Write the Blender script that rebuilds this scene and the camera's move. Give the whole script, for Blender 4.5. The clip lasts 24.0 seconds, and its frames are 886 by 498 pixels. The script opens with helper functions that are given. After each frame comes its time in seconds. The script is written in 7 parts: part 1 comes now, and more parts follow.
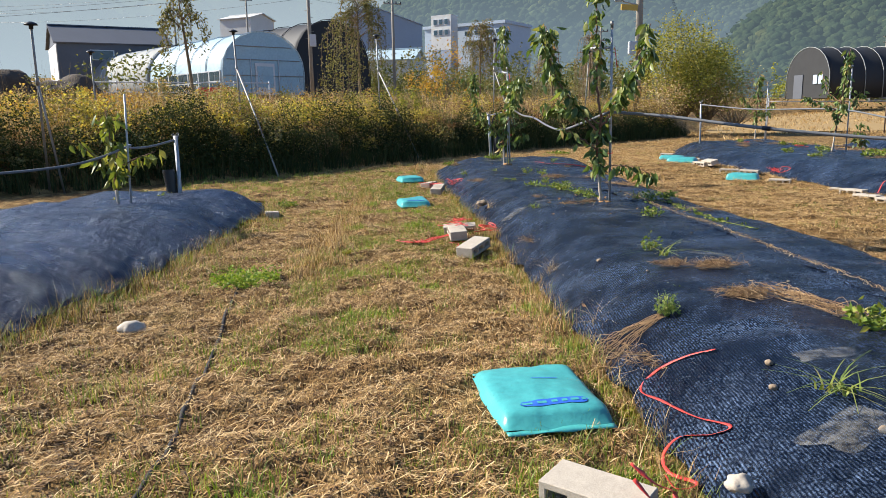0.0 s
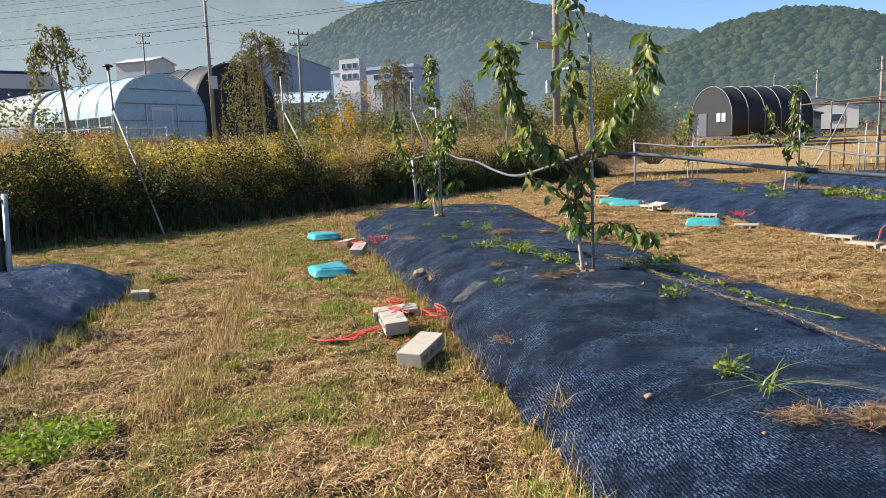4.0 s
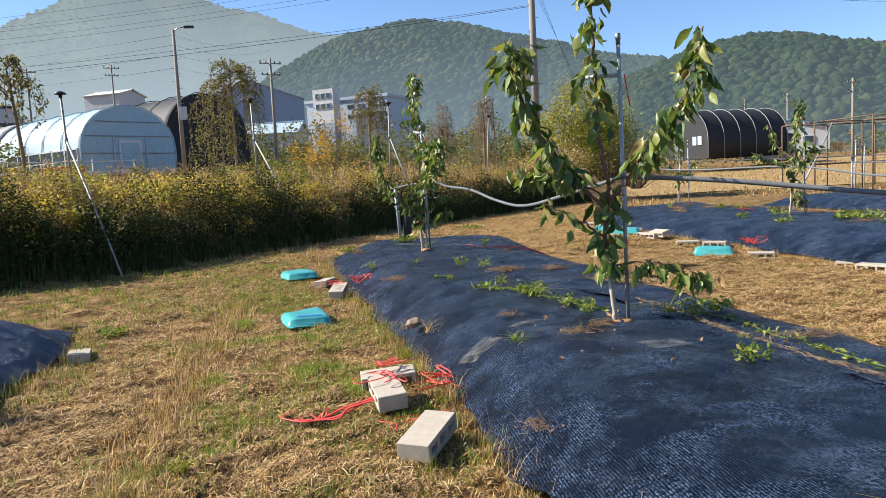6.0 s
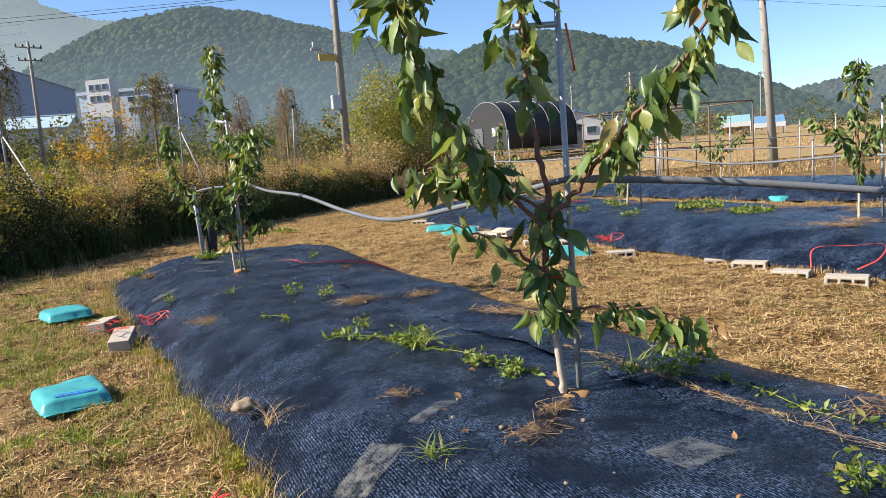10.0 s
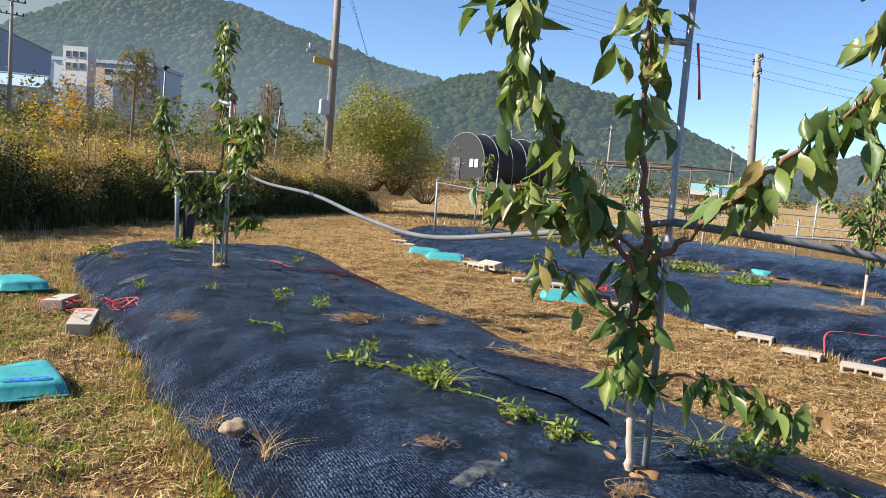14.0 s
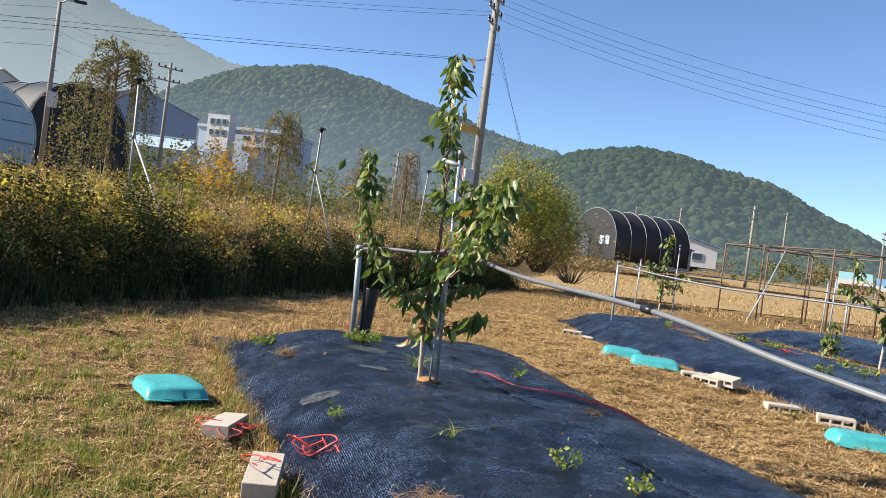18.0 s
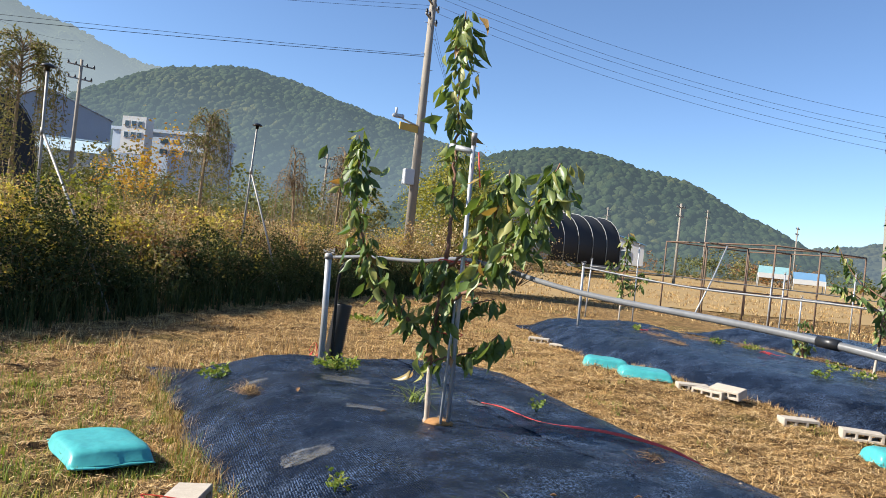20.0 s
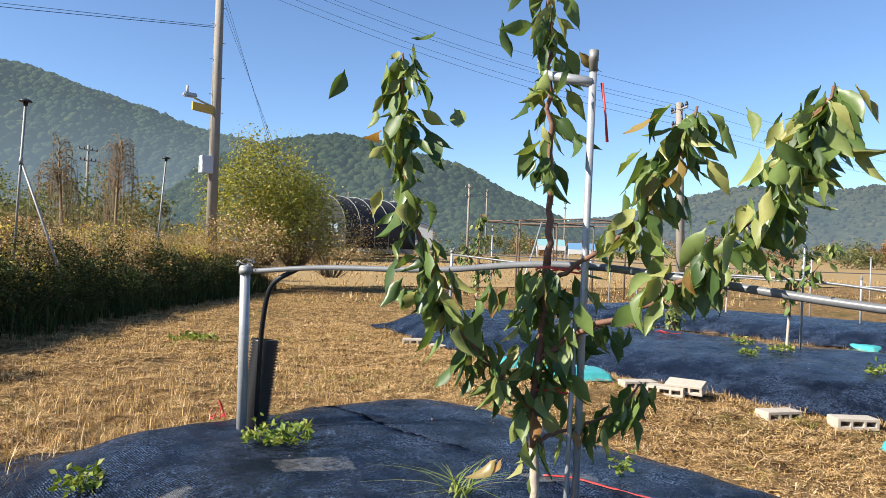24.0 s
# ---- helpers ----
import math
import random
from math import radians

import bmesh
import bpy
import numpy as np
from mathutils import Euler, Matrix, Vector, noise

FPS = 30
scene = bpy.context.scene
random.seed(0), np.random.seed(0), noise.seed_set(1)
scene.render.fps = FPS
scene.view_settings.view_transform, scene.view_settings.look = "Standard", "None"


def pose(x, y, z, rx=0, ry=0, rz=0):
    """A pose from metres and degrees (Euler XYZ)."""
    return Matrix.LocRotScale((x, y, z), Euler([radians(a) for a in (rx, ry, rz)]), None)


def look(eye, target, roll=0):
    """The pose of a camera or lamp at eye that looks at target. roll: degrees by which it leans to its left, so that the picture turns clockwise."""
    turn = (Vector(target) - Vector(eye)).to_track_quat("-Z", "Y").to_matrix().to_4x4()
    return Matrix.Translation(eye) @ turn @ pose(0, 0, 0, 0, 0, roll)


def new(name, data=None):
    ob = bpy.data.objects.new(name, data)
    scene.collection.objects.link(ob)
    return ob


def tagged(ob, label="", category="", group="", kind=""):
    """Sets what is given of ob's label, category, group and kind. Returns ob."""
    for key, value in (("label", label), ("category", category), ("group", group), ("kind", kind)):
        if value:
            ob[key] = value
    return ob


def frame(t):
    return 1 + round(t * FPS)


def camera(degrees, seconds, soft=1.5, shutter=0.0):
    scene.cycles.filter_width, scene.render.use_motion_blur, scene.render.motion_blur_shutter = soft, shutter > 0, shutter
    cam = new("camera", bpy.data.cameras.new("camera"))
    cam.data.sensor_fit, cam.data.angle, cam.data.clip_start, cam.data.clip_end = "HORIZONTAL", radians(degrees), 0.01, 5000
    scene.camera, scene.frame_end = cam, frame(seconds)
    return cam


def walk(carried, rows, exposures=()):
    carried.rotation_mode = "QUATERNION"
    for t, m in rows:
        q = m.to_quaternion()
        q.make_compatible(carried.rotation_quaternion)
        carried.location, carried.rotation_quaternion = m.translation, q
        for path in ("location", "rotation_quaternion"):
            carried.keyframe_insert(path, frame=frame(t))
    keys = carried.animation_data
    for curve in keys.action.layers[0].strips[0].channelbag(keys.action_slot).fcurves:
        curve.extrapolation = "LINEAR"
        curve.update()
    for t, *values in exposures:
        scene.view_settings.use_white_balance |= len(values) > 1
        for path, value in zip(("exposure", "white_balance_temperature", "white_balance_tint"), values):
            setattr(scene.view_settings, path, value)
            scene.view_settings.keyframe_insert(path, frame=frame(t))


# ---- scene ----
cam = camera(62.1, 24.0, soft=0.6)
PATH = [
    (0, (-0.005, 0.078, 1.459), (-0.004, 2.044, 1.092), -1.1),
    (0.5, (-0.048, 0.367, 1.443), (-0.021, 2.33, 1.06), -2.4),
    (1, (-0.08, 0.643, 1.457), (-0.035, 2.603, 1.062), -4.2),
    (1.5, (-0.002, 0.993, 1.451), (-0.038, 2.955, 1.064), -3.9),
    (2, (0.047, 1.255, 1.464), (-0.037, 3.218, 1.091), -2.2),
    (2.5, (-0.023, 1.437, 1.458), (0.008, 3.404, 1.099), -1.3),
    (3, (-0.094, 1.706, 1.462), (0.175, 3.657, 1.116), -2.1),
    (3.5, (-0.106, 2.09, 1.462), (0.124, 4.054, 1.158), -1.9),
    (5.5, (-0.147, 3.398, 1.507), (0.124, 5.37, 1.314), -2.8),
    (6, (-0.147, 3.679, 1.474), (0.156, 5.647, 1.284), -3.1),
    (6.5, (-0.181, 4.015, 1.52), (0.22, 5.967, 1.344), -5.0),
    (7, (-0.143, 4.311, 1.494), (0.127, 6.287, 1.333), -5.8),
    (7.5, (-0.048, 4.603, 1.522), (0.122, 6.587, 1.334), -5.5),
    (8, (-0.071, 4.808, 1.5), (0.125, 6.785, 1.27), -5.9),
    (8.5, (-0.146, 5.073, 1.52), (0.182, 7.029, 1.269), -7.0),
    (9, (-0.134, 5.315, 1.486), (0.184, 7.272, 1.224), -6.2),
    (9.5, (-0.03, 5.596, 1.49), (0.41, 7.529, 1.219), -4.6),
    (10, (-0.028, 5.766, 1.559), (0.779, 7.58, 1.316), -4.4),
    (10.5, (-0.161, 5.867, 1.57), (0.893, 7.557, 1.385), -2.5),
    (12.5, (-0.267, 5.883, 1.529), (0.885, 7.512, 1.385), 2.6),
    (13, (-0.255, 5.935, 1.518), (0.945, 7.526, 1.354), 3.1),
    (13.5, (-0.22, 6.175, 1.503), (0.875, 7.839, 1.324), 3.9),
    (14, (-0.233, 6.48, 1.5), (0.682, 8.25, 1.324), 4.6),
    (14.5, (-0.383, 6.774, 1.515), (0.468, 8.577, 1.354), 4.9),
    (15, (-0.458, 7.02, 1.503), (0.391, 8.825, 1.36), 5.2),
    (15.5, (-0.409, 7.393, 1.504), (0.335, 9.249, 1.48), 5.7),
    (16, (-0.467, 7.722, 1.488), (0.219, 9.601, 1.457), 5.0),
    (16.5, (-0.562, 8.111, 1.528), (0.177, 9.968, 1.488), 4.6),
    (17, (-0.543, 8.452, 1.518), (0.081, 10.352, 1.482), 3.2),
    (17.5, (-0.553, 8.776, 1.527), (0.04, 10.686, 1.506), 6.3),
    (19.5, (-0.682, 10.167, 1.511), (0.059, 12.025, 1.507), 6.4),
    (20, (-0.7, 10.471, 1.495), (0.112, 12.299, 1.508), 6.0),
    (20.5, (-0.665, 10.818, 1.522), (0.172, 12.634, 1.555), 5.9),
    (21, (-0.766, 11.119, 1.514), (0.078, 12.932, 1.557), 6.0),
    (21.5, (-0.866, 11.433, 1.504), (0.005, 13.233, 1.53), 6.0),
    (22, (-0.878, 11.819, 1.486), (0.052, 13.589, 1.481), 6.3),
    (22.5, (-0.915, 12.16, 1.472), (0.093, 13.887, 1.448), 6.3),
    (23, (-0.982, 12.462, 1.497), (0.116, 14.133, 1.475), 5.7),
    (23.5, (-0.972, 12.692, 1.478), (0.197, 14.314, 1.477), 4.2),
    (24, (-0.904, 12.967, 1.489), (0.408, 14.476, 1.508), 2.0),
]
walk(cam, [(t, look(eye, target, roll)) for t, eye, target, roll in PATH], exposures=[(0.0, 0.78), (24.0, 0.78)])

# ---- light: clear morning sky, one low sun from the side ----
SUN_AZ, SUN_EL = radians(-73), radians(35)   # azimuth from +y towards +x
to_sun = Vector((math.sin(SUN_AZ) * math.cos(SUN_EL), math.cos(SUN_AZ) * math.cos(SUN_EL), math.sin(SUN_EL)))
world = bpy.data.worlds.new("sky")
scene.world = world
world.use_nodes = True
wn = world.node_tree
sky = wn.nodes.new("ShaderNodeTexSky")
sky.sky_type, sky.sun_disc = "NISHITA", False
sky.sun_elevation, sky.sun_rotation = SUN_EL, SUN_AZ
sky.air_density, sky.dust_density, sky.ozone_density = 0.76, 0.15, 4.5
wn.links.new(sky.outputs[0], wn.nodes["Background"].inputs[0])
wn.nodes["Background"].inputs[1].default_value = 0.118
sun = new("sun", bpy.data.lights.new("sun", "SUN"))
sun.data.energy, sun.data.angle, sun.data.color = 6.0, radians(0.5), (1.0, 0.93, 0.82)
sun.matrix_world = look((0, 0, 40), Vector((0, 0, 40)) - to_sun)

# ---- materials ----
def nodes_of(name):
    m = bpy.data.materials.new(name)
    m.use_nodes = True
    return m, m.node_tree.nodes, m.node_tree.links, m.node_tree.nodes["Principled BSDF"]


def ramp(n, l, fac, stops):
    r = n.new("ShaderNodeValToRGB")
    e = r.color_ramp.elements
    while len(e) < len(stops):
        e.new(0.5)
    for k, (p, c) in zip(e, stops):
        k.position, k.color = p, (*c, 1)
    l.new(fac, r.inputs[0])
    return r.outputs[0]


def noise_of(n, l, scale, detail=4.0, rough=0.6, vec=None):
    t = n.new("ShaderNodeTexNoise")
    t.inputs["Scale"].default_value, t.inputs["Detail"].default_value, t.inputs["Roughness"].default_value = scale, detail, rough
    if vec is not None:
        l.new(vec, t.inputs["Vector"])
    return t.outputs[0]


def coords(n, l, scale=(1, 1, 1), kind="Object"):
    c = n.new("ShaderNodeTexCoord")
    mp = n.new("ShaderNodeMapping")
    mp.inputs["Scale"].default_value = scale
    l.new(c.outputs[kind], mp.inputs[0])
    return mp.outputs[0]


def bump_of(n, l, height, bsdf, strength=0.5, dist=0.01):
    b = n.new("ShaderNodeBump")
    b.inputs["Strength"].default_value, b.inputs["Distance"].default_value = strength, dist
    l.new(height, b.inputs["Height"])
    l.new(b.outputs[0], bsdf.inputs["Normal"])
    return b


def mix_of(n, l, fac, a, b, mode="MIX"):
    m = n.new("ShaderNodeMix")
    m.data_type, m.blend_type = "RGBA", mode
    for v, s in ((fac, 0), (a, 6), (b, 7)):
        if isinstance(v, (int, float)):
            m.inputs[s].default_value = v
        elif isinstance(v, tuple):
            m.inputs[s].default_value = (*v, 1)
        else:
            l.new(v, m.inputs[s])
    return m.outputs[2]


def plain(name, c1, c2=None, scale=8.0, rough=0.7, metal=0.0, bump=0.15, fine=60.0, spread=0.25, dist=0.004):
    """Two-scale mottled surface between c1 and c2."""
    m, n, l, b = nodes_of(name)
    c2 = c2 or tuple(v * 0.7 for v in c1)
    v = coords(n, l)
    big = noise_of(n, l, scale, 5, 0.65, v)
    col = ramp(n, l, big, [(0.5 - spread, c2), (0.5 + spread, c1)])
    small = noise_of(n, l, fine, 3, 0.6, v)
    col = mix_of(n, l, 0.35, col, ramp(n, l, small, [(0.3, tuple(v * 0.55 for v in c1)), (0.7, c1)]), "MIX")
    l.new(col, b.inputs["Base Color"])
    b.inputs["Roughness"].default_value, b.inputs["Metallic"].default_value = rough, metal
    if bump:
        bump_of(n, l, small, b, bump, dist)
    return m


def varied(name, stops, rough=0.6, translucent=0.0, island=True, spec=0.3, scale=30.0):
    """Colour picked per piece (per island, or per object), with a little grain; optionally lets light through."""
    m, n, l, b = nodes_of(name)
    if island:
        g = n.new("ShaderNodeNewGeometry").outputs["Random Per Island"]
    else:
        g = n.new("ShaderNodeObjectInfo").outputs["Random"]
    col = ramp(n, l, g, stops)
    v = coords(n, l)
    grain = noise_of(n, l, scale, 3, 0.6, v)
    col = mix_of(n, l, 0.5, col, ramp(n, l, grain, [(0.25, (0.55, 0.55, 0.55)), (0.75, (1, 1, 1))]), "MULTIPLY")
    l.new(col, b.inputs["Base Color"])
    b.inputs["Roughness"].default_value = rough
    b.inputs["Specular IOR Level"].default_value = spec
    if translucent:
        tr = n.new("ShaderNodeBsdfTranslucent")
        l.new(mix_of(n, l, 1.0, col, (1.25, 1.2, 0.55), "MULTIPLY"), tr.inputs[0])
        mx = n.new("ShaderNodeMixShader")
        mx.inputs[0].default_value = translucent
        l.new(b.outputs[0], mx.inputs[1])
        l.new(tr.outputs[0], mx.inputs[2])
        l.new(mx.outputs[0], n["Material Output"].inputs[0])
    return m


def make_ground():
    """Trodden mulch: soil under crossing straw fibres, patches of short green."""
    m, n, l, b = nodes_of("dry_field")
    v = coords(n, l)
    big = noise_of(n, l, 0.45, 6, 0.62, v)
    mid = noise_of(n, l, 3.5, 7, 0.74, v)
    soil = ramp(n, l, mid, [(0.32, (0.05, 0.028, 0.012)), (0.46, (0.26, 0.155, 0.063)), (0.62, (0.54, 0.36, 0.16))])
    green = ramp(n, l, mid, [(0.36, (0.05, 0.052, 0.014)), (0.66, (0.25, 0.245, 0.06))])
    col = mix_of(n, l, ramp(n, l, big, [(0.54, (0, 0, 0)), (0.66, (0.6, 0.6, 0.6))]), soil, green)
    fibres = None
    for k, turn in enumerate((0.3, 1.35, 2.4)):
        c = n.new("ShaderNodeTexCoord")
        mp = n.new("ShaderNodeMapping")
        mp.inputs["Rotation"].default_value = (0, 0, turn)
        mp.inputs["Scale"].default_value = (160, 22, 30)
        mp.inputs["Location"].default_value = (3.1 * k, 1.7 * k, 0)
        l.new(c.outputs["Object"], mp.inputs[0])
        f = noise_of(n, l, 1.0, 3, 0.6, mp.outputs[0])
        fibres = f if fibres is None else mix_of(n, l, 1.0, fibres, f, "LIGHTEN")
    col = mix_of(n, l, 0.9, col, ramp(n, l, fibres, [(0.47, (0.14, 0.125, 0.11)), (0.58, (0.72, 0.72, 0.72)), (0.70, (1.5, 1.4, 1.2))]), "MULTIPLY")
    l.new(col, b.inputs["Base Color"])
    b.inputs["Roughness"].default_value = 0.95
    b.inputs["Specular IOR Level"].default_value = 0.1
    clods = noise_of(n, l, 26.0, 6, 0.75, v)
    bump_of(n, l, mix_of(n, l, 0.65, fibres, clods), b, 1.0, 0.05)
    return m


def make_mat_cloth(name="weed_mat", blue=1.0, rough=(0.20, 0.32), spec=0.11, weave_size=1.0, lumps=0.10, dusty=0.42, shine=1.7, glint_tint=(0.078, 0.112, 0.182)):
    """Woven weed-control sheet: fine ribs along the bed, dark gaps, dust blotches and creases; broken glints painted
    into the colour.
    """
    m, n, l, b = nodes_of(name)
    v = coords(n, l)
    w1 = n.new("ShaderNodeTexWave")
    w1.wave_type, w1.bands_direction = "BANDS", "X"
    w1.inputs["Scale"].default_value, w1.inputs["Distortion"].default_value, w1.inputs["Detail"].default_value, w1.inputs["Detail Scale"].default_value = 27.0 / weave_size, 0.9, 2.0, 0.6
    w2 = n.new("ShaderNodeTexWave")
    w2.wave_type, w2.bands_direction = "BANDS", "Y"
    w2.inputs["Scale"].default_value, w2.inputs["Distortion"].default_value, w2.inputs["Detail Scale"].default_value = 33.0 / weave_size, 1.0, 1.4
    l.new(v, w1.inputs[0])
    l.new(v, w2.inputs[0])
    weave = mix_of(n, l, 0.55, w1.outputs[0], w2.outputs[0], "MULTIPLY")
    rib = ramp(n, l, weave, [(0.10, (0.15, 0.15, 0.15)), (0.60, (1.0, 1.0, 1.0))])
    # Pale flecks in the base colour stand for light glinting off the ribs.
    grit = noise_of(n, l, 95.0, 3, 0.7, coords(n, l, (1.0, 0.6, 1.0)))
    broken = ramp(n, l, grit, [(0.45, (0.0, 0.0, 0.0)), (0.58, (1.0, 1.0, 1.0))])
    # Mask for where those painted glints come strong or faint, not wear.
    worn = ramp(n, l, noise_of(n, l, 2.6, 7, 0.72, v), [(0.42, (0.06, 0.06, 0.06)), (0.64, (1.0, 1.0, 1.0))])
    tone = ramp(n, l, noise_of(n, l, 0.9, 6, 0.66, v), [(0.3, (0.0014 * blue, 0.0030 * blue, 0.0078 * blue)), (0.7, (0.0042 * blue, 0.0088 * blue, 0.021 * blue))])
    painted_glint = mix_of(n, l, 1.0, broken, worn, "MULTIPLY")
    bright = mix_of(n, l, painted_glint, tone, tuple(v * shine for v in glint_tint))
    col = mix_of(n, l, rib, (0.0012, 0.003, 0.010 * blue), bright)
    dust = ramp(n, l, noise_of(n, l, 2.9, 10, 0.82, v), [(0.60, (0, 0, 0)), (0.76, (dusty,) * 3)])
    col = mix_of(n, l, dust, col, (0.10, 0.125, 0.165))
    speck = ramp(n, l, noise_of(n, l, 38.0, 3, 0.7, v), [(0.715, (0, 0, 0)), (0.75, (0.8, 0.8, 0.8))])
    col = mix_of(n, l, speck, col, (0.28, 0.26, 0.22))
    l.new(col, b.inputs["Base Color"])
    l.new(ramp(n, l, noise_of(n, l, 2.2, 6, 0.7, v), [(0.3, (rough[0],) * 3), (0.7, (rough[1],) * 3)]), b.inputs["Roughness"])
    b.inputs["Specular IOR Level"].default_value = spec
    b.inputs["Specular Tint"].default_value = (0.65, 0.82, 1.0, 1)
    first = n.new("ShaderNodeBump")
    first.inputs["Strength"].default_value, first.inputs["Distance"].default_value = 0.7, lumps
    l.new(noise_of(n, l, 6.5, 7, 0.64, coords(n, l, (1.0, 0.6, 1.0))), first.inputs["Height"])
    second = bump_of(n, l, weave, b, 0.6, 0.007)
    l.new(first.outputs[0], second.inputs["Normal"])
    return m


def hazy(name, stops, haze_glow, low, high, top, scale=0.02, fine=0.3):
    """Woods of the far backdrop, valley haze painted in as emission: share `low` at the foot, `high` at height `top`.
    """
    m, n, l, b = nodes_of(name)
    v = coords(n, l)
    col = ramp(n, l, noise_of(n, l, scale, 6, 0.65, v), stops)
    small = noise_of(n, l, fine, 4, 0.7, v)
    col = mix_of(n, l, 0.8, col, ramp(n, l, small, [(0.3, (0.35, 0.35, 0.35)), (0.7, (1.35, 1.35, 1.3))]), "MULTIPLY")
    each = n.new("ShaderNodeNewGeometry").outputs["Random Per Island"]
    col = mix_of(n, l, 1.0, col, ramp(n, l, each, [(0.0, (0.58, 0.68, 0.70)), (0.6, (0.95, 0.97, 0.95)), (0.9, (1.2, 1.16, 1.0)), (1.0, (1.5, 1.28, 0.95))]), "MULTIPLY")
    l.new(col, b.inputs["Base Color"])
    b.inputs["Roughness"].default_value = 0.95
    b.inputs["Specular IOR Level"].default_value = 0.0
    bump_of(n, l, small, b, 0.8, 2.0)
    # Haze as a glow mixed over the leaf colour, strongest low down.
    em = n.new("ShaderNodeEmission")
    em.inputs[0].default_value = (*haze_glow, 1)
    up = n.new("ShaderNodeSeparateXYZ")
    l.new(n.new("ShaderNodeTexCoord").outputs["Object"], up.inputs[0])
    haze_share = n.new("ShaderNodeMapRange")
    haze_share.inputs["From Max"].default_value = top
    haze_share.inputs["To Min"].default_value, haze_share.inputs["To Max"].default_value = low, high
    l.new(up.outputs["Z"], haze_share.inputs["Value"])
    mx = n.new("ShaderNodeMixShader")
    l.new(haze_share.outputs[0], mx.inputs[0])
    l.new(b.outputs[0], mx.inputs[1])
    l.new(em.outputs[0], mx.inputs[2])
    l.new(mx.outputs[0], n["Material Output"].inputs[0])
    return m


GROUND = make_ground()
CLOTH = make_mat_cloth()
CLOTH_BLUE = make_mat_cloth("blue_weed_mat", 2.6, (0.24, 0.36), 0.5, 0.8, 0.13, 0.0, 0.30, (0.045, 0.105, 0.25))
STEEL = plain("galvanised_steel", (0.46, 0.47, 0.48), (0.30, 0.31, 0.32), 9, 0.45, 0.35, 0.08)
DULL = plain("weathered_pipe", (0.36, 0.35, 0.33), (0.2, 0.19, 0.17), 6, 0.6, 0.5, 0.1)
HOSE = plain("grey_hose", (0.19, 0.195, 0.20), (0.09, 0.094, 0.098), 4, 0.38, 0.0, 0.05)
BLACK = plain("black_plastic", (0.018, 0.019, 0.021), (0.01, 0.01, 0.012), 20, 0.4, 0.0, 0.1)
CONCRETE = plain("concrete_block", (0.52, 0.455, 0.37), (0.34, 0.295, 0.235), 14, 0.9, 0.0, 0.5, 140)
POLE_CONC = plain("pole_concrete", (0.32, 0.285, 0.235), (0.22, 0.195, 0.16), 3, 0.85, 0.0, 0.2, 40)
TEAL = plain("teal_bag_film", (0.07, 0.40, 0.39), (0.05, 0.30, 0.31), 7, 0.36, 0.0, 0.25, 26, dist=0.01)
PRINT = plain("bag_print", (0.03, 0.14, 0.62), (0.03, 0.11, 0.5), 7, 0.4)
RIBBON = plain("red_tape", (0.80, 0.075, 0.055), (0.62, 0.045, 0.035), 12, 0.45)
BARK = plain("red_brown_bark", (0.23, 0.11, 0.065), (0.12, 0.06, 0.04), 12, 0.75, 0.0, 0.5, 80)
LIMED = plain("limewashed_bark", (0.54, 0.47, 0.38), (0.30, 0.22, 0.15), 14, 0.85, 0.0, 0.5, 70)
TWIG = plain("dry_twig", (0.28, 0.20, 0.11), (0.15, 0.10, 0.06), 20, 0.85)
LEAF = varied("orchard_leaf", [(0.0, (0.06, 0.11, 0.03)), (0.4, (0.14, 0.21, 0.055)), (0.75, (0.26, 0.32, 0.095)), (0.94, (0.42, 0.41, 0.15)), (1.0, (0.34, 0.17, 0.065))], 0.36, 0.36, False, 0.45)
LEAF_J = varied("orchard_leaf_far", [(0.0, (0.06, 0.11, 0.03)), (0.4, (0.13, 0.20, 0.053)), (0.75, (0.24, 0.30, 0.09)), (0.93, (0.36, 0.35, 0.11)), (1.0, (0.32, 0.17, 0.06))], 0.45, 0.3, True, 0.4)
STRAW = varied("dry_straw", [(0.0, (0.06, 0.032, 0.014)), (0.3, (0.34, 0.19, 0.072)), (0.7, (0.70, 0.46, 0.19)), (1.0, (0.86, 0.66, 0.37))], 0.7, 0.15)
GRASS = varied("green_grass", [(0.0, (0.09, 0.15, 0.022)), (0.5, (0.21, 0.28, 0.045)), (0.85, (0.33, 0.35, 0.08)), (1.0, (0.44, 0.38, 0.13))], 0.55, 0.3)
GRASS_B = varied("bright_grass", [(0.0, (0.10, 0.19, 0.02)), (0.5, (0.22, 0.34, 0.04)), (1.0, (0.40, 0.45, 0.08))], 0.5, 0.35)
GRASS_P = varied("pale_green_leaf", [(0.0, (0.10, 0.16, 0.03)), (0.5, (0.22, 0.30, 0.07)), (1.0, (0.40, 0.42, 0.14))], 0.5, 0.3)
# Kept dark: part of the bank's shade is put into this leaf colour.
SHRUB_D = varied("shaded_bank_foliage", [(0.0, (0.03, 0.042, 0.016)), (0.6, (0.065, 0.085, 0.03)), (0.9, (0.10, 0.115, 0.04)), (1.0, (0.13, 0.11, 0.05))], 0.75, 0.15, True, 0.1)
SHRUB_Y = varied("autumn_foliage", [(0.0, (0.17, 0.155, 0.04)), (0.35, (0.42, 0.36, 0.09)), (0.75, (0.70, 0.58, 0.14)), (1.0, (0.48, 0.27, 0.11))], 0.6, 0.42)
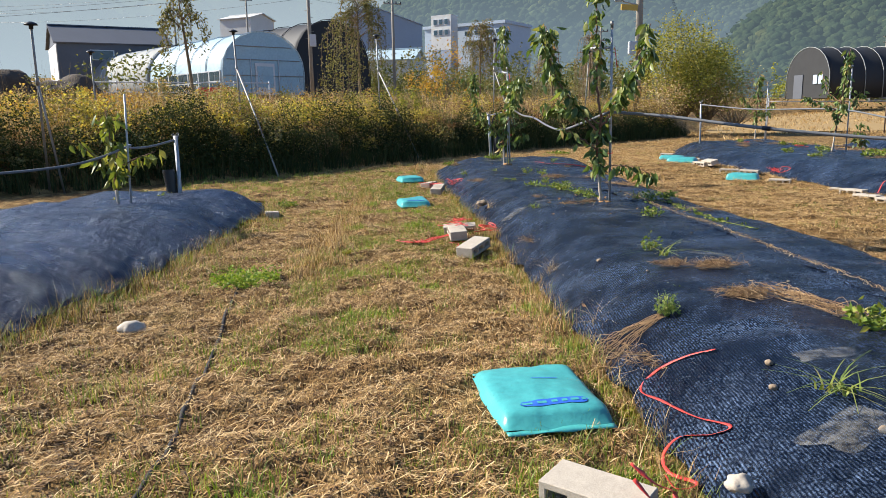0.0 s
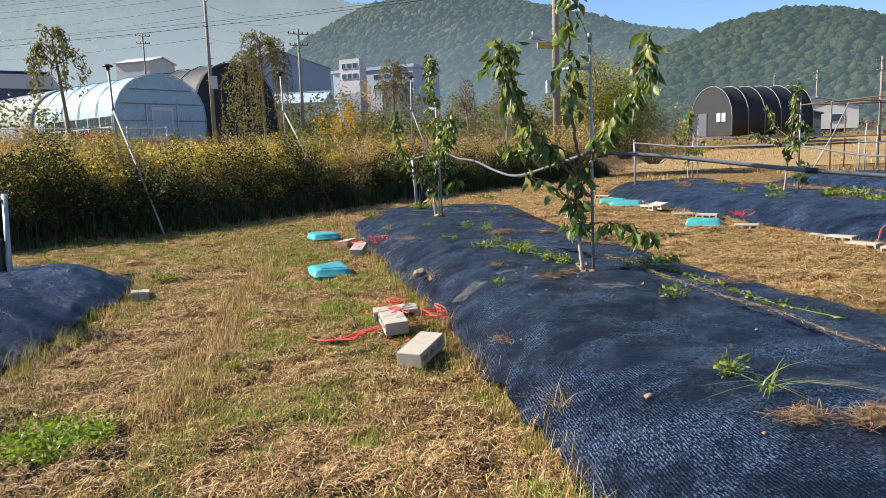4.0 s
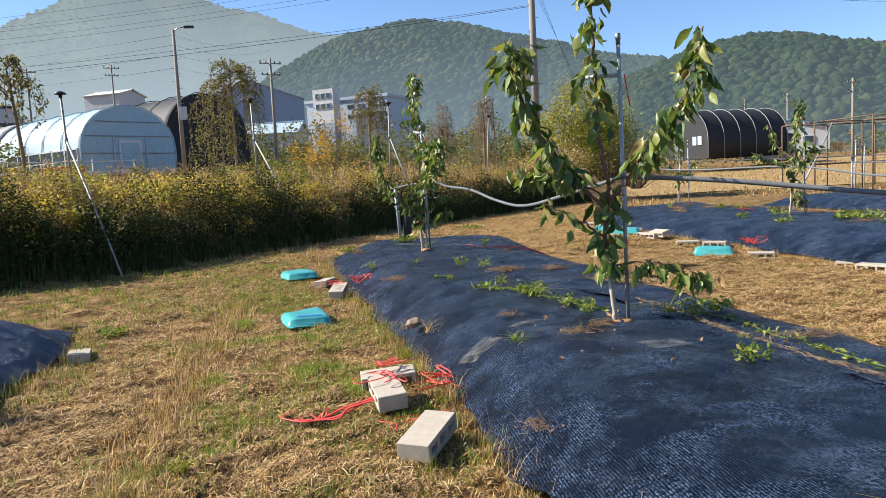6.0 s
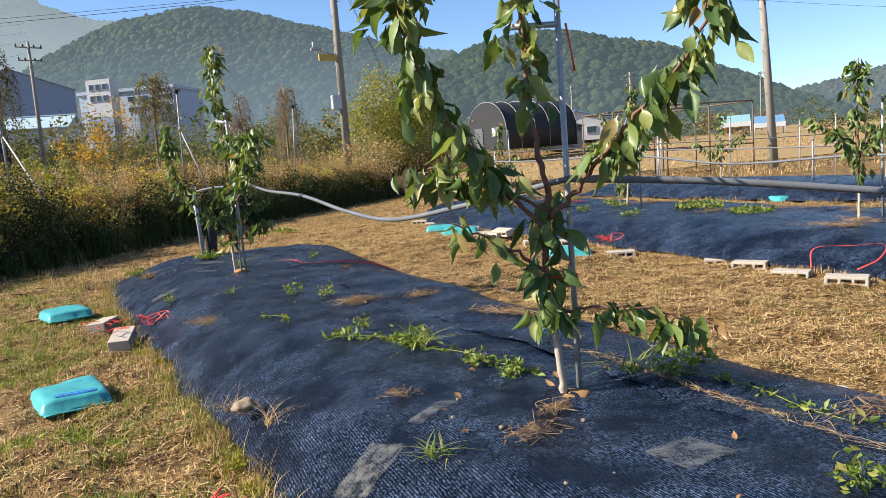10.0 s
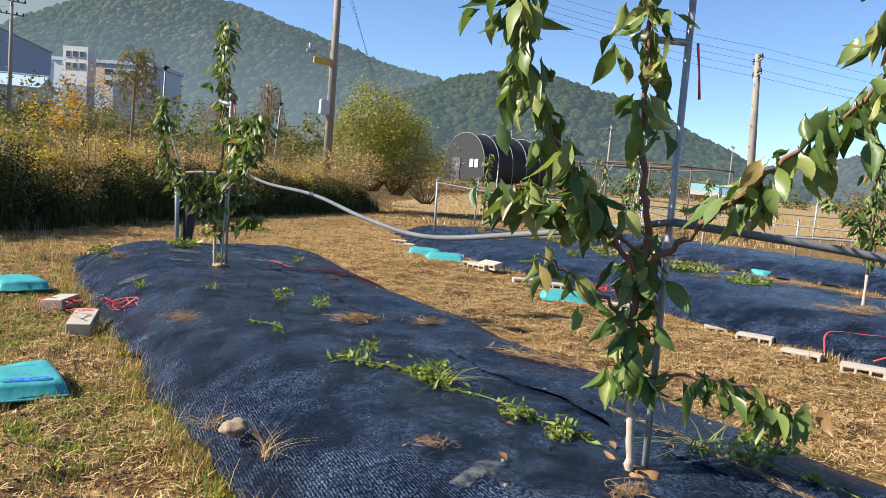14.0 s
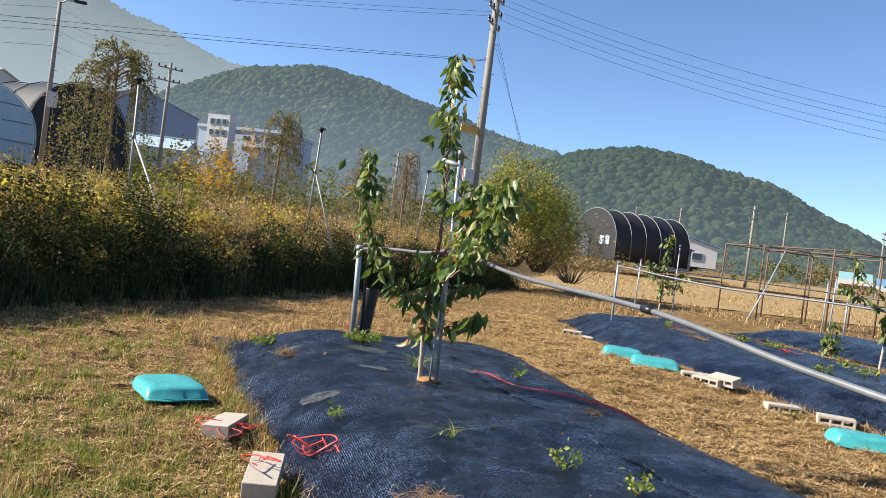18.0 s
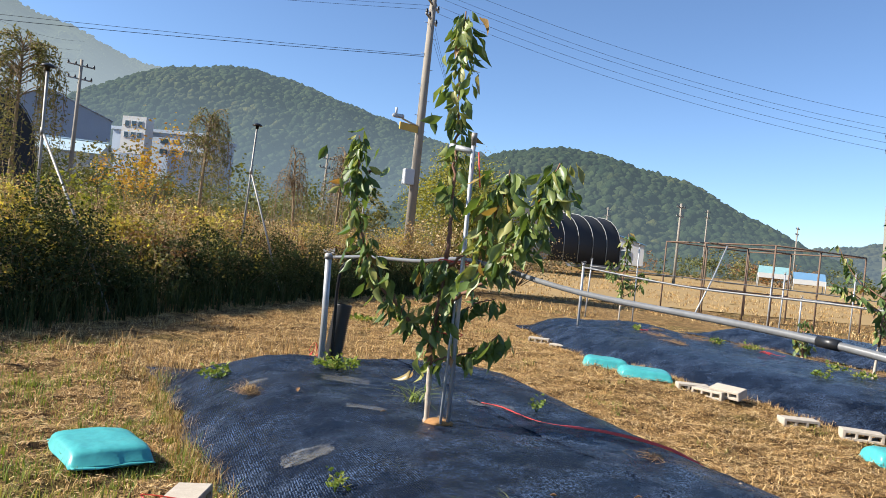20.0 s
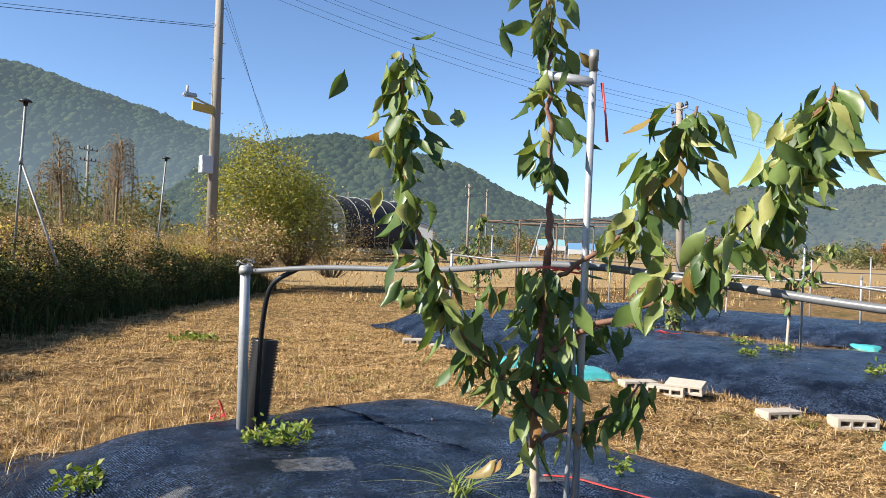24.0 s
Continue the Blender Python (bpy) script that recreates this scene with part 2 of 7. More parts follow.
RED_LEAF = varied("orange_foliage", [(0.0, (0.40, 0.26, 0.05)), (0.6, (0.64, 0.42, 0.07)), (1.0, (0.50, 0.20, 0.05))], 0.6, 0.35)
BUSH_G = varied("yellow_green_foliage", [(0.0, (0.11, 0.14, 0.022)), (0.5, (0.28, 0.30, 0.05)), (1.0, (0.50, 0.47, 0.09))], 0.6, 0.35)
WEEP = varied("weeping_foliage", [(0.0, (0.09, 0.10, 0.035)), (0.5, (0.19, 0.18, 0.065)), (1.0, (0.32, 0.27, 0.12))], 0.6, 0.3)
ROCK = plain("field_stone", (0.31, 0.235, 0.16), (0.17, 0.12, 0.08), 10, 0.9, 0.0, 0.6, 50, dist=0.01)
STALK = varied("bare_stalk", [(0.0, (0.07, 0.045, 0.028)), (0.5, (0.22, 0.15, 0.085)), (1.0, (0.50, 0.38, 0.22))], 0.8, 0.1)
RUSTY = varied("rust_foliage", [(0.0, (0.10, 0.055, 0.03)), (0.5, (0.28, 0.14, 0.06)), (1.0, (0.46, 0.28, 0.12))], 0.7, 0.25)
TWIG_LEAF = varied("withered_twigs", [(0.0, (0.12, 0.085, 0.05)), (1.0, (0.26, 0.19, 0.11))], 0.8, 0.1)
TAN = varied("dry_seedheads", [(0.0, (0.20, 0.12, 0.055)), (0.5, (0.52, 0.36, 0.17)), (1.0, (0.74, 0.58, 0.34))], 0.8, 0.25)
LEAF_Y = varied("yellowing_leaf", [(0.0, (0.10, 0.15, 0.03)), (0.5, (0.22, 0.26, 0.05)), (1.0, (0.40, 0.36, 0.09))], 0.45, 0.38, True, 0.4)
LEAF_B = varied("fallen_leaf", [(0.0, (0.17, 0.085, 0.035)), (1.0, (0.38, 0.22, 0.10))], 0.7, 0.1, False)
MULCH_BIT = varied("chopped_stalk", [(0.0, (0.05, 0.028, 0.014)), (0.4, (0.17, 0.095, 0.042)), (0.8, (0.36, 0.23, 0.10)), (1.0, (0.50, 0.37, 0.19))], 0.8, 0.0)
MOSS = varied("yellow_moss", [(0.0, (0.20, 0.20, 0.02)), (0.6, (0.38, 0.34, 0.03)), (1.0, (0.22, 0.26, 0.05))], 0.8, 0.2)

# ---- building helpers ----
def fast_mesh(name, V, F, mat, smooth=False):
    V, F = np.asarray(V, np.float32).reshape(-1, 3), np.asarray(F, np.int32)
    me = bpy.data.meshes.new(name)
    me.vertices.add(len(V))
    me.vertices.foreach_set("co", V.ravel())
    k = F.shape[1]
    me.loops.add(F.size)
    me.loops.foreach_set("vertex_index", F.ravel())
    me.polygons.add(len(F))
    me.polygons.foreach_set("loop_start", np.arange(0, F.size, k, dtype=np.int32))
    me.update(calc_edges=True)
    me.validate()
    me.polygons.foreach_set("use_smooth", np.full(len(F), smooth))
    for x in (mat if isinstance(mat, (list, tuple)) else [mat]):
        me.materials.append(x)
    return me


def part(name, data, mat, parent=None, label="", smooth=False):
    """A bmesh or mesh as one object under a thing, a part, or on its own."""
    if isinstance(data, bmesh.types.BMesh):
        me = bpy.data.meshes.new(name)
        data.to_mesh(me)
        data.free()
        me.polygons.foreach_set("use_smooth", np.full(len(me.polygons), smooth))
        for x in (mat if isinstance(mat, (list, tuple)) else [mat]):
            me.materials.append(x)
    else:
        me = data
    ob = new(name, me)
    if parent is not None:
        ob.parent = parent
    if label:
        ob["label"] = label
    return ob


def thing(name, m, label, category, group="", kind=""):
    ob = new(name)
    ob.empty_display_size = 0.2
    ob.matrix_world = m
    return tagged(ob, label, category, group, kind)


def box_bm(size, at=(0, 0, 0), bevel=0.0, bm=None, rot=None):
    bm = bm or bmesh.new()
    m = Matrix.Translation(at) @ (rot or Matrix()) @ Matrix.Diagonal((*size, 1))
    r = bmesh.ops.create_cube(bm, size=1, matrix=m)
    if bevel:
        es = list({e for v in r["verts"] for e in v.link_edges})
        bmesh.ops.bevel(bm, geom=es, offset=bevel, segments=2, affect="EDGES")
    return bm


def tube_arrays(pts, radii, sides=8, cap=True):
    """A tapered tube along a polyline: vertices and quads."""
    P = np.asarray(pts, float)
    R = np.broadcast_to(np.asarray(radii, float), (len(P),))
    T = np.gradient(P, axis=0)
    T /= np.linalg.norm(T, axis=1)[:, None] + 1e-9
    ref = np.array([0.0, 0.0, 1.0]) if abs(T[0][2]) < 0.9 else np.array([1.0, 0.0, 0.0])
    V = []
    for p, t, r in zip(P, T, R):
        a = ref - t * (ref @ t)
        a /= np.linalg.norm(a) + 1e-9
        ref = a
        b = np.cross(t, a)
        ang = np.arange(sides) * 2 * math.pi / sides
        V.append(p + r * (np.cos(ang)[:, None] * a + np.sin(ang)[:, None] * b))
    V = np.concatenate(V)
    F = []
    for i in range(len(P) - 1):
        for j in range(sides):
            k = (j + 1) % sides
            F.append((i * sides + j, i * sides + k, (i + 1) * sides + k, (i + 1) * sides + j))
    if cap:
        for i, flip in ((0, True), (len(P) - 1, False)):
            V = np.concatenate([V, P[i:i + 1]])
            c = len(V) - 1
            for j in range(sides):
                a, b = i * sides + j, i * sides + (j + 1) % sides
                F.append((b, a, c, c) if flip else (a, b, c, c))
    return V, F


def tube(name, pts, radii, mat, parent=None, label="", sides=8):
    V, F = tube_arrays(pts, radii, sides)
    me = bpy.data.meshes.new(name)
    me.from_pydata([tuple(v) for v in V], [], [tuple(dict.fromkeys(f)) for f in F])
    me.polygons.foreach_set("use_smooth", np.full(len(me.polygons), True))
    me.materials.append(mat)
    return part(name, me, mat, parent, label)


def smooth_path(pts, n=8):
    """Catmull-Rom through the points."""
    P = [np.array(p, float) for p in pts]
    P = [2 * P[0] - P[1]] + P + [2 * P[-1] - P[-2]]
    out = []
    for i in range(1, len(P) - 2):
        for s in np.arange(n) / n:
            a, b, c, d = P[i - 1:i + 3]
            out.append(0.5 * (2 * b + (c - a) * s + (2 * a - 5 * b + 4 * c - d) * s ** 2 + (3 * b - a - 3 * c + d) * s ** 3))
    out.append(P[-2])
    return np.array(out)


def strips(P, A, L, W, bend, rng, segs=2, up=False):
    """Many thin blades as one pair of arrays. P roots, A headings, L lengths, W widths; bend: rise (lying) or lean (upright)."""
    n = len(P)
    d = np.stack([np.cos(A), np.sin(A), np.zeros(n)], 1)
    side = np.stack([-np.sin(A), np.cos(A), np.zeros(n)], 1)
    rows = []
    for s in np.linspace(0, 1, segs + 1):
        if up:
            c = P + d * (L * bend * s ** 1.8)[:, None] + np.array([0, 0, 1.0]) * (L * s * (1 - 0.35 * bend * s))[:, None]
        else:
            c = P + d * (L * (s - 0.5))[:, None] + np.array([0, 0, 1.0]) * (bend * L * (1 - (2 * s - 1) ** 2) + 0.004)[:, None]
        w = (W * (1 - 0.85 * s) if up else W * (1 - 0.5 * abs(2 * s - 1)))[:, None]
        rows += [c - side * w, c + side * w]
    V = np.stack(rows, 1)
    k = 2 * (segs + 1)
    F = []
    for i in range(segs):
        F.append(np.stack([np.arange(n) * k + 2 * i, np.arange(n) * k + 2 * i + 1, np.arange(n) * k + 2 * i + 3, np.arange(n) * k + 2 * i + 2], 1))
    return V.reshape(-1, 3), np.concatenate(F)


def leaf_cards(C, size, rng, droop=0.0, aspect=0.55):
    """Many small bent leaves round the centres C, each a folded pair of quads with a pointed end."""
    n = len(C)
    d = rng.normal(size=(n, 3))
    d[:, 2] = d[:, 2] * 0.6 - droop
    d /= np.linalg.norm(d, axis=1)[:, None]
    r = np.cross(d, rng.normal(size=(n, 3)))
    r /= np.linalg.norm(r, axis=1)[:, None] + 1e-9
    u = np.cross(d, r)
    s = (size * rng.uniform(0.6, 1.35, n))[:, None]
    mid = C + d * s * 0.5
    V = np.stack([C, mid + r * s * aspect * 0.5 + u * s * 0.10, C + d * s, mid - r * s * aspect * 0.5 + u * s * 0.10], 1).reshape(-1, 3)
    i = np.arange(n) * 4
    F = np.concatenate([np.stack([i, i + 1, i + 2], 1), np.stack([i, i + 2, i + 3], 1)])
    return V, F


def join(parts_list):
    V, F, o = [], [], 0
    for v, f in parts_list:
        V.append(v)
        F.append(np.asarray(f) + o)
        o += len(v)
    return np.concatenate(V), np.concatenate(F)

# ---- the land: dry field, shaded bank with rough ground above it, rising far fields ----
BANK = [(-60, -25), (-30, -2), (-14, 10), (-7.8, 15.2), (-3.9, 18.2), (-0.5, 22.9), (2.2, 26.5), (4.7, 29.5), (8.4, 33.5), (12.5, 38), (17, 48), (30, 66), (60, 92), (120, 120), (320, 190), (900, 420)]


def behind_bank(X, Y):
    """Signed distance behind the bank's foot, positive on the far side."""
    best = np.full(np.shape(X), 1e9)
    sign = np.ones(np.shape(X))
    for (ax, ay), (bx, by) in zip(BANK, BANK[1:]):
        ux, uy = bx - ax, by - ay
        ll = ux * ux + uy * uy
        t = np.clip(((X - ax) * ux + (Y - ay) * uy) / ll, 0, 1)
        dist = np.hypot(X - ax - t * ux, Y - ay - t * uy)
        s = np.sign(ux * (Y - ay) - uy * (X - ax))
        near = dist < best
        best, sign = np.where(near, dist, best), np.where(near, s, sign)
    return best * sign


def step(a, b, x):
    t = np.clip((x - a) / (b - a), 0, 1)
    return t * t * (3 - 2 * t)


def wobble(X, Y, f, seed=0.0):
    return (np.sin(X * f + 1.3 * seed) * np.cos(Y * f * 0.83 + seed) + 0.6 * np.sin(X * f * 1.9 + Y * f * 1.3 + 2 * seed) + 0.4 * np.cos(Y * f * 2.7 - X * f * 0.9 + seed)) / 2


def vnoise(X, Y, f, seed=0):
    """Lattice noise from -1 to 1."""
    x, y = np.asarray(X, float) * f, np.asarray(Y, float) * f
    i, j = np.floor(x), np.floor(y)
    u, w = x - i, y - j
    u, w = u * u * (3 - 2 * u), w * w * (3 - 2 * w)

    def h(a, c):
        q = np.sin(a * 127.1 + c * 311.7 + seed * 74.7) * 43758.5453
        return q - np.floor(q)
    return 2 * (h(i, j) * (1 - u) * (1 - w) + h(i + 1, j) * u * (1 - w) + h(i, j + 1) * (1 - u) * w + h(i + 1, j + 1) * u * w) - 1


def land(X, Y):
    X, Y = np.asarray(X, float), np.asarray(Y, float)
    s = behind_bank(X, Y)
    far = np.hypot(X, Y - 6)
    z = 0.018 * wobble(X, Y, 1.7) + 0.012 * wobble(X, Y, 5.1, 2) + (0.026 * vnoise(X, Y, 2.6, 7) + 0.026 * vnoise(X, Y, 6.0, 3) + 0.016 * vnoise(X, Y, 12.0, 5)) * (1 - step(20, 70, far)) - 0.01
    z = z + 1.05 * step(-0.2, 1.8, s) + 0.045 * np.clip(s - 2, 0, 40) + 9.0 * step(60, 190, s) * (1 - step(18, 50, X))
    z = z + 0.12 * wobble(X, Y, 0.9, 4) * step(1, 3, s)
    z = z + 0.022 * np.maximum(far - 38, 0) * (s < 0) * (1 - step(200, 400, far)) + 3.0 * step(200, 400, far) * (s < 0)
    z = z + 0.13 * np.exp(-(((X - 6.0) / 1.5) ** 2 + ((Y - 18.3) / 2.0) ** 2))
    return z


def axis(spans):
    out = []
    for a, b, n in spans:
        out += list(np.linspace(a, b, n, endpoint=False))
    return np.array(out + [spans[-1][1]])


gx = axis([(-2500, -300, 8), (-300, -60, 14), (-60, -12, 40), (-12, -3.2, 70), (-3.2, 1.2, 110), (1.2, 14, 110), (14, 60, 60), (60, 300, 30), (300, 2500, 9)])
gy = axis([(-2500, -200, 8), (-200, -20, 14), (-20, 0, 30), (0, 18, 360), (18, 42, 200), (42, 100, 60), (100, 300, 24), (300, 2500, 9)])
GX, GY = np.meshgrid(gx, gy)
V = np.stack([GX, GY, land(GX, GY)], -1).reshape(-1, 3)
ny, nx = GX.shape
i = (np.arange(ny - 1)[:, None] * nx + np.arange(nx - 1)[None]).ravel()
F = np.stack([i, i + 1, i + nx + 1, i + nx], 1)
tagged(part("ground", fast_mesh("ground", V, F, GROUND, True), GROUND), "dry straw-covered field of mown yellow grass and bare soil", "ground", kind="structure")


# ---- raised beds under woven sheets ----
def bed_height(u, v, h, tip):
    """Height over the bed at u across (0 to 1) and v metres from its far end."""
    c = 1 - (1 - np.clip(np.minimum(u, 1 - u) / 0.28, 0, 1)) ** 2.2
    return h * c * step(-0.05, tip, v)


def bed1_edges(y):
    left = np.interp(y, [-6, 2, 3.6, 4.4, 5.5, 6.5, 7.6, 9.6, 11.4, 13.2, 15.7, 17, 17.9, 18.6], [1.15, 1.0, 0.92, 0.86, 0.77, 0.72, 0.64, 0.48, 0.31, 0.14, -0.12, -0.16, -0.18, -0.33])
    right = np.interp(y, [-6, 7, 9, 14, 16, 18.6], [3.75, 3.65, 3.4, 3.35, 3.5, 3.75])
    return left, right


def bed1_top(x, y):
    l, r = bed1_edges(y)
    u = (x - l) / (r - l)
    z = bed_height(u, 18.6 - y, 0.37, 1.3)
    return z + 0.02 * wobble(x, y, 2.3, 1) * step(0, 0.15, u) * step(0, 0.15, 1 - u)


def sheet(name, edges, top, y0, y1, u0, u1, lift, label, nu=64, step_y=0.06, ruffle=0.02, category="weed mat", seed=0.0, cloth=None, crease=0.012):
    """A woven sheet laid over a bed from u0 to u1 across; its free edges curl and wander."""
    ys = np.arange(y0, y1 + 1e-6, step_y)
    us = np.linspace(u0, u1, nu)
    U, Y = np.meshgrid(us, ys)
    l, r = edges(Y)
    X = l + (r - l) * U
    edge = np.minimum(U - u0, u1 - U) * (r - l)
    end = np.minimum(y1 - Y, 9)
    X = X + 0.05 * wobble(Y, Y * 0, 3.1, 3 + seed) * (1 - step(0, 0.35, edge)) + 0.03 * wobble(Y, X, 9, 5 + seed) * (1 - step(0, 0.2, edge))
    Yw = Y + 0.08 * wobble(X, X * 0, 4.0, 2 + seed) * (1 - step(0, 0.5, end))
    Z = np.maximum(top(X, Y), 0) + lift + ruffle * np.abs(wobble(X, Y, 7, seed)) * (1 - step(0, 0.3, edge)) + 0.008 * vnoise(X, Y, 4.2, 2) + 0.004 * vnoise(X, Y, 10, 6)
    Z = Z + crease * (1 - np.abs(vnoise(X, Y * 0.5, 2.3, 11 + seed))) ** 6 + crease * 0.7 * (1 - np.abs(vnoise(X * 0.6, Y, 3.1, 23 + seed))) ** 7
    Z = Z + 0.05 * np.maximum(wobble(X, Y, 6.5, 8 + seed), 0) * (1 - step(0, 0.25, end))
    Z = lift + (Z - lift) * step(0, 1.2, Y - y0)
    V = np.stack([X, Yw, Z], -1).reshape(-1, 3)
    ny, nx = U.shape
    i = (np.arange(ny - 1)[:, None] * nx + np.arange(nx - 1)[None]).ravel()
    F = np.stack([i, i + 1, i + nx + 1, i + nx], 1)
    cloth = cloth or CLOTH
    ob = part(name, fast_mesh(name, V, F, cloth, True), cloth)
    sol = ob.modifiers.new("thickness", "SOLIDIFY")
    sol.thickness, sol.offset = 0.006, -1
    return tagged(ob, label, category)


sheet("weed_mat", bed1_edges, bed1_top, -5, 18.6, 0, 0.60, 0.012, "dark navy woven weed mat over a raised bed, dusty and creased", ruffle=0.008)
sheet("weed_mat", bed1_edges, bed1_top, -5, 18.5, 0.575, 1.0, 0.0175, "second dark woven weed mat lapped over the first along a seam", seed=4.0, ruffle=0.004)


def bed2_edges(y):
    return np.interp(y, [-2, 9, 12.2], [-6.3, -6.2, -5.2]), np.interp(y, [-2, 4.7, 7.4, 11, 12.2], [-3.1, -2.95, -2.66, -2.66, -2.95])


def bed2_top(x, y):
    l, r = bed2_edges(y)
    u = (x - l) / (r - l)
    return bed_height(u, 12.2 - y, 0.34, 1.2) + (0.03 * wobble(x * 0.6, y, 2.6, 6) + 0.012 * vnoise(x, y, 3.2, 8) + 0.005 * vnoise(x, y, 7.0, 1) + 0.035 * (1 - np.abs(vnoise(x * 0.5 + 0.2 * y, y * 0.9, 1.8, 31))) ** 2 + 0.016 * (1 - np.abs(vnoise(x * 0.4, y, 3.6, 37))) ** 2) * step(0, 0.15, u) * step(0, 0.15, 1 - u)


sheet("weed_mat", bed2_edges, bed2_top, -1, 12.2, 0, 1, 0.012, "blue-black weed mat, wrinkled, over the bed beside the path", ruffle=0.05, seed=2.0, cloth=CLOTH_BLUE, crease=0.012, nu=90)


def bed3_edges(y):
    return np.interp(y, [-2, 9, 15, 17.5, 20, 22, 25.5], [7.0, 6.95, 6.9, 6.55, 6.5, 6.95, 8.0]), np.interp(y, [-2, 20, 25.5], [11.0, 11.2, 11.4])


def bed3_top(x, y):
    l, r = bed3_edges(y)
    u = (x - l) / (r - l)
    return bed_height(u, 25.5 - y, 0.36, 1.3) + 0.03 * wobble(x, y, 1.9, 3) * step(0, 0.15, u)


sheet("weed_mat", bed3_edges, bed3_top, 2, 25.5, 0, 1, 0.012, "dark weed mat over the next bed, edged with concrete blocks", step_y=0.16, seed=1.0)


def bed4_edges(y):
    return np.interp(y, [2, 12, 18, 26.5], [14.8, 14.6, 13.9, 13.9]), np.interp(y, [2, 26.5], [18.6, 18.2])


def bed4_top(x, y):
    l, r = bed4_edges(y)
    return bed_height((x - l) / (r - l), 26.5 - y, 0.34, 1.3)


sheet("weed_mat", bed4_edges, bed4_top, 4, 26.5, 0, 1, 0.012, "dark weed mat over a far bed in the orchard", nu=30, step_y=0.3, seed=3.0)

# ---- wooded mountains behind everything ----
def ridge(name, crest, near, deep, mat, label, seed, bump, cols, rows, base=2.0, crowns=0.0):
    """A wooded hill: crest as (bearing, elevation) pairs in degrees, near metres off, its slope deep metres."""
    az = np.linspace(crest[0][0], crest[-1][0], cols)
    el = np.interp(az, [c[0] for c in crest], [c[1] for c in crest])
    top = np.tan(np.radians(el)) * (near + deep * 0.8) + 1.5 - crowns
    s = np.linspace(0, 1.25, rows)
    A, S = np.meshgrid(np.radians(az), s)
    D = near + deep * S
    rise = np.where(S < 0.8, np.sin(np.clip(S / 0.8, 0, 1) * math.pi / 2) ** 1.25, 1 - 0.5 * ((S - 0.8) / 0.45) ** 2)
    gull = 0.07 * wobble(A * 57.3, S * 6, 0.55, seed) * np.sin(np.clip(S / 0.8, 0, 1) * math.pi)
    X, Y = np.sin(A) * D, np.cos(A) * D + 6
    Z = base + (top[None] - base) * (rise + gull)
    for f, k in ((1.0, 1.0), (2.3, 0.5)):
        q = np.array([0.5 + noise.noise(Vector((x * f / bump * 0.16, y * f / bump * 0.16, seed))) for x, y in zip(X.ravel(), Y.ravel())]).reshape(X.shape)
        Z = Z + bump * 0.35 * k * (q - 0.5) * step(0.02, 0.1, S)
    V = np.stack([X, Y, Z], -1).reshape(-1, 3)
    i = (np.arange(rows - 1)[:, None] * cols + np.arange(cols - 1)[None]).ravel()
    F = np.stack([i, i + 1, i + cols + 1, i + cols], 1)
    return tagged(part(name, fast_mesh(name, V, F, mat, True), mat), label, "mountain", kind="structure"), (X, Y, Z)


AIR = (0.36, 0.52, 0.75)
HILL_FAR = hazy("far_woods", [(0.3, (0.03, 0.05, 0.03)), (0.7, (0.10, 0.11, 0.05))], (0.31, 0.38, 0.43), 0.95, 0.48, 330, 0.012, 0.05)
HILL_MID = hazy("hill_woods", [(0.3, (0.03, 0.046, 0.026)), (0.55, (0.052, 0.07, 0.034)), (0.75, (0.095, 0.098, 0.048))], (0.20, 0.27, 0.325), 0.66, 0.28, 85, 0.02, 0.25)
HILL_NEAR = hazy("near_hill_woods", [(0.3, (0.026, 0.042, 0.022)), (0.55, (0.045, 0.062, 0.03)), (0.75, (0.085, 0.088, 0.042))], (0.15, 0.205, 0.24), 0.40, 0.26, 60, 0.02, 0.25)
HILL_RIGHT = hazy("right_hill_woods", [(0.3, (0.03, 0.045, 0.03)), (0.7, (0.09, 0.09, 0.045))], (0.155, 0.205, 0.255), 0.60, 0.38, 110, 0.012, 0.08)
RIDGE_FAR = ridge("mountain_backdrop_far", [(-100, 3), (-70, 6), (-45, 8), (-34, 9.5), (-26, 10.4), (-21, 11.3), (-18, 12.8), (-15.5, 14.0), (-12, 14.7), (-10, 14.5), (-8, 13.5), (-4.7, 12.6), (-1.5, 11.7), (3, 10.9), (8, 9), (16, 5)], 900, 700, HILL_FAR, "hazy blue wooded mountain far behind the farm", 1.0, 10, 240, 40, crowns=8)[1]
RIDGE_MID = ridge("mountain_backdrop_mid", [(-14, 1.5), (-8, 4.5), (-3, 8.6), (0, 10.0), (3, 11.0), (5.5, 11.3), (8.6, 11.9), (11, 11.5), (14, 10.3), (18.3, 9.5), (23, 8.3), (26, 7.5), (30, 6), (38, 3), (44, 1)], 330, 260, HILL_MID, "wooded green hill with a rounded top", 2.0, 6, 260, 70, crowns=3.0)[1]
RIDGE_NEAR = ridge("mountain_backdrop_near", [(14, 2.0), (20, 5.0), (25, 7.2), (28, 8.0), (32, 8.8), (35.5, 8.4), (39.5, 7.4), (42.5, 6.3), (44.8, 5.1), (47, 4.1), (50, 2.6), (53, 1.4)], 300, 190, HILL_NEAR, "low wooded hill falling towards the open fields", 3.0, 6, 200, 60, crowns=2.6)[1]
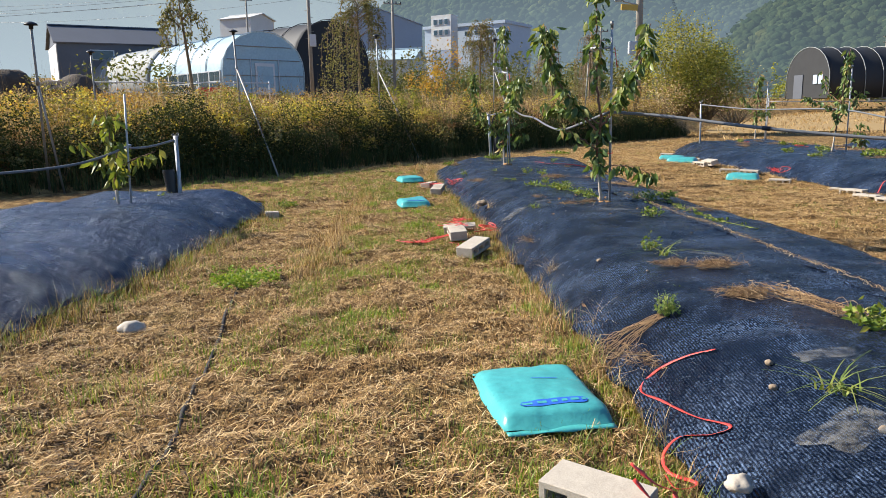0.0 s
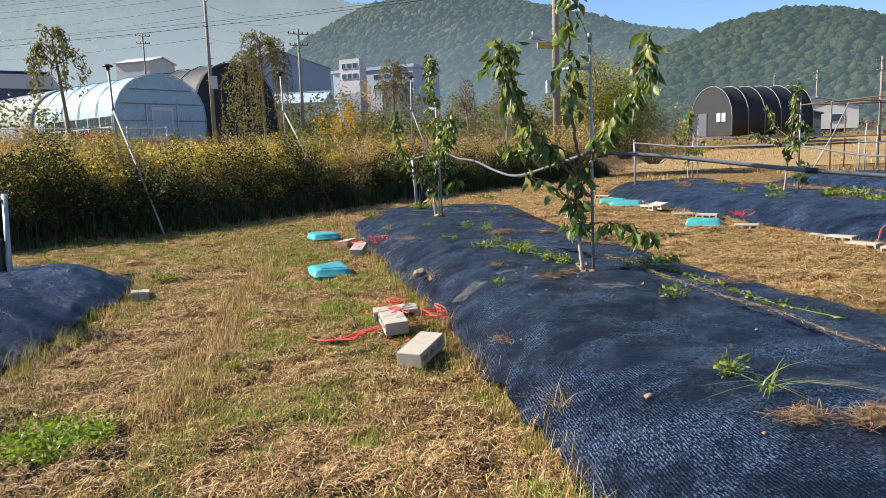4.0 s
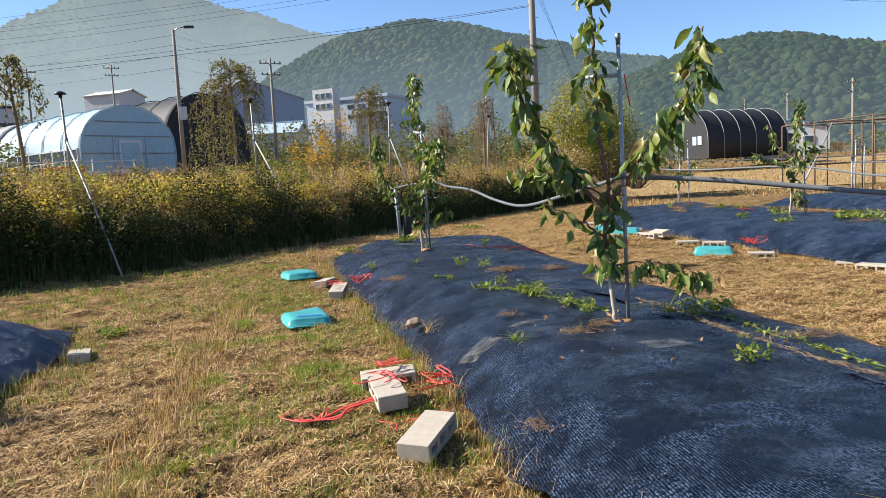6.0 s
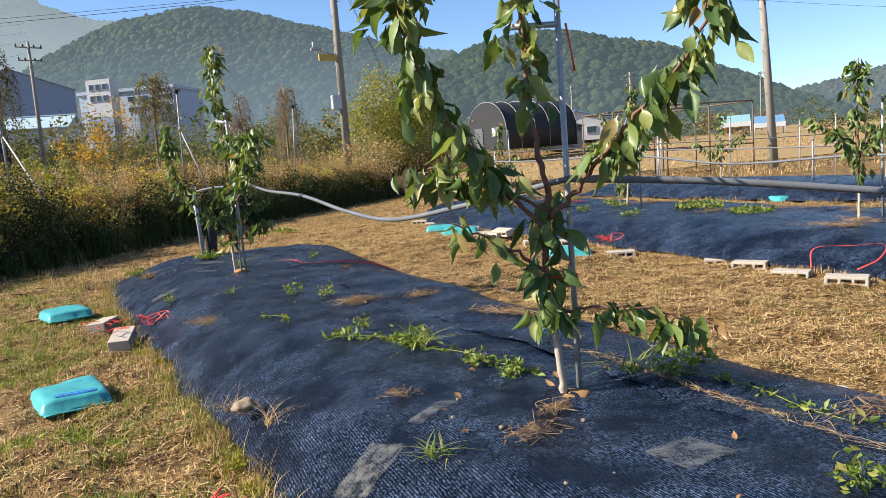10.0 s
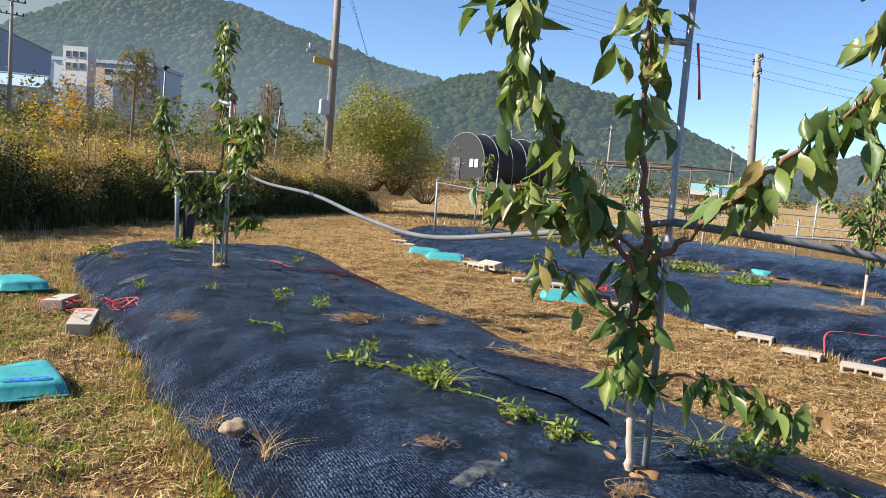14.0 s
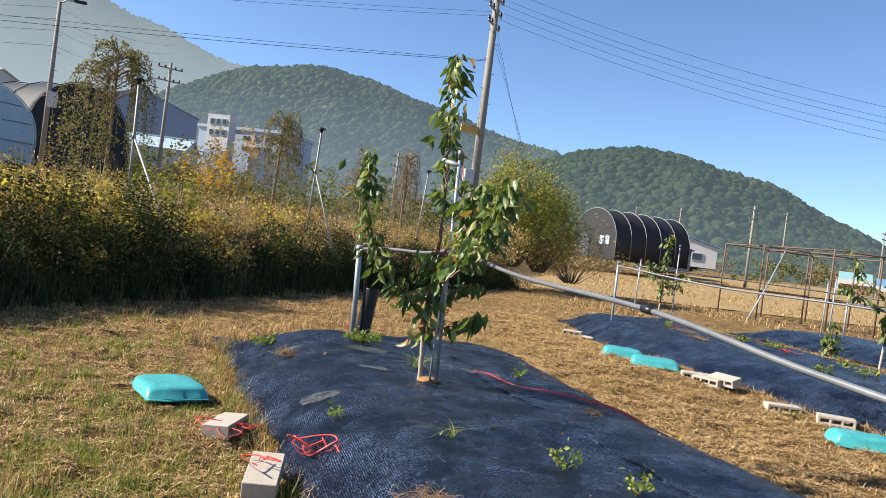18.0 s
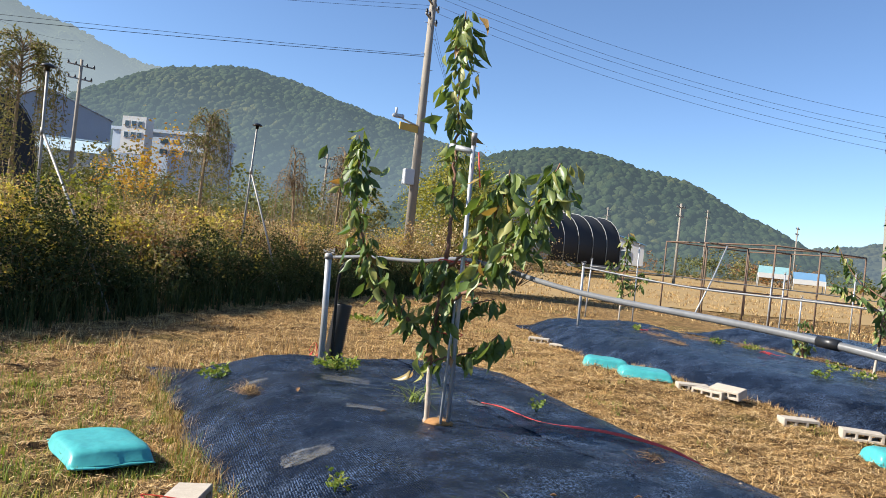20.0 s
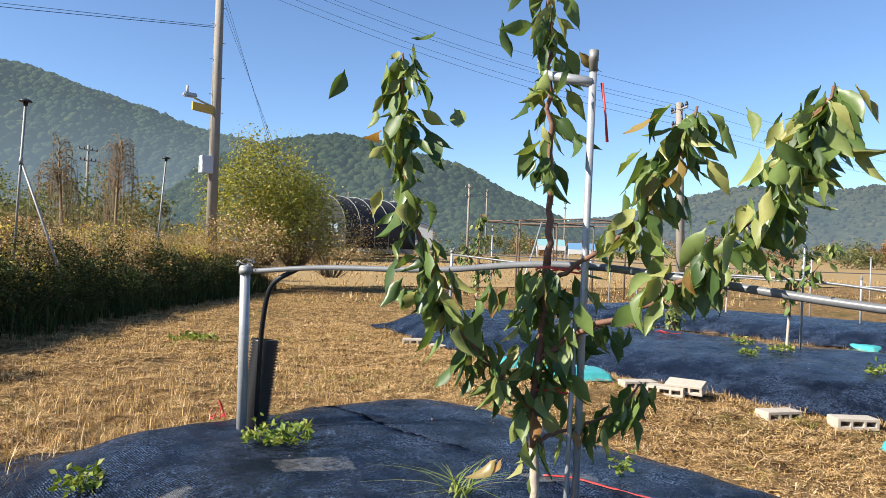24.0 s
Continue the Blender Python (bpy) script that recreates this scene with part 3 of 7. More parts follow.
RIDGE_RIGHT = ridge("mountain_backdrop_right", [(40, 1.0), (46, 2.4), (50, 3.0), (53, 3.4), (57, 4.5), (60, 5.3), (63.5, 5.8), (67, 5.4), (71.5, 5.7), (80, 5.0), (95, 4), (120, 4), (150, 2.5)], 750, 450, HILL_RIGHT, "hill beyond the open fields, blued by painted haze", 4.0, 10, 220, 30, crowns=5)[1]
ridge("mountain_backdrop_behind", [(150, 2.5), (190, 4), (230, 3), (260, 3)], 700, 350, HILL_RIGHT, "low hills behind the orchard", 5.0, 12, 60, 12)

# ---- orchard trees ----
def leaf_mesh(name, L, W, curl, fold, twist, seed):
    """A narrow pointed leaf folded along its midrib, curled and twisted, hanging from the origin down -z."""
    rng = np.random.default_rng(seed)
    prof = [(0.0, 0.03), (0.10, 0.16), (0.22, 0.66), (0.38, 0.98), (0.56, 0.90), (0.74, 0.58), (0.90, 0.20), (1.0, 0.0)]
    V, F = [], []
    for s, w in prof:
        z, y = -L * s * (1 - 0.14 * s), curl * L * s * s
        half = W * 0.5 * w
        a = twist * s
        for side in (-1, 0, 1):
            px, py = side * half, abs(side) * fold * half + (rng.uniform(-0.006, 0.006) if side else 0)
            V.append((px * math.cos(a) - py * math.sin(a), y + px * math.sin(a) + py * math.cos(a), z))
    for k in range(len(prof) - 1):
        a, b = 3 * k, 3 * (k + 1)
        F += [(a, a + 1, b + 1, b), (a + 1, a + 2, b + 2, b + 1)]
    return fast_mesh(name, V, F, LEAF, True)


LEAVES = [leaf_mesh("leaf", L, W, c, f, tw, k) for k, (L, W, c, f, tw) in enumerate([(0.175, 0.068, 0.18, 0.5, 0.5), (0.16, 0.062, -0.3, 0.9, -0.7), (0.195, 0.068, 0.34, 0.4, 0.9), (0.145, 0.058, -0.12, 1.1, -0.3), (0.18, 0.072, 0.5, 0.3, -0.9), (0.155, 0.046, -0.45, 1.3, 0.6), (0.12, 0.044, 0.65, 0.7, 1.1), (0.175, 0.050, 0.05, 0.8, -1.2)])]
LEAF_ARR = []
for me in LEAVES:
    a = np.zeros(len(me.vertices) * 3, np.float32)
    me.vertices.foreach_get("co", a)
    f = np.array([list(p.vertices) for p in me.polygons])
    LEAF_ARR.append((a.reshape(-1, 3), f))


def leaf_pose(p, rng, out, size, lift=0.35):
    """A leaf's pose: it hangs, swings out along `out`, and faces anyhow."""
    swing = rng.normal(0, 0.36, 2)
    down = np.array([out[0] * lift + swing[0], out[1] * lift + swing[1], -1.0 + abs(rng.normal(0, 0.14))])
    down /= np.linalg.norm(down)
    face = rng.normal(size=3)
    x = np.cross(down, face)
    x /= np.linalg.norm(x) + 1e-9
    z = -down
    y = np.cross(z, x)
    s = size * rng.uniform(0.72, 1.18)
    m = np.eye(4)
    m[:3, 0], m[:3, 1], m[:3, 2], m[:3, 3] = x * s, y * s, z * s, p
    return m


def orchard_tree(at, limbs, leafing, label, seed, separate=True, size=1.0, trunk_limed=0.45, group="young orchard trees", far_leaf=None):
    """limbs: (name, points from the tree's foot, first radius, last radius). leafing: (limb index, from, to, count, spread)."""
    rng = np.random.default_rng(seed)
    root = thing("orchard_tree", pose(*at), label, "tree", group)
    paths = []
    for k, (kind, pts, r0, r1) in enumerate(limbs):
        P = smooth_path(pts, 7)
        P[1:-1] += rng.normal(0, 0.006 if k else 0.002, (len(P) - 2, 3))
        rad = np.linspace(r0, r1, len(P)) * (1 + 0.10 * np.sin(np.arange(len(P)) * 1.9 + k))
        paths.append(P)
        if k == 0 and trunk_limed:
            cut = max(2, int(np.searchsorted(P[:, 2], trunk_limed)))
            low = rad[:cut + 1].copy()
            low[0] *= 1.5
            tube("trunk", P[:cut + 1], low, LIMED, root, "limewashed pale lower trunk", 9)
            tube("upper_trunk", P[cut:], rad[cut:], BARK, root, "reddish brown bark", 8)
        else:
            tube(kind, P, rad, BARK, root, "", 7)
    ms = []
    tips = [(k, 0.86, 1.0, max(4, c // 5), s * 1.1) for k, a, b, c, s in leafing if b == 1.0]
    for k, a, b, count, spread in leafing + tips:
        P = paths[k]
        for s in np.sort(rng.uniform(a, b, count)):
            f = s * (len(P) - 1)
            i = min(int(f), len(P) - 2)
            p = P[i] + (P[i + 1] - P[i]) * (f - i)
            ang = rng.uniform(0, 2 * math.pi)
            out = np.array([math.cos(ang), math.sin(ang)])
            p = p + np.array([out[0], out[1], 0]) * abs(rng.normal(0, spread)) + np.array([0, 0, rng.normal(0.0, 0.02)])
            ms.append((leaf_pose(p, rng, out, size), int(rng.integers(len(LEAVES)))))
    if separate:
        order = rng.permutation(len(ms))
        single, ms = [ms[i] for i in order[:300]], [ms[i] for i in order[300:]]
        for m, k in single:
            ob = new("leaf", LEAVES[k])
            ob.parent = root
            ob.matrix_local = Matrix(m.tolist())
    if ms:
        allv = []
        for m, k in ms:
            v, f = LEAF_ARR[k]
            allv.append((v @ m[:3, :3].T + m[:3, 3], f))
        V, F = join(allv)
        tagged(part("crown", fast_mesh("crown", V, F, far_leaf or LEAF_J, True), LEAF_J, root), kind="stuff")
    return root


def uv(u, d, z, az):
    """From (right, ahead, up) as seen on the bearing az to the field's axes."""
    a = radians(az)
    return (u * math.cos(a) + d * math.sin(a), -u * math.sin(a) + d * math.cos(a), z)


T1 = (1.85, 8.73, 0.36)
q = lambda u, d, z: uv(u, d, z, 24)
orchard_tree(T1, [
    ("trunk", [q(0.02, 0, -0.03), q(0.02, 0, 0.12), q(-0.01, 0, 0.38), q(-0.03, 0, 0.62), q(-0.01, 0.01, 0.85), q(0.01, 0.02, 1.0)], 0.019, 0.016),
    ("leader", [q(0.01, 0.02, 1.0), q(-0.05, 0.03, 1.3), q(-0.065, 0.04, 1.65), q(-0.07, 0.05, 2.0), q(-0.08, 0.05, 2.4), q(-0.06, 0.05, 2.68)], 0.015, 0.005),
    ("limb", [q(-0.01, 0, 0.82), q(-0.16, -0.04, 0.98), q(-0.30, -0.08, 1.16), q(-0.46, -0.10, 1.40), q(-0.59, -0.12, 1.70), q(-0.63, -0.14, 2.05)], 0.013, 0.005),
    ("limb", [q(0.0, 0, 0.88), q(0.12, -0.12, 1.02), q(0.23, -0.26, 1.18), q(0.38, -0.42, 1.38), q(0.54, -0.54, 1.60), q(0.62, -0.58, 1.95)], 0.013, 0.005),
    ("limb", [q(-0.03, 0, 0.62), q(-0.15, -0.05, 0.72), q(-0.30, -0.08, 0.82), q(-0.46, -0.1, 0.90)], 0.010, 0.004),
    ("limb", [q(0.0, 0, 0.40), q(0.12, -0.03, 0.44), q(0.29, -0.08, 0.45), q(0.48, -0.12, 0.42), q(0.60, -0.14, 0.36)], 0.009, 0.004),
    ("limb", [q(0.0, 0, 0.92), q(-0.20, 0.02, 1.02), q(-0.42, 0.0, 1.10), q(-0.54, -0.02, 1.15), q(-0.58, -0.02, 1.12)], 0.009, 0.004),
], [(1, 0.25, 1.0, 100, 0.06), (2, 0.25, 1.0, 150, 0.065), (3, 0.35, 1.0, 100, 0.065), (4, 0.4, 1.0, 8, 0.03), (5, 0.2, 1.0, 40, 0.05), (6, 0.25, 1.0, 36, 0.05), (0, 0.42, 0.98, 80, 0.075)],
    "young orchard tree with drooping green leaves, tied to a steel stake", 11)

T2 = (1.26, 14.86, 0.39)
orchard_tree(T2, [
    ("trunk", [(0, 0, -0.03), (-0.01, 0, 0.25), (-0.02, 0.01, 0.55), (0.01, 0.0, 0.85), (0.02, 0.0, 1.08)], 0.019, 0.015),
    ("leader", [(0.02, 0.0, 1.08), (0.02, 0.0, 1.4), (0.01, 0.01, 1.8), (-0.01, 0.01, 2.2), (-0.02, 0.01, 2.7)], 0.015, 0.005),
    ("limb", [(-0.02, 0.01, 0.52), (-0.18, 0.06, 0.66), (-0.37, 0.10, 0.86), (-0.50, 0.12, 1.08), (-0.58, 0.14, 1.40), (-0.61, 0.145, 1.80)], 0.013, 0.005),
    ("limb", [(0.0, 0.0, 0.72), (0.05, -0.18, 0.84), (0.10, -0.45, 0.98), (0.11, -0.66, 1.16), (0.16, -0.86, 1.38), (0.20, -0.97, 1.66)], 0.013, 0.005),
    ("limb", [(0.02, 0.0, 1.0), (0.06, -0.14, 1.10), (0.10, -0.32, 1.22), (0.12, -0.46, 1.42), (0.12, -0.56, 1.64)], 0.011, 0.005),
    ("limb", [(-0.01, 0.01, 0.40), (0.12, -0.10, 0.46), (0.26, -0.18, 0.52), (0.34, -0.22, 0.62)], 0.008, 0.004),
    ("limb", [(-0.02, 0.02, 0.62), (0.14, 0.02, 0.70), (0.28, 0.0, 0.80), (0.40, -0.03, 0.84)], 0.009, 0.004),
], [(1, 0.28, 1.0, 130, 0.07), (2, 0.15, 1.0, 150, 0.07), (3, 0.42, 1.0, 150, 0.075), (4, 0.42, 1.0, 80, 0.065), (5, 0.2, 1, 26, 0.05), (6, 0.2, 1, 26, 0.05), (0, 0.3, 1.0, 115, 0.085)],
    "young orchard tree with long leafy shoots on a low bed", 12, size=0.9, trunk_limed=0.36)


def small_tree(at, h, spread, n, seed, label, lean=0.0, far_leaf=None):
    rng = np.random.default_rng(seed)
    limbs = [("trunk", [(0, 0, -0.03), (lean * 0.3, 0, h * 0.3), (lean * 0.7, 0.02, h * 0.65), (lean, 0.0, h)], 0.022, 0.006)]
    leafing = [(0, 0.32, 1.0, n // 2, 0.07)]
    k = 4
    for i in range(k):
        a = i * 2 * math.pi / k + rng.uniform(-0.5, 0.5)
        z0 = h * rng.uniform(0.28, 0.5)
        r = spread * rng.uniform(0.7, 1.1)
        limbs.append(("limb", [(lean * 0.4, 0, z0), (math.cos(a) * r * 0.5, math.sin(a) * r * 0.5, z0 + h * 0.10), (math.cos(a) * r, math.sin(a) * r, z0 + h * rng.uniform(0.15, 0.34))], 0.010, 0.004))
        leafing.append((i + 1, 0.3, 1.0, n // 8, 0.06))
    return orchard_tree(at, limbs, leafing, label, seed, False, 1.1, h * 0.18, far_leaf=far_leaf)


small_tree((-4.12, 9.42, 0.30), 1.25, 0.5, 130, 21, "small sapling with yellowing leaves beside a pipe post", -0.05, LEAF_Y)
small_tree((9.15, 17.4, 0.34), 2.35, 0.75, 190, 22, "orchard tree with bare-tipped side shoots on the next bed", 0.25)
small_tree((8.95, 12.35, 0.34), 2.1, 0.85, 230, 23, "bushy orchard tree with dull olive leaves", 0.0)
small_tree((10.5, 24.9, 0.25), 2.2, 0.6, 170, 24, "slim orchard tree at the end of the next bed", 0.05)
small_tree((11.6, 20.6, 0.05), 0.9, 0.2, 50, 25, "withered brown sapling beside the bed", 0.0)
small_tree((9.0, 7.6, 0.34), 2.4, 0.8, 220, 26, "orchard tree with large drooping leaves", 0.1)
small_tree((16.5, 17.2, 0.3), 2.0, 0.6, 140, 27, "orchard tree on a far bed", 0.05)
small_tree((16.4, 12.6, 0.3), 2.1, 0.7, 160, 28, "orchard tree on a far bed", -0.05)
small_tree((16.2, 22.0, 0.3), 2.0, 0.7, 150, 29, "orchard tree on a far bed", 0.05)

# ---- stakes, posts, hoses ----
def stake(foot, top, label, r=0.0145, arm=None, cap=True):
    root = thing("tree_stake", pose(*foot), label, "stake", "tree stakes")
    d = Vector(top) - Vector(foot)
    tube("pole", [(0, 0, -0.15), tuple(d * 0.5), tuple(d)], r, STEEL, root, "", 10)
    if cap:
        e = d.normalized()
        tube("cap", [tuple(d - e * 0.05), tuple(d - e * 0.012), tuple(d - e * 0.010), tuple(d + e * 0.03)], [r * 1.15, r * 1.15, r * 1.35, r * 1.3], DULL, root, "grey plastic end cap", 10)
    if arm:
        z, to, ra = arm
        p = d * (z / d.z)
        tube("spacer", [tuple(p), tuple(p + (Vector(to) - p) * 0.5), to], ra, STEEL, root, "short cross tube tied to the leader", 8)
        tube("tape", [(p.x + 0.03, p.y - 0.02, z), (p.x + 0.045, p.y - 0.03, z - 0.12), (p.x + 0.06, p.y - 0.03, z - 0.22)], [0.006, 0.004, 0.006], RIBBON, root, "red tape end", 5)
    return root


stake((1.985, 8.75, 0.34), (1.965, 8.74, 2.40), "galvanised steel stake beside the young tree", arm=(1.80, (-0.24, 0.08, 1.80), 0.0145))
stake((1.37, 14.76, 0.38), (1.31, 14.69, 2.25), "galvanised steel stake beside the young tree", arm=(1.78, (-0.14, 0.10, 1.82), 0.02))
stake((1.31, 14.76, 0.38), (1.33, 14.75, 1.35), "thin steel rod beside the stake", 0.010, cap=False)
stake((-3.98, 9.45, 0.30), (-3.95, 9.5, 1.75), "thin steel rod beside the sapling", 0.013, cap=False)
stake((9.45, 17.35, 0.34), (9.42, 17.3, 2.3), "thin steel stake on the next bed", 0.015)
stake((9.2, 12.2, 0.34), (9.2, 12.2, 1.9), "thin steel stake on the next bed", 0.015)
stake((10.75, 24.7, 0.25), (10.75, 24.7, 2.2), "thin steel stake on the next bed", 0.015)
stake((9.2, 7.5, 0.34), (9.2, 7.5, 2.3), "thin steel stake on the next bed", 0.015)


def pipe_post(foot, top, label, r=0.03):
    root = thing("pipe_post", pose(*foot), label, "post", "hose posts")
    d = Vector(top) - Vector(foot)
    tube("pipe", [(0, 0, -0.2), tuple(d * 0.5), tuple(d)], r, STEEL, root, "", 12)
    tube("clamp", [tuple(d - Vector((0, 0, 0.05))), tuple(d - Vector((0, 0, 0.01)))], r * 1.25, DULL, root, "wire clamp", 10)
    V, F = [], []
    for k in range(5):
        a = k * 1.3
        pts = [(d.x + 0.05 * math.cos(a + s), d.y + 0.05 * math.sin(a + s), d.z + 0.01 * k + 0.012 * math.sin(3 * s)) for s in np.linspace(0, 2.2, 7)]
        v, f = tube_arrays(pts, 0.0022, 5)
        V.append((v, f))
    v, f = join(V)
    part("tie_wire", fast_mesh("tie_wire", v, f, STEEL, True), STEEL, root, "twisted tie wire")
    return root


pipe_post((1.16, 17.16, 0.30), (1.09, 17.05, 1.39), "galvanised pipe post with wire tied round its top")
pipe_post((-3.80, 10.75, 0.30), (-3.96, 11.2, 1.17), "leaning galvanised pipe post at the bed's end")
pipe_post((8.0, 22.95, 0.10), (7.95, 22.9, 1.60), "galvanised pipe post on the next bed", 0.026)

# corrugated drain tubes standing beside the posts
def drain_tube(x, y, z, h, lean, label):
    root = thing("drain_tube", pose(x, y, z), label, "pipe")
    d = np.array([lean, 0.0, h])
    n = int(h * 108) | 1
    V, F = tube_arrays([tuple(d * s) for s in np.linspace(0, 1, n)], [0.083 + 0.008 * (1 if k % 2 else -1) for k in range(n)], 18, cap=False)
    part("corrugated_wall", fast_mesh("corrugated_wall", V, F, BLACK, True), BLACK, root)
    V, F = tube_arrays([tuple(d * 1.0), tuple(d * 0.985), tuple(d * 0.4)], [0.086, 0.070, 0.070], 18, cap=False)
    part("inner_wall", fast_mesh("inner_wall", V, F, BLACK, True), BLACK, root)


drain_tube(1.26, 17.22, 0.30, 0.62, 0.07, "black corrugated plastic drain tube standing on end")
drain_tube(-3.95, 10.9, 0.28, 0.42, -0.05, "short black corrugated drain tube beside the leaning post")


def hose(pts, r, label, mat, n=8, name="hose", hangers=()):
    P = smooth_path(pts, n)
    o = P[0]
    root = thing(name, pose(*o), label, "hose")
    tube("pipe", P - o, r, mat, root, "", 12)
    for k in hangers:
        p = np.array(pts[k]) - o
        t = np.array(pts[min(k + 1, len(pts) - 1)]) - np.array(pts[k - 1])
        t = t / np.linalg.norm(t)
        tube("coupling", [tuple(p - t * 0.04), tuple(p + t * 0.04)], r * 1.35, BLACK, root, "black coupling", 12)
    return root


hose([(1.13, 17.02, 1.36), (1.28, 16.5, 1.40), (1.42, 15.7, 1.42), (1.42, 14.8, 1.47), (1.48, 13.6, 1.37), (1.52, 12.2, 1.33), (1.60, 11.2, 1.22), (1.68, 10.4, 1.18), (1.80, 9.5, 1.29), (1.95, 8.70, 1.42)], 0.0145, "grey water hose slung between the posts", HOSE, hangers=(5,))
hose([(1.95, 8.70, 1.42), (2.5, 8.28, 1.36), (3.3, 7.62, 1.23), (4.3, 6.95, 1.12), (5.4, 6.2, 1.07), (7.0, 5.3, 1.12), (9.1, 4.2, 1.2)], 0.017, "grey water hose slung across to the next bed", HOSE, hangers=(2, 3))
hose([(1.28, 16.75, 1.39), (1.19, 16.9, 1.28), (1.19, 17.0, 1.05), (1.22, 17.08, 0.75), (1.24, 17.14, 0.45)], 0.015, "black cable hanging down the post", BLACK, name="cable")
hose([(-3.96, 11.18, 1.12), (-4.2, 10.7, 1.04), (-4.3, 10.1, 1.06), (-4.0, 9.6, 1.10), (-4.4, 9.0, 0.92), (-5.4, 8.6, 0.84), (-6.8, 8.0, 0.85), (-9.5, 7.0, 0.9)], 0.016, "pale hose sagging past the sapling", HOSE)
hose([(7.95, 22.9, 1.52), (8.6, 20.5, 1.36), (9.2, 17.4, 1.34), (9.2, 14.8, 1.12), (9.1, 12.3, 1.18), (9.2, 10, 1.05), (9.3, 7.5, 1.15)], 0.018, "grey water hose along the next bed", HOSE)
hose([(16.1, 24.5, 1.3), (16.3, 19, 1.15), (16.4, 14, 1.2), (16.5, 9, 1.15)], 0.018, "grey water hose along the far bed", HOSE)
for p in ((16.1, 24.5), (16.4, 14.0), (16.3, 19.0)):
    pipe_post((*p, 0.25), (*p, 1.35), "galvanised pipe post on the far bed", 0.024)


# ---- tall pipe props with black caps along the bank ----
def capped_prop(top, foot, brace):
    root = thing("pipe_prop", pose(*foot), "tall weathered pipe with a black cap and a slanting brace", "post", "capped pipes on the bank")
    d = Vector(top) - Vector(foot)
    tube("upright", [(0, 0, -0.3), tuple(d * 0.5), tuple(d)], 0.024, DULL, root, "", 8)
    cap = [tuple(d + Vector((0, 0, z))) for z in (-0.06, 0.0, 0.01, 0.04, 0.07)]
    tube("cap", cap, [0.035, 0.04, 0.12, 0.10, 0.03], BLACK, root, "black cap", 10)
    if brace:
        b = Vector(brace) - Vector(foot)
        tube("brace", [tuple(b - Vector((0, 0, 0.1))), tuple((b + d * 0.66) / 2), tuple(d * 0.66)], 0.022, DULL, root, "", 8)
        tube("joint", [tuple(d * 0.64), tuple(d * 0.68)], 0.036, DULL, root, "pipe clamp", 8)
    return root


for top, foot, brace in (((-7.25, 13.7, 3.1), (-8.0, 15.1, 0.3), (-7.7, 15.1, 0.0)), ((-5.25, 19.6, 3.55), (-5.2, 19.7, 0.9), (-3.85, 17.65, 0)), ((-1.95, 23.9, 3.8), (-1.9, 24.0, 0.8), (-0.62, 22.9, 0)), ((2.05, 28.0, 4.0), (2.0, 28.3, 0.9), (3.0, 27.7, 0)), ((6.6, 33.4, 3.9), (6.4, 33.4, 0.9), None), ((-9.4, 20.6, 3.2), (-9.4, 20.6, 0.9), None)):
    capped_prop(top, foot, brace)

# ---- concrete blocks, bags, tape ----
def block_mesh():
    """A hollow building block lying on its side face: three holes through its width."""
    L, W, H = 0.39, 0.19, 0.105
    bm = bmesh.new()
    xs = [-L / 2, -L / 2 + 0.03, -0.075, -0.048, 0.048, 0.075, L / 2 - 0.03, L / 2]
    zs = [0, 0.030, H - 0.030, H]
    grid = {}
    for s, y in ((0, -W / 2), (1, W / 2)):
        for i, x in enumerate(xs):
            for j, z in enumerate(zs):
                grid[s, i, j] = bm.verts.new((x, y, z))
    for s in (0, 1):
        for i in range(7):
            for j in range(3):
                if j == 1 and i in (1, 3, 5):
                    continue
                f = [grid[s, i, j], grid[s, i + 1, j], grid[s, i + 1, j + 1], grid[s, i, j + 1]]
                bm.faces.new(f if s == 0 else f[::-1])
    def side(a, b):
        bm.faces.new([grid[0, *a], grid[1, *a], grid[1, *b], grid[0, *b]])
    for i in range(7):
        side((i, 0), (i + 1, 0))
        side((i + 1, 3), (i, 3))
    for j in range(3):
        side((0, j + 1), (0, j))
        side((7, j), (7, j + 1))
    for i in (1, 3, 5):
        side((i, 1), (i, 2))
        side((i + 1, 2), (i + 1, 1))
        side((i + 1, 1), (i, 1))
        side((i, 2), (i + 1, 2))
    bmesh.ops.recalc_face_normals(bm, faces=bm.faces)
    bmesh.ops.bevel(bm, geom=[e for e in bm.edges if e.calc_face_angle(0) > 0.5], offset=0.004, segments=1, affect="EDGES")
    me = bpy.data.meshes.new("concrete_block")
    bm.to_mesh(me)
    bm.free()
    me.materials.append(CONCRETE)
    return me


BLOCK = block_mesh()


def block(x, y, z, heading, label="pale grey hollow concrete block lying at the bed's edge", rx=0, ry=0):
    ob = new("concrete_block", BLOCK)
    ob.matrix_world = pose(x, y, z, rx, ry, heading)
    return tagged(ob, label, "concrete block", "concrete blocks")


block(0.55, 2.58, 0.0, -38, "pale hollow concrete block with red tape, beside the teal bag", 3, 0)
block(-2.52, 10.88, -0.05, 105, "pale concrete block at the wrinkled mat's end", 2, 4)
block(0.21, 8.93, 0.0, 0, "hollow concrete block wrapped with red tape", 4, -3)
block(0.165, 8.42, 0.05, 96, "hollow concrete block wrapped with red tape, leaning on another", -4, -6)
block(0.32, 7.60, 0.02, 58, "pale hollow concrete block tilted up on the bed's edge", 0, -9)
block(-0.07, 13.38, 0.03, 78, "hollow concrete block with red tape at the bed's edge", 0, -9)
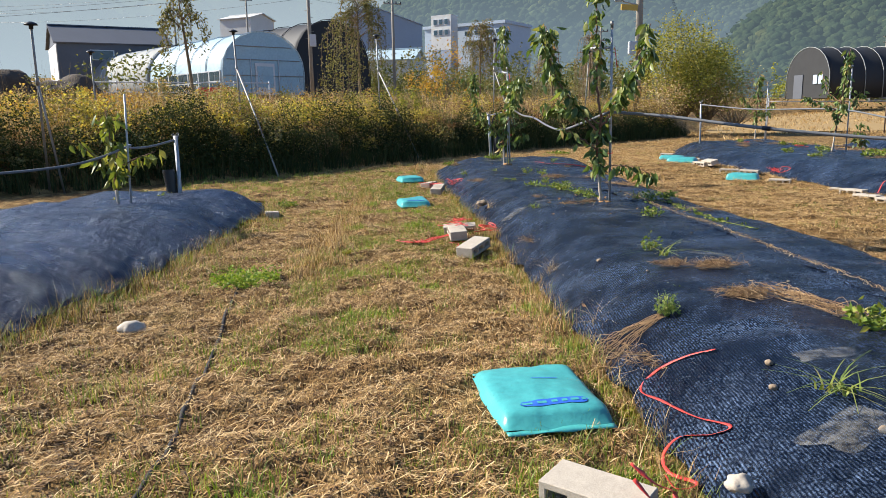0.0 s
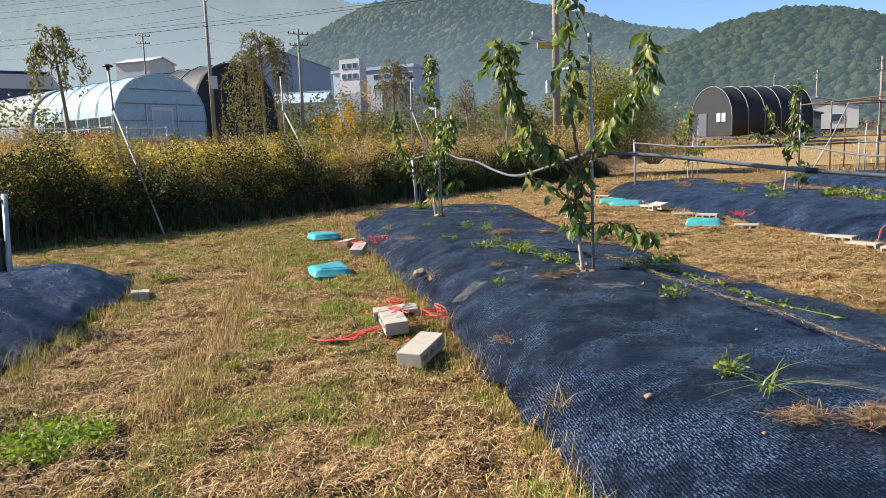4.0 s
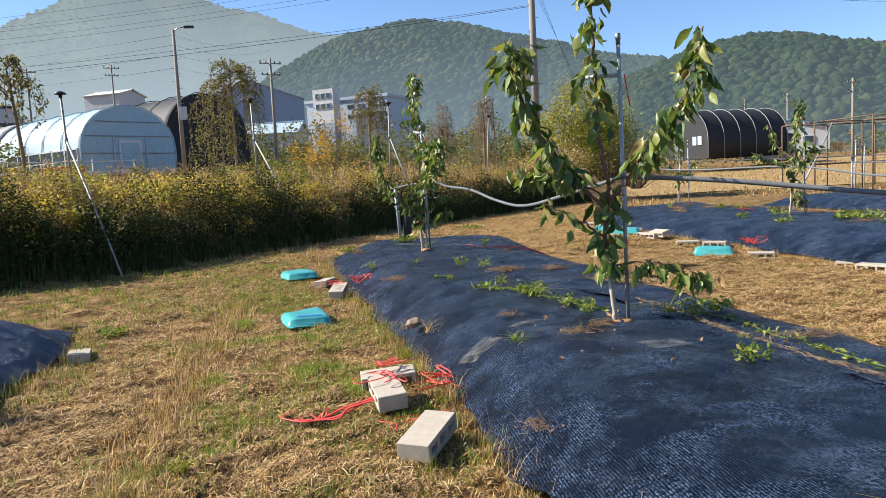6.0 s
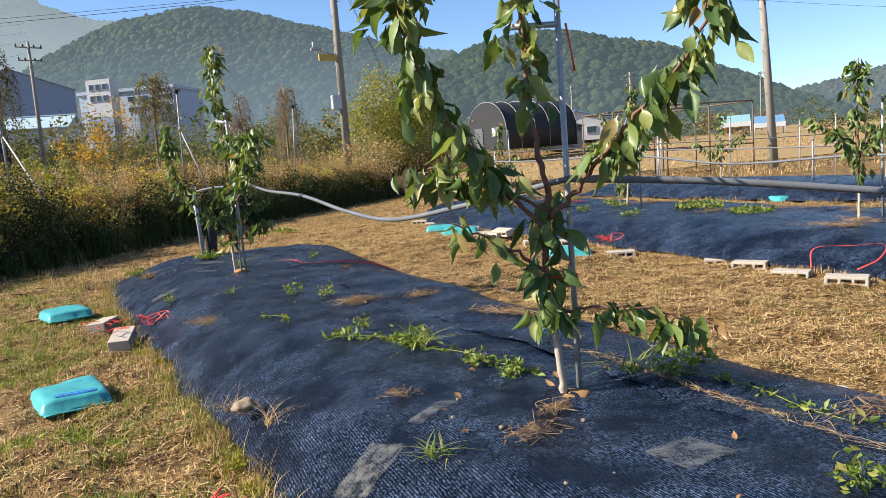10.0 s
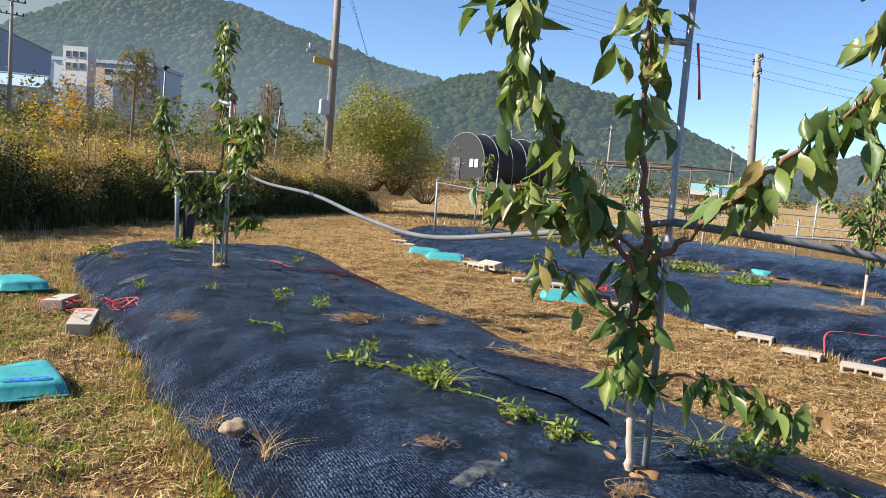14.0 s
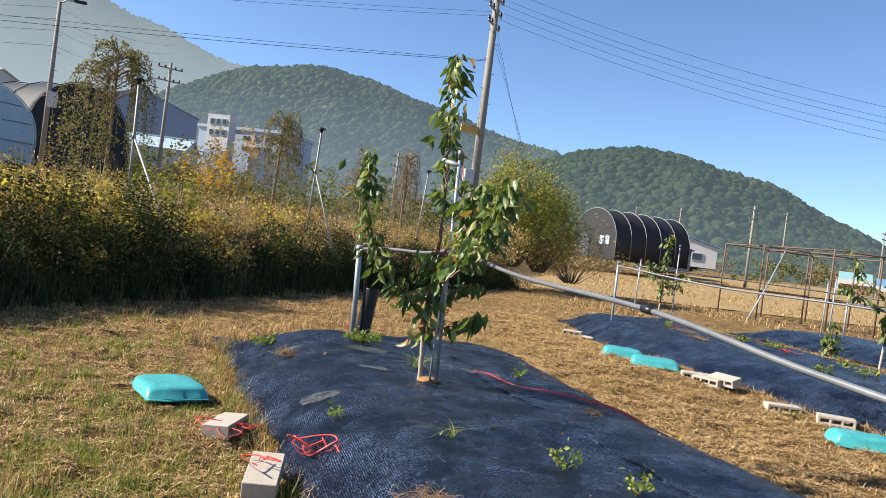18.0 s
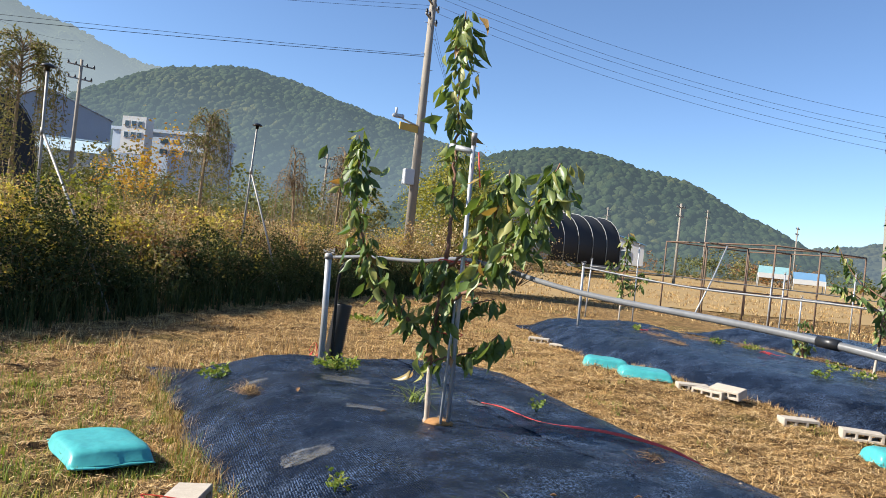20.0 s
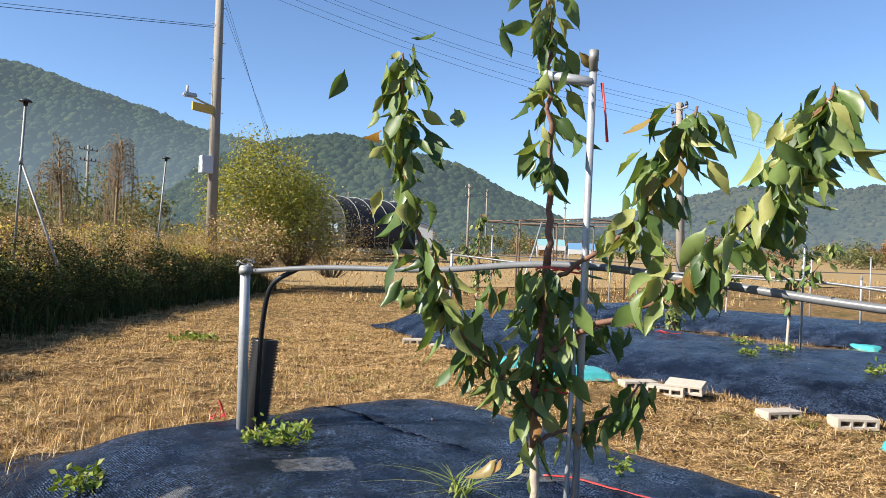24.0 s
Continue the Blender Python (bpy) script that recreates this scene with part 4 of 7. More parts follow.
block(-0.24, 14.48, 0.0, 66, "hollow concrete block with red tape at the bed's edge", -4, 0)
block(3.5, 8.62, -0.02, -25, "pale hollow concrete block on the far edge of the bed", 2, 2)
for x, y, a in ((7.0, 12.85, -45), (6.82, 12.2, -60), (6.62, 11.45, -62), (6.58, 10.75, -58), (6.66, 9.85, -62), (6.78, 9.15, -60), (6.75, 8.45, -60), (6.3, 16.2, -25), (6.08, 17.3, -70), (6.22, 17.75, -30), (6.35, 18.75, -30), (7.0, 22.0, -50), (6.9, 22.6, -40), (6.5, 15.6, -40), (6.55, 14.3, -30)):
    block(x, y, float(land(x, y)) - 0.03, a)
block(6.22, 17.15, float(land(6.22, 17.15)) + 0.03, -75, "pale concrete block tilted against another", 14, 0)


def bag(x, y, heading, L, W, H, label, seed, tilt=0.0, printed=False):
    """A filled plastic sack with a swollen middle, pinched corners and a flat welded hem."""
    rng = np.random.default_rng(seed)
    nx, ny = 30, 22
    U, Vv = np.meshgrid(np.linspace(-1, 1, nx), np.linspace(-1, 1, ny))
    fill = (1 - np.abs(U) ** 9) * (1 - np.abs(Vv) ** 7)
    fat = H * np.clip(fill, 0, 1) ** 0.5
    wr = 0.006 * vnoise(U, Vv, 1.6, seed) + 0.003 * vnoise(U, Vv, 5, seed + 1) + 0.004 * (1 - np.abs(vnoise(U * 0.4, Vv, 5.5, seed + 5))) ** 4
    X = U * L / 2 * (1 - 0.03 * Vv ** 2) + 0.008 * wobble(Vv, U, 4, seed)
    Y = Vv * W / 2 * (1 - 0.05 * U ** 2) + 0.008 * wobble(U, Vv, 4, seed + 2)
    base = 0.03 + 0.012 * wobble(U, Vv, 2, seed + 3)
    top = base + fat * 0.72 + wr * (fat > 0.01)
    low = np.maximum(base - fat * 0.28, 0.0)
    V = np.concatenate([np.stack([X, Y, top], -1).reshape(-1, 3), np.stack([X, Y, low], -1).reshape(-1, 3)])
    i = (np.arange(ny - 1)[:, None] * nx + np.arange(nx - 1)[None]).ravel()
    F1 = np.stack([i, i + 1, i + nx + 1, i + nx], 1)
    o = nx * ny
    rim = [k for k in range(nx)] + [r * nx + nx - 1 for r in range(1, ny)] + [(ny - 1) * nx + k for k in range(nx - 2, -1, -1)] + [r * nx for r in range(ny - 2, 0, -1)]
    F3 = np.array([(b, a, a + o, b + o) for a, b in zip(rim, rim[1:] + rim[:1])])
    F = np.concatenate([F1, (F1 + o)[:, ::-1], F3])
    root = thing("plastic_bag", pose(x, y, land(x, y) - 0.008, tilt, 0, heading), label, "bag", "teal bags")
    part("sack", fast_mesh("sack", V, F, TEAL, True), TEAL, root)
    for side in (-1, 1):
        hx = np.linspace(-L / 2 * 0.93, L / 2 * 0.93, 24)
        hv = []
        for k, t in enumerate((0, 0.018, 0.036)):
            hv.append(np.stack([hx, np.full(24, side * (W / 2 - 0.004 + t)) + 0.004 * wobble(hx, hx, 25, seed), 0.035 + 0.010 * wobble(hx, hx * 0 + k, 16, seed + side) - 0.1 * t], -1))
        i = np.concatenate([np.arange(23) + 24 * k for k in range(2)])
        hem = part("hem", fast_mesh("hem", np.concatenate(hv), np.stack([i, i + 1, i + 25, i + 24], 1), TEAL, True), TEAL, root, "welded hem")
        hem.modifiers.new("film", "SOLIDIFY").thickness = 0.003
    if printed:
        def lay(px, py):
            iu = np.clip((px / (L / 2) + 1) / 2 * (nx - 1), 0, nx - 1.001)
            iv = np.clip((py / (W / 2) + 1) / 2 * (ny - 1), 0, ny - 1.001)
            a, b = iu.astype(int), iv.astype(int)
            fu, fv = iu - a, iv - b
            return top[b, a] * (1 - fu) * (1 - fv) + top[b, a + 1] * fu * (1 - fv) + top[b + 1, a] * (1 - fu) * fv + top[b + 1, a + 1] * fu * fv
        def printed_patch(nm, cx, cy, w, h, mat, lift, round_end=True):
            gx2, gy2 = np.meshgrid(np.linspace(-1, 1, 24), np.linspace(-1, 1, 6))
            k = np.sqrt(np.clip(1 - np.abs(gx2) ** 14, 0, 1)) if round_end else 1
            px, py = cx + gx2 * w / 2, cy + gy2 * h / 2 * k
            i = (np.arange(5)[:, None] * 24 + np.arange(23)[None]).ravel()
            part(nm, fast_mesh(nm, np.stack([px, py, lay(px, py) + lift], -1).reshape(-1, 3), np.stack([i, i + 1, i + 25, i + 24], 1), mat, True), mat, root, "printed blue band with unreadable pale lettering" if round_end else "")
        printed_patch("printed_band", 0.01, -W * 0.31, L * 0.60, 0.062, PRINT, 0.003)
        for k, (cx, w) in enumerate(((-0.11, 0.05), (-0.045, 0.045), (0.01, 0.03), (0.055, 0.028), (0.10, 0.04), (0.14, 0.02))):
            printed_patch("print_bar", cx * L / 0.5, -W * 0.31, w, 0.022, TEAL, 0.0045, False)
        printed_patch("print_line", 0.05, -W * 0.31 + 0.30, L * 0.25, 0.006, PRINT, 0.003, False)
    return root


bag(0.46, 3.57, 9, 0.55, 0.74, 0.105, "full turquoise plastic sack with a blue printed band, lying on straw", 1, printed=True)
bag(-0.46, 11.72, 12, 0.48, 0.62, 0.125, "full turquoise plastic sack with a printed band on the path", 2, printed=True)
bag(-0.66, 15.45, 15, 0.50, 0.62, 0.125, "full turquoise plastic sack lying on the grass path", 3)
bag(6.05, 14.85, -28, 0.62, 0.42, 0.17, "full turquoise plastic sack beside the block edging", 4)
bag(5.98, 18.4, -30, 0.70, 0.46, 0.16, "pale turquoise plastic sack, half flat", 5)
bag(6.0, 19.3, -28, 0.64, 0.46, 0.18, "full turquoise plastic sack at the bed's edge", 6)
bag(14.3, 14.3, 70, 0.6, 0.4, 0.14, "turquoise plastic sack on the far bed's edge", 7)
bag(14.1, 18.1, 70, 0.6, 0.4, 0.14, "turquoise plastic sack on the far bed's edge", 8)
bag(11.3, 9.4, 40, 0.6, 0.4, 0.14, "turquoise plastic sack beyond the next bed", 9)

# ---- buildings and poles beyond the bank ----
def at_bearing(az, dist, z=0.0, eye=(0.0, 0.0)):
    a = radians(az)
    return (eye[0] + dist * math.sin(a), eye[1] + dist * math.cos(a), z)


FILM = plain("greenhouse_film", (0.50, 0.62, 0.66), (0.42, 0.54, 0.59), 1.5, 0.3, 0.0, 0.1, 6, dist=0.02)
SHADE = plain("black_shade_cloth", (0.013, 0.015, 0.019), (0.008, 0.009, 0.012), 1.0, 0.7, 0.0, 0.2, 8, dist=0.02)
# Dark wall colour, lifted a little for distance haze.
CLAD_D = plain("dark_cladding", (0.11, 0.12, 0.14), (0.085, 0.093, 0.11), 0.6, 0.6, 0.1, 0.05)
# Grey walls paled and blued: distance haze is put into the colour.
CLAD_G = plain("hazed_grey_cladding", (0.29, 0.36, 0.46), (0.25, 0.31, 0.40), 0.3, 0.6, 0.0, 0.05)
FRONT_F = plain("blue_front_film", (0.33, 0.48, 0.56), (0.26, 0.39, 0.47), 1.2, 0.25, 0.0, 0.1, 6, dist=0.02)
# Lighter walls and roofs, the same haze painted into their blue.
CLAD_L = plain("hazed_light_cladding", (0.42, 0.50, 0.60), (0.36, 0.44, 0.53), 0.3, 0.6, 0.0, 0.05)
NET = plain("grey_net_cover", (0.30, 0.31, 0.30), (0.22, 0.23, 0.225), 1.2, 0.75, 0.0, 0.1)
CLAD_N = plain("grey_net", (0.026, 0.027, 0.029), (0.015, 0.016, 0.018), 1.0, 0.8, 0.0, 0.1)
WHITE = plain("white_wall", (0.60, 0.60, 0.58), (0.48, 0.49, 0.49), 0.5, 0.7, 0.0, 0.05)
GLASS_D = plain("dark_glazing", (0.05, 0.08, 0.10), (0.03, 0.05, 0.06), 2, 0.12)
BLUE_R = plain("blue_sheet_roof", (0.14, 0.28, 0.44), (0.11, 0.22, 0.36), 0.5, 0.5)
FRAME_W = plain("pale_frame", (0.6, 0.62, 0.63), (0.5, 0.52, 0.53), 3, 0.5)
RED_P = plain("red_plastic", (0.72, 0.05, 0.025), (0.6, 0.03, 0.02), 4, 0.5)
YELLOW_P = plain("yellow_signboard", (0.65, 0.42, 0.06), (0.5, 0.32, 0.05), 5, 0.55)


def arch_profile(w, h, k=13, straight=0.38):
    """Half section of a tunnel house: straight feet, round top."""
    hs = h * straight
    pts = [(-w / 2, 0), (-w / 2, hs)]
    for a in np.linspace(math.pi, 0, k)[1:-1]:
        pts.append((w / 2 * math.cos(a), hs + (h - hs) * math.sin(a)))
    return pts + [(w / 2, hs), (w / 2, 0)]


def tunnel_house(at, heading, w, h, L, skin, label, hoops, front=None, hoop_mat=None, name="greenhouse", windows=False, door=True):
    """A hooped tunnel house; its front is at the origin, looking down -y, its length runs along +y."""
    root = thing(name, pose(*at, 0, 0, heading), label, "greenhouse")
    prof = arch_profile(w, h)
    k = len(prof)
    ys = np.linspace(0, L, hoops * 4 + 1)
    V = []
    for j, y in enumerate(ys):
        sag = 1 - 0.008 * (1 - math.cos(j * math.pi / 2))
        V += [(x * sag, y, z * sag) for x, z in prof]
    V = np.array(V)
    F = np.array([(j * k + i, j * k + i + 1, (j + 1) * k + i + 1, (j + 1) * k + i) for j in range(len(ys) - 1) for i in range(k - 1)])
    cover = part("cover", fast_mesh("cover", V, F, skin, True), skin, root)
    cover.modifiers.new("film", "SOLIDIFY").thickness = 0.03
    for y, nm in ((0.0, "front_wall"), (L, "back_wall")):
        bm = bmesh.new()
        bm.faces.new([bm.verts.new((x * 0.995, y, z * 0.995)) for x, z in prof])
        r = bmesh.ops.extrude_face_region(bm, geom=bm.faces[:])
        bmesh.ops.translate(bm, verts=[v for v in r["geom"] if isinstance(v, bmesh.types.BMVert)], vec=(0, 0.05, 0))
        bmesh.ops.recalc_face_normals(bm, faces=bm.faces)
        part(nm, bm, front or skin, root)
    for y in np.linspace(0, L, hoops + 1):
        tube("hoop", [(x * 1.012, y - 0.03, z * 1.012) for x, z in prof], 0.035, hoop_mat or skin, root, "", 5)
    if door:
        dw = w * 0.24
        part("door", box_bm((dw, 0.08, h * 0.5), (0, -0.03, h * 0.25)), FRAME_W, root, "pale sliding door")
        part("door_pane", box_bm((dw * 0.82, 0.1, h * 0.34), (0, -0.035, h * 0.28)), GLASS_D if front is None else front, root)
        for x in (-dw * 0.72, dw * 0.72):
            tube("door_post", [(x, -0.06, 0), (x, -0.06, h * 0.56)], 0.04, FRAME_W, root, "", 5)
        for zz, ww in ((0.3, 0.49), (0.55, 0.45), (0.76, 0.34)):
            tube("rail", [(-w * ww, -0.06, h * zz), (w * ww, -0.06, h * zz)], 0.03, DULL, root, "", 5)
    if windows:
        net = part("net_cover", fast_mesh("net_cover", np.array([(x * 1.012, y, z * 1.012) for y in np.linspace(L * 0.48, L + 0.1, 13) for x, z in prof]), np.array([(j * k + i, j * k + i + 1, (j + 1) * k + i + 1, (j + 1) * k + i) for j in range(12) for i in range(k - 1)]), NET, True), NET, root, "grey net over the rear half")
        net.modifiers.new("film", "SOLIDIFY").thickness = 0.03
        n = 6
        for j in range(n):
            y0 = 0.4 + j * 1.75
            wdw = part("side_window", box_bm((0.10, 1.7, 1.6), (-w / 2 - 0.04, y0 + 0.8, 1.0)), FRAME_W, root, "framed side window")
            for a in (0.22, 0.72):
                for b in (0.62, 1.38):
                    part("pane", box_bm((0.06, 0.72, 0.66), (-w / 2 - 0.08, y0 + 0.05 + a * 1.6, b)), GLASS_D, wdw)
    return root


# the pale film greenhouse and the dark one behind it
tunnel_house((-13.4, 58.2, 3.0), 44, 7.0, 4.7, 27, FILM, "pale film-covered tunnel greenhouse with framed side windows", 10, front=FRONT_F, hoop_mat=FILM, windows=True)

tunnel_house((-9.3, 67.0, 3.1), 44, 8.0, 6.4, 28, SHADE, "dark shade-cloth tunnel house behind the pale greenhouse", 8, hoop_mat=SHADE, name="shade_house", door=False)
# dark tunnel house at the end of the field
dark_tunnel = tunnel_house((34.1, 69.9, 2.0), -83.5, 6.6, 4.6, 8.6, SHADE, "dark shade-cloth tunnel house at the field's end", 5, front=CLAD_N, hoop_mat=NET, name="shade_house", door=False)


part("door", box_bm((1.4, 0.08, 2.2), (-1.3, -0.04, 1.1)), CLAD_D, dark_tunnel, "dark hinged door")
for x, z in ((1.3, 1.7), (2.1, 1.7)):
    part("window", box_bm((0.6, 0.08, 0.8), (x, -0.04, z)), CLAD_L, dark_tunnel, "small pale window")


def gable_house(at, heading, w, L, h, rise, wall, roof, label, windows=(), name="building", cat="building"):
    root = thing(name, pose(*at, 0, 0, heading), label, cat)
    bm = bmesh.new()
    prof = [(-w / 2, 0), (w / 2, 0), (w / 2, h), (0, h + rise), (-w / 2, h)]
    a = [bm.verts.new((x, 0, z)) for x, z in prof]
    b = [bm.verts.new((x, L, z)) for x, z in prof]
    bm.faces.new(a)
    bm.faces.new(b[::-1])
    for i in range(5):
        j = (i + 1) % 5
        bm.faces.new((a[j], a[i], b[i], b[j]))
    bmesh.ops.recalc_face_normals(bm, faces=bm.faces)
    part("wall", bm, wall, root)
    sl = math.hypot(w / 2, rise)
    for s in (-1, 1):
        part("roof", box_bm((sl + 0.5, L + 0.6, 0.12), (s * w / 4, L / 2, h + rise / 2 + 0.10), rot=Matrix.Rotation(s * math.atan2(rise, w / 2), 4, "Y")), roof, root)
    for side, c, z, ww, hh in windows:
        win = None
        if side == "f":
            win = part("window", box_bm((ww, 0.14, hh), (c, -0.03, z)), FRAME_W, root)
            part("pane", box_bm((ww * 0.86, 0.16, hh * 0.84), (c, -0.05, z)), GLASS_D, win)
        else:
            sx = -w / 2 if side == "l" else w / 2
            win = part("window", box_bm((0.14, ww, hh), (sx, c, z)), FRAME_W, root)
            part("pane", box_bm((0.2, ww * 0.86, hh * 0.84), (sx, c, z)), GLASS_D, win)
    return root


shop = gable_house((-39.0, 77, 4.0), -58, 8.5, 10.5, 4.7, 1.9, CLAD_D, CLAD_D, "dark metal-clad workshop with a pale gable and small windows", [("r", 4, 3.6, 2.2, 1.0), ("r", 7, 1.6, 2.4, 1.1)])
part("gable_panel", box_bm((8.1, 0.06, 4.6), (0, -0.04, 2.3)), WHITE, shop, "pale clad gable wall")
gable_house((-52, 76, 3.4), 40, 6, 9, 3.0, 1.0, WHITE, CLAD_G, "white shed beside the dark workshop", [("f", 0, 1.5, 1.4, 1.0)])
# halls and offices up the valley
gable_house((-13.2, 152, 8), 8, 20, 26, 10.6, 3.6, CLAD_G, CLAD_L, "large factory hall with a shallow roof, haze put into its grey-blue colour")
root = thing("factory", pose(2.5, 205, 9.5, 0, 0, -32), "long factory with haze put into its grey-blue walls, a white office end and rows of windows", "building")
part("hall", box_bm((25, 16, 14.6), (2.5, 12, 7.3)), CLAD_L, root)
part("hall_roof", box_bm((25.8, 16.8, 0.8), (2.5, 12, 14.9)), CLAD_L, root)
part("office_base", box_bm((6.1, 3.4, 8.2), (-0.9, -0.25, 4.1)), CLAD_G, root, "grey lower storeys")
part("office", box_bm((6.2, 3.5, 9.0), (-0.9, -0.25, 12.7)), WHITE, root, "white rendered office block")
for fl in range(1, 3):
    for c in (-2.6, -0.9, 0.8):
        win = part("window", box_bm((1.2, 0.2, 1.5), (c, -2.06, 10.0 + fl * 2.7)), FRAME_W, root)
        part("pane", box_bm((1.0, 0.24, 1.25), (c, -2.08, 10.0 + fl * 2.7)), GLASS_D, win)
for c in np.arange(4, 14, 3.2):
    for z in (10.0, 12.6):
        part("hall_window", box_bm((2.0, 0.2, 1.1), (c, 3.96, z)), GLASS_D, root)
gable_house((-2.5, 96, 4.2), 78, 7, 13, 3.6, 1.4, WHITE, FILM, "low pale shed with a shallow roof")
gable_house((-28.0, 122, 7.0), 66, 6, 6, 9.4, 0.8, WHITE, WHITE, "white workshop block with a flat front")
gable_house((60, 92, 2.6), -30, 9, 22, 2.8, 1.2, WHITE, BLUE_R, "low house with a blue sheet roof", [("f", -2, 1.4, 1.4, 1), ("f", 2, 1.4, 1.4, 1)])
gable_house((46.5, 76, 1.6), -28, 5, 8, 2.4, 0.7, CLAD_D, CLAD_D, "low dark shed among bushes")


def utility_pole(at, h, label, arms=(), r=0.17, lamp=False, box=False, lean=0.0):
    root = thing("utility_pole", pose(*at, 0, lean, 0), label, "utility pole")
    tube("pole", [(0, 0, -0.5), (0, 0, h * 0.5), (0, 0, h)], [r * 1.15, r, r * 0.75], POLE_CONC, root, "", 12)
    for z, L, a in arms:
        dx, dy = math.cos(a), math.sin(a)
        tube("crossarm", [(-dx * L / 2, -dy * L / 2, z), (dx * L / 2, dy * L / 2, z)], 0.05, DULL, root, "", 6)
        for s in (-0.46, -0.2, 0.2, 0.46):
            tube("insulator", [(dx * L * s, dy * L * s, z + 0.02), (dx * L * s, dy * L * s, z + 0.1), (dx * L * s, dy * L * s, z + 0.22)], [0.05, 0.07, 0.03], BLACK, root, "", 6)
    for k in range(10):
        z = h * 0.35 + k * h * 0.055
        if z < h - 0.4:
            tube("step_bolt", [(-0.28 if k % 2 else 0.28, 0, z), (0, 0, z)], 0.012, DULL, root, "", 4)
    if lamp:
        tube("lamp_arm", [(0, 0, 5.35), (-0.5, -0.2, 5.42), (-0.95, -0.4, 5.5)], 0.04, STEEL, root, "", 6)
        part("lamp_head", box_bm((0.45, 0.22, 0.14), (-1.15, -0.5, 5.55), 0.03), STEEL, root, "grey street light head")
        tube("photocell", [(-1.25, -0.52, 5.6), (-1.25, -0.52, 5.85)], 0.05, FRAME_W, root, "", 6)
        part("signboard", box_bm((1.0, 0.06, 0.28), (-0.55, -0.24, 5.22), 0, rot=Matrix.Rotation(0.36, 4, "Z")), YELLOW_P, root, "small yellow board under the arm")
    if box:
        part("meter_box", box_bm((0.42, 0.3, 0.62), (-0.32, -0.1, 3.3), 0.02), FRAME_W, root, "grey meter box")
    return root


POLE_A = (9.97, 38.0, 1.1)
POLE_B = (27.28, 29.9, 0.0)
POLE_B_HEAD = (26.70, 29.9, 0.0)
utility_pole(POLE_A, 11.3, "tall concrete utility pole with a street lamp and wires", [(10.9, 1.9, 0.9), (10.3, 1.7, 0.9), (9.7, 1.5, 0.9)], lamp=True, box=True)
utility_pole(POLE_B, 8.3, "concrete utility pole beyond the far beds", [(8.0, 1.8, 0.9), (7.4, 1.6, 0.9)], lean=-4.0)
lamp = utility_pole((-8.8, 52.2, 3.2), 8.3, "grey street lamp pole behind the bank", (), 0.12)
tube("lamp_arm", [(0, 0, 8.2), (0.3, -0.1, 8.4), (0.8, -0.2, 8.45)], 0.04, STEEL, lamp, "", 6)
part("lamp_head", box_bm((0.6, 0.24, 0.14), (1.0, -0.24, 8.42), 0.03), BLACK, lamp, "dark street light head")
part("meter_box", box_bm((0.4, 0.3, 0.8), (0.22, -0.1, 3.2), 0.02), FRAME_W, lamp, "grey meter box")
MUD = plain("dug_soil", (0.10, 0.075, 0.055), (0.05, 0.038, 0.03), 2, 0.95, 0.0, 0.8, 14, dist=0.05)
for k, (x, y, r) in enumerate(((-21.5, 36, 2.6), (-18.6, 38, 2.0), (-24.6, 35, 2.2))):
    bm = bmesh.new()
    bmesh.ops.create_icosphere(bm, subdivisions=4, radius=r)
    for w in bm.verts:
        w.co *= 1 + 0.35 * noise.noise(w.co * 0.6 + Vector((k * 7, 0, 0))) + 0.12 * noise.noise(w.co * 2.3)
        w.co.z *= 0.6
    ob = part("earth_mound", bm, MUD, None, "", True)
    ob.matrix_world = pose(x, y, float(land(x, y)) + 0.2)
    tagged(ob, "dark heap of dug soil behind the bank", "mound", "earth mounds")
rail = thing("pipe_fence", pose(-17.5, 47, float(land(-17.5, 47))), "low white pipe fence before the greenhouse", "fence")
for z in (0.7, 1.3):
    tube("rail", [(-6, -4, z), (0, 0, z), (6, 4, z)], 0.035, FRAME_W, rail, "", 5)
for s in np.linspace(-1, 1, 7):
    tube("fence_post", [(6 * s, 4 * s, -0.3), (6 * s, 4 * s, 1.4)], 0.04, FRAME_W, rail, "", 5)
for az, d, h in ((-3.4, 66, 10), (-19, 95, 13), (-14, 105, 15), (33, 120, 10), (30.5, 150, 11), (36.4, 84, 8.2), (40, 130, 11), (12, 80, 8), (46, 140, 10)):
    p = at_bearing(az, d)
    utility_pole((p[0], p[1], float(land(p[0], p[1])) - 0.2), h, "distant grey concrete utility pole", [(h - 0.4, 1.8, 0.4), (h - 1.3, 1.6, 0.4)], 0.13)


def wire(a, b, sag, r, label, name="wire"):
    a, b = np.array(a, float), np.array(b, float)
    s = np.linspace(0, 1, 22)
    P = a + (b - a) * s[:, None] - np.array([0, 0, 1]) * (4 * sag * s * (1 - s))[:, None]
    root = thing(name, pose(*a), label, "wire", "overhead wires")
    tube("strand", P - a, r, BLACK, root, "", 4)


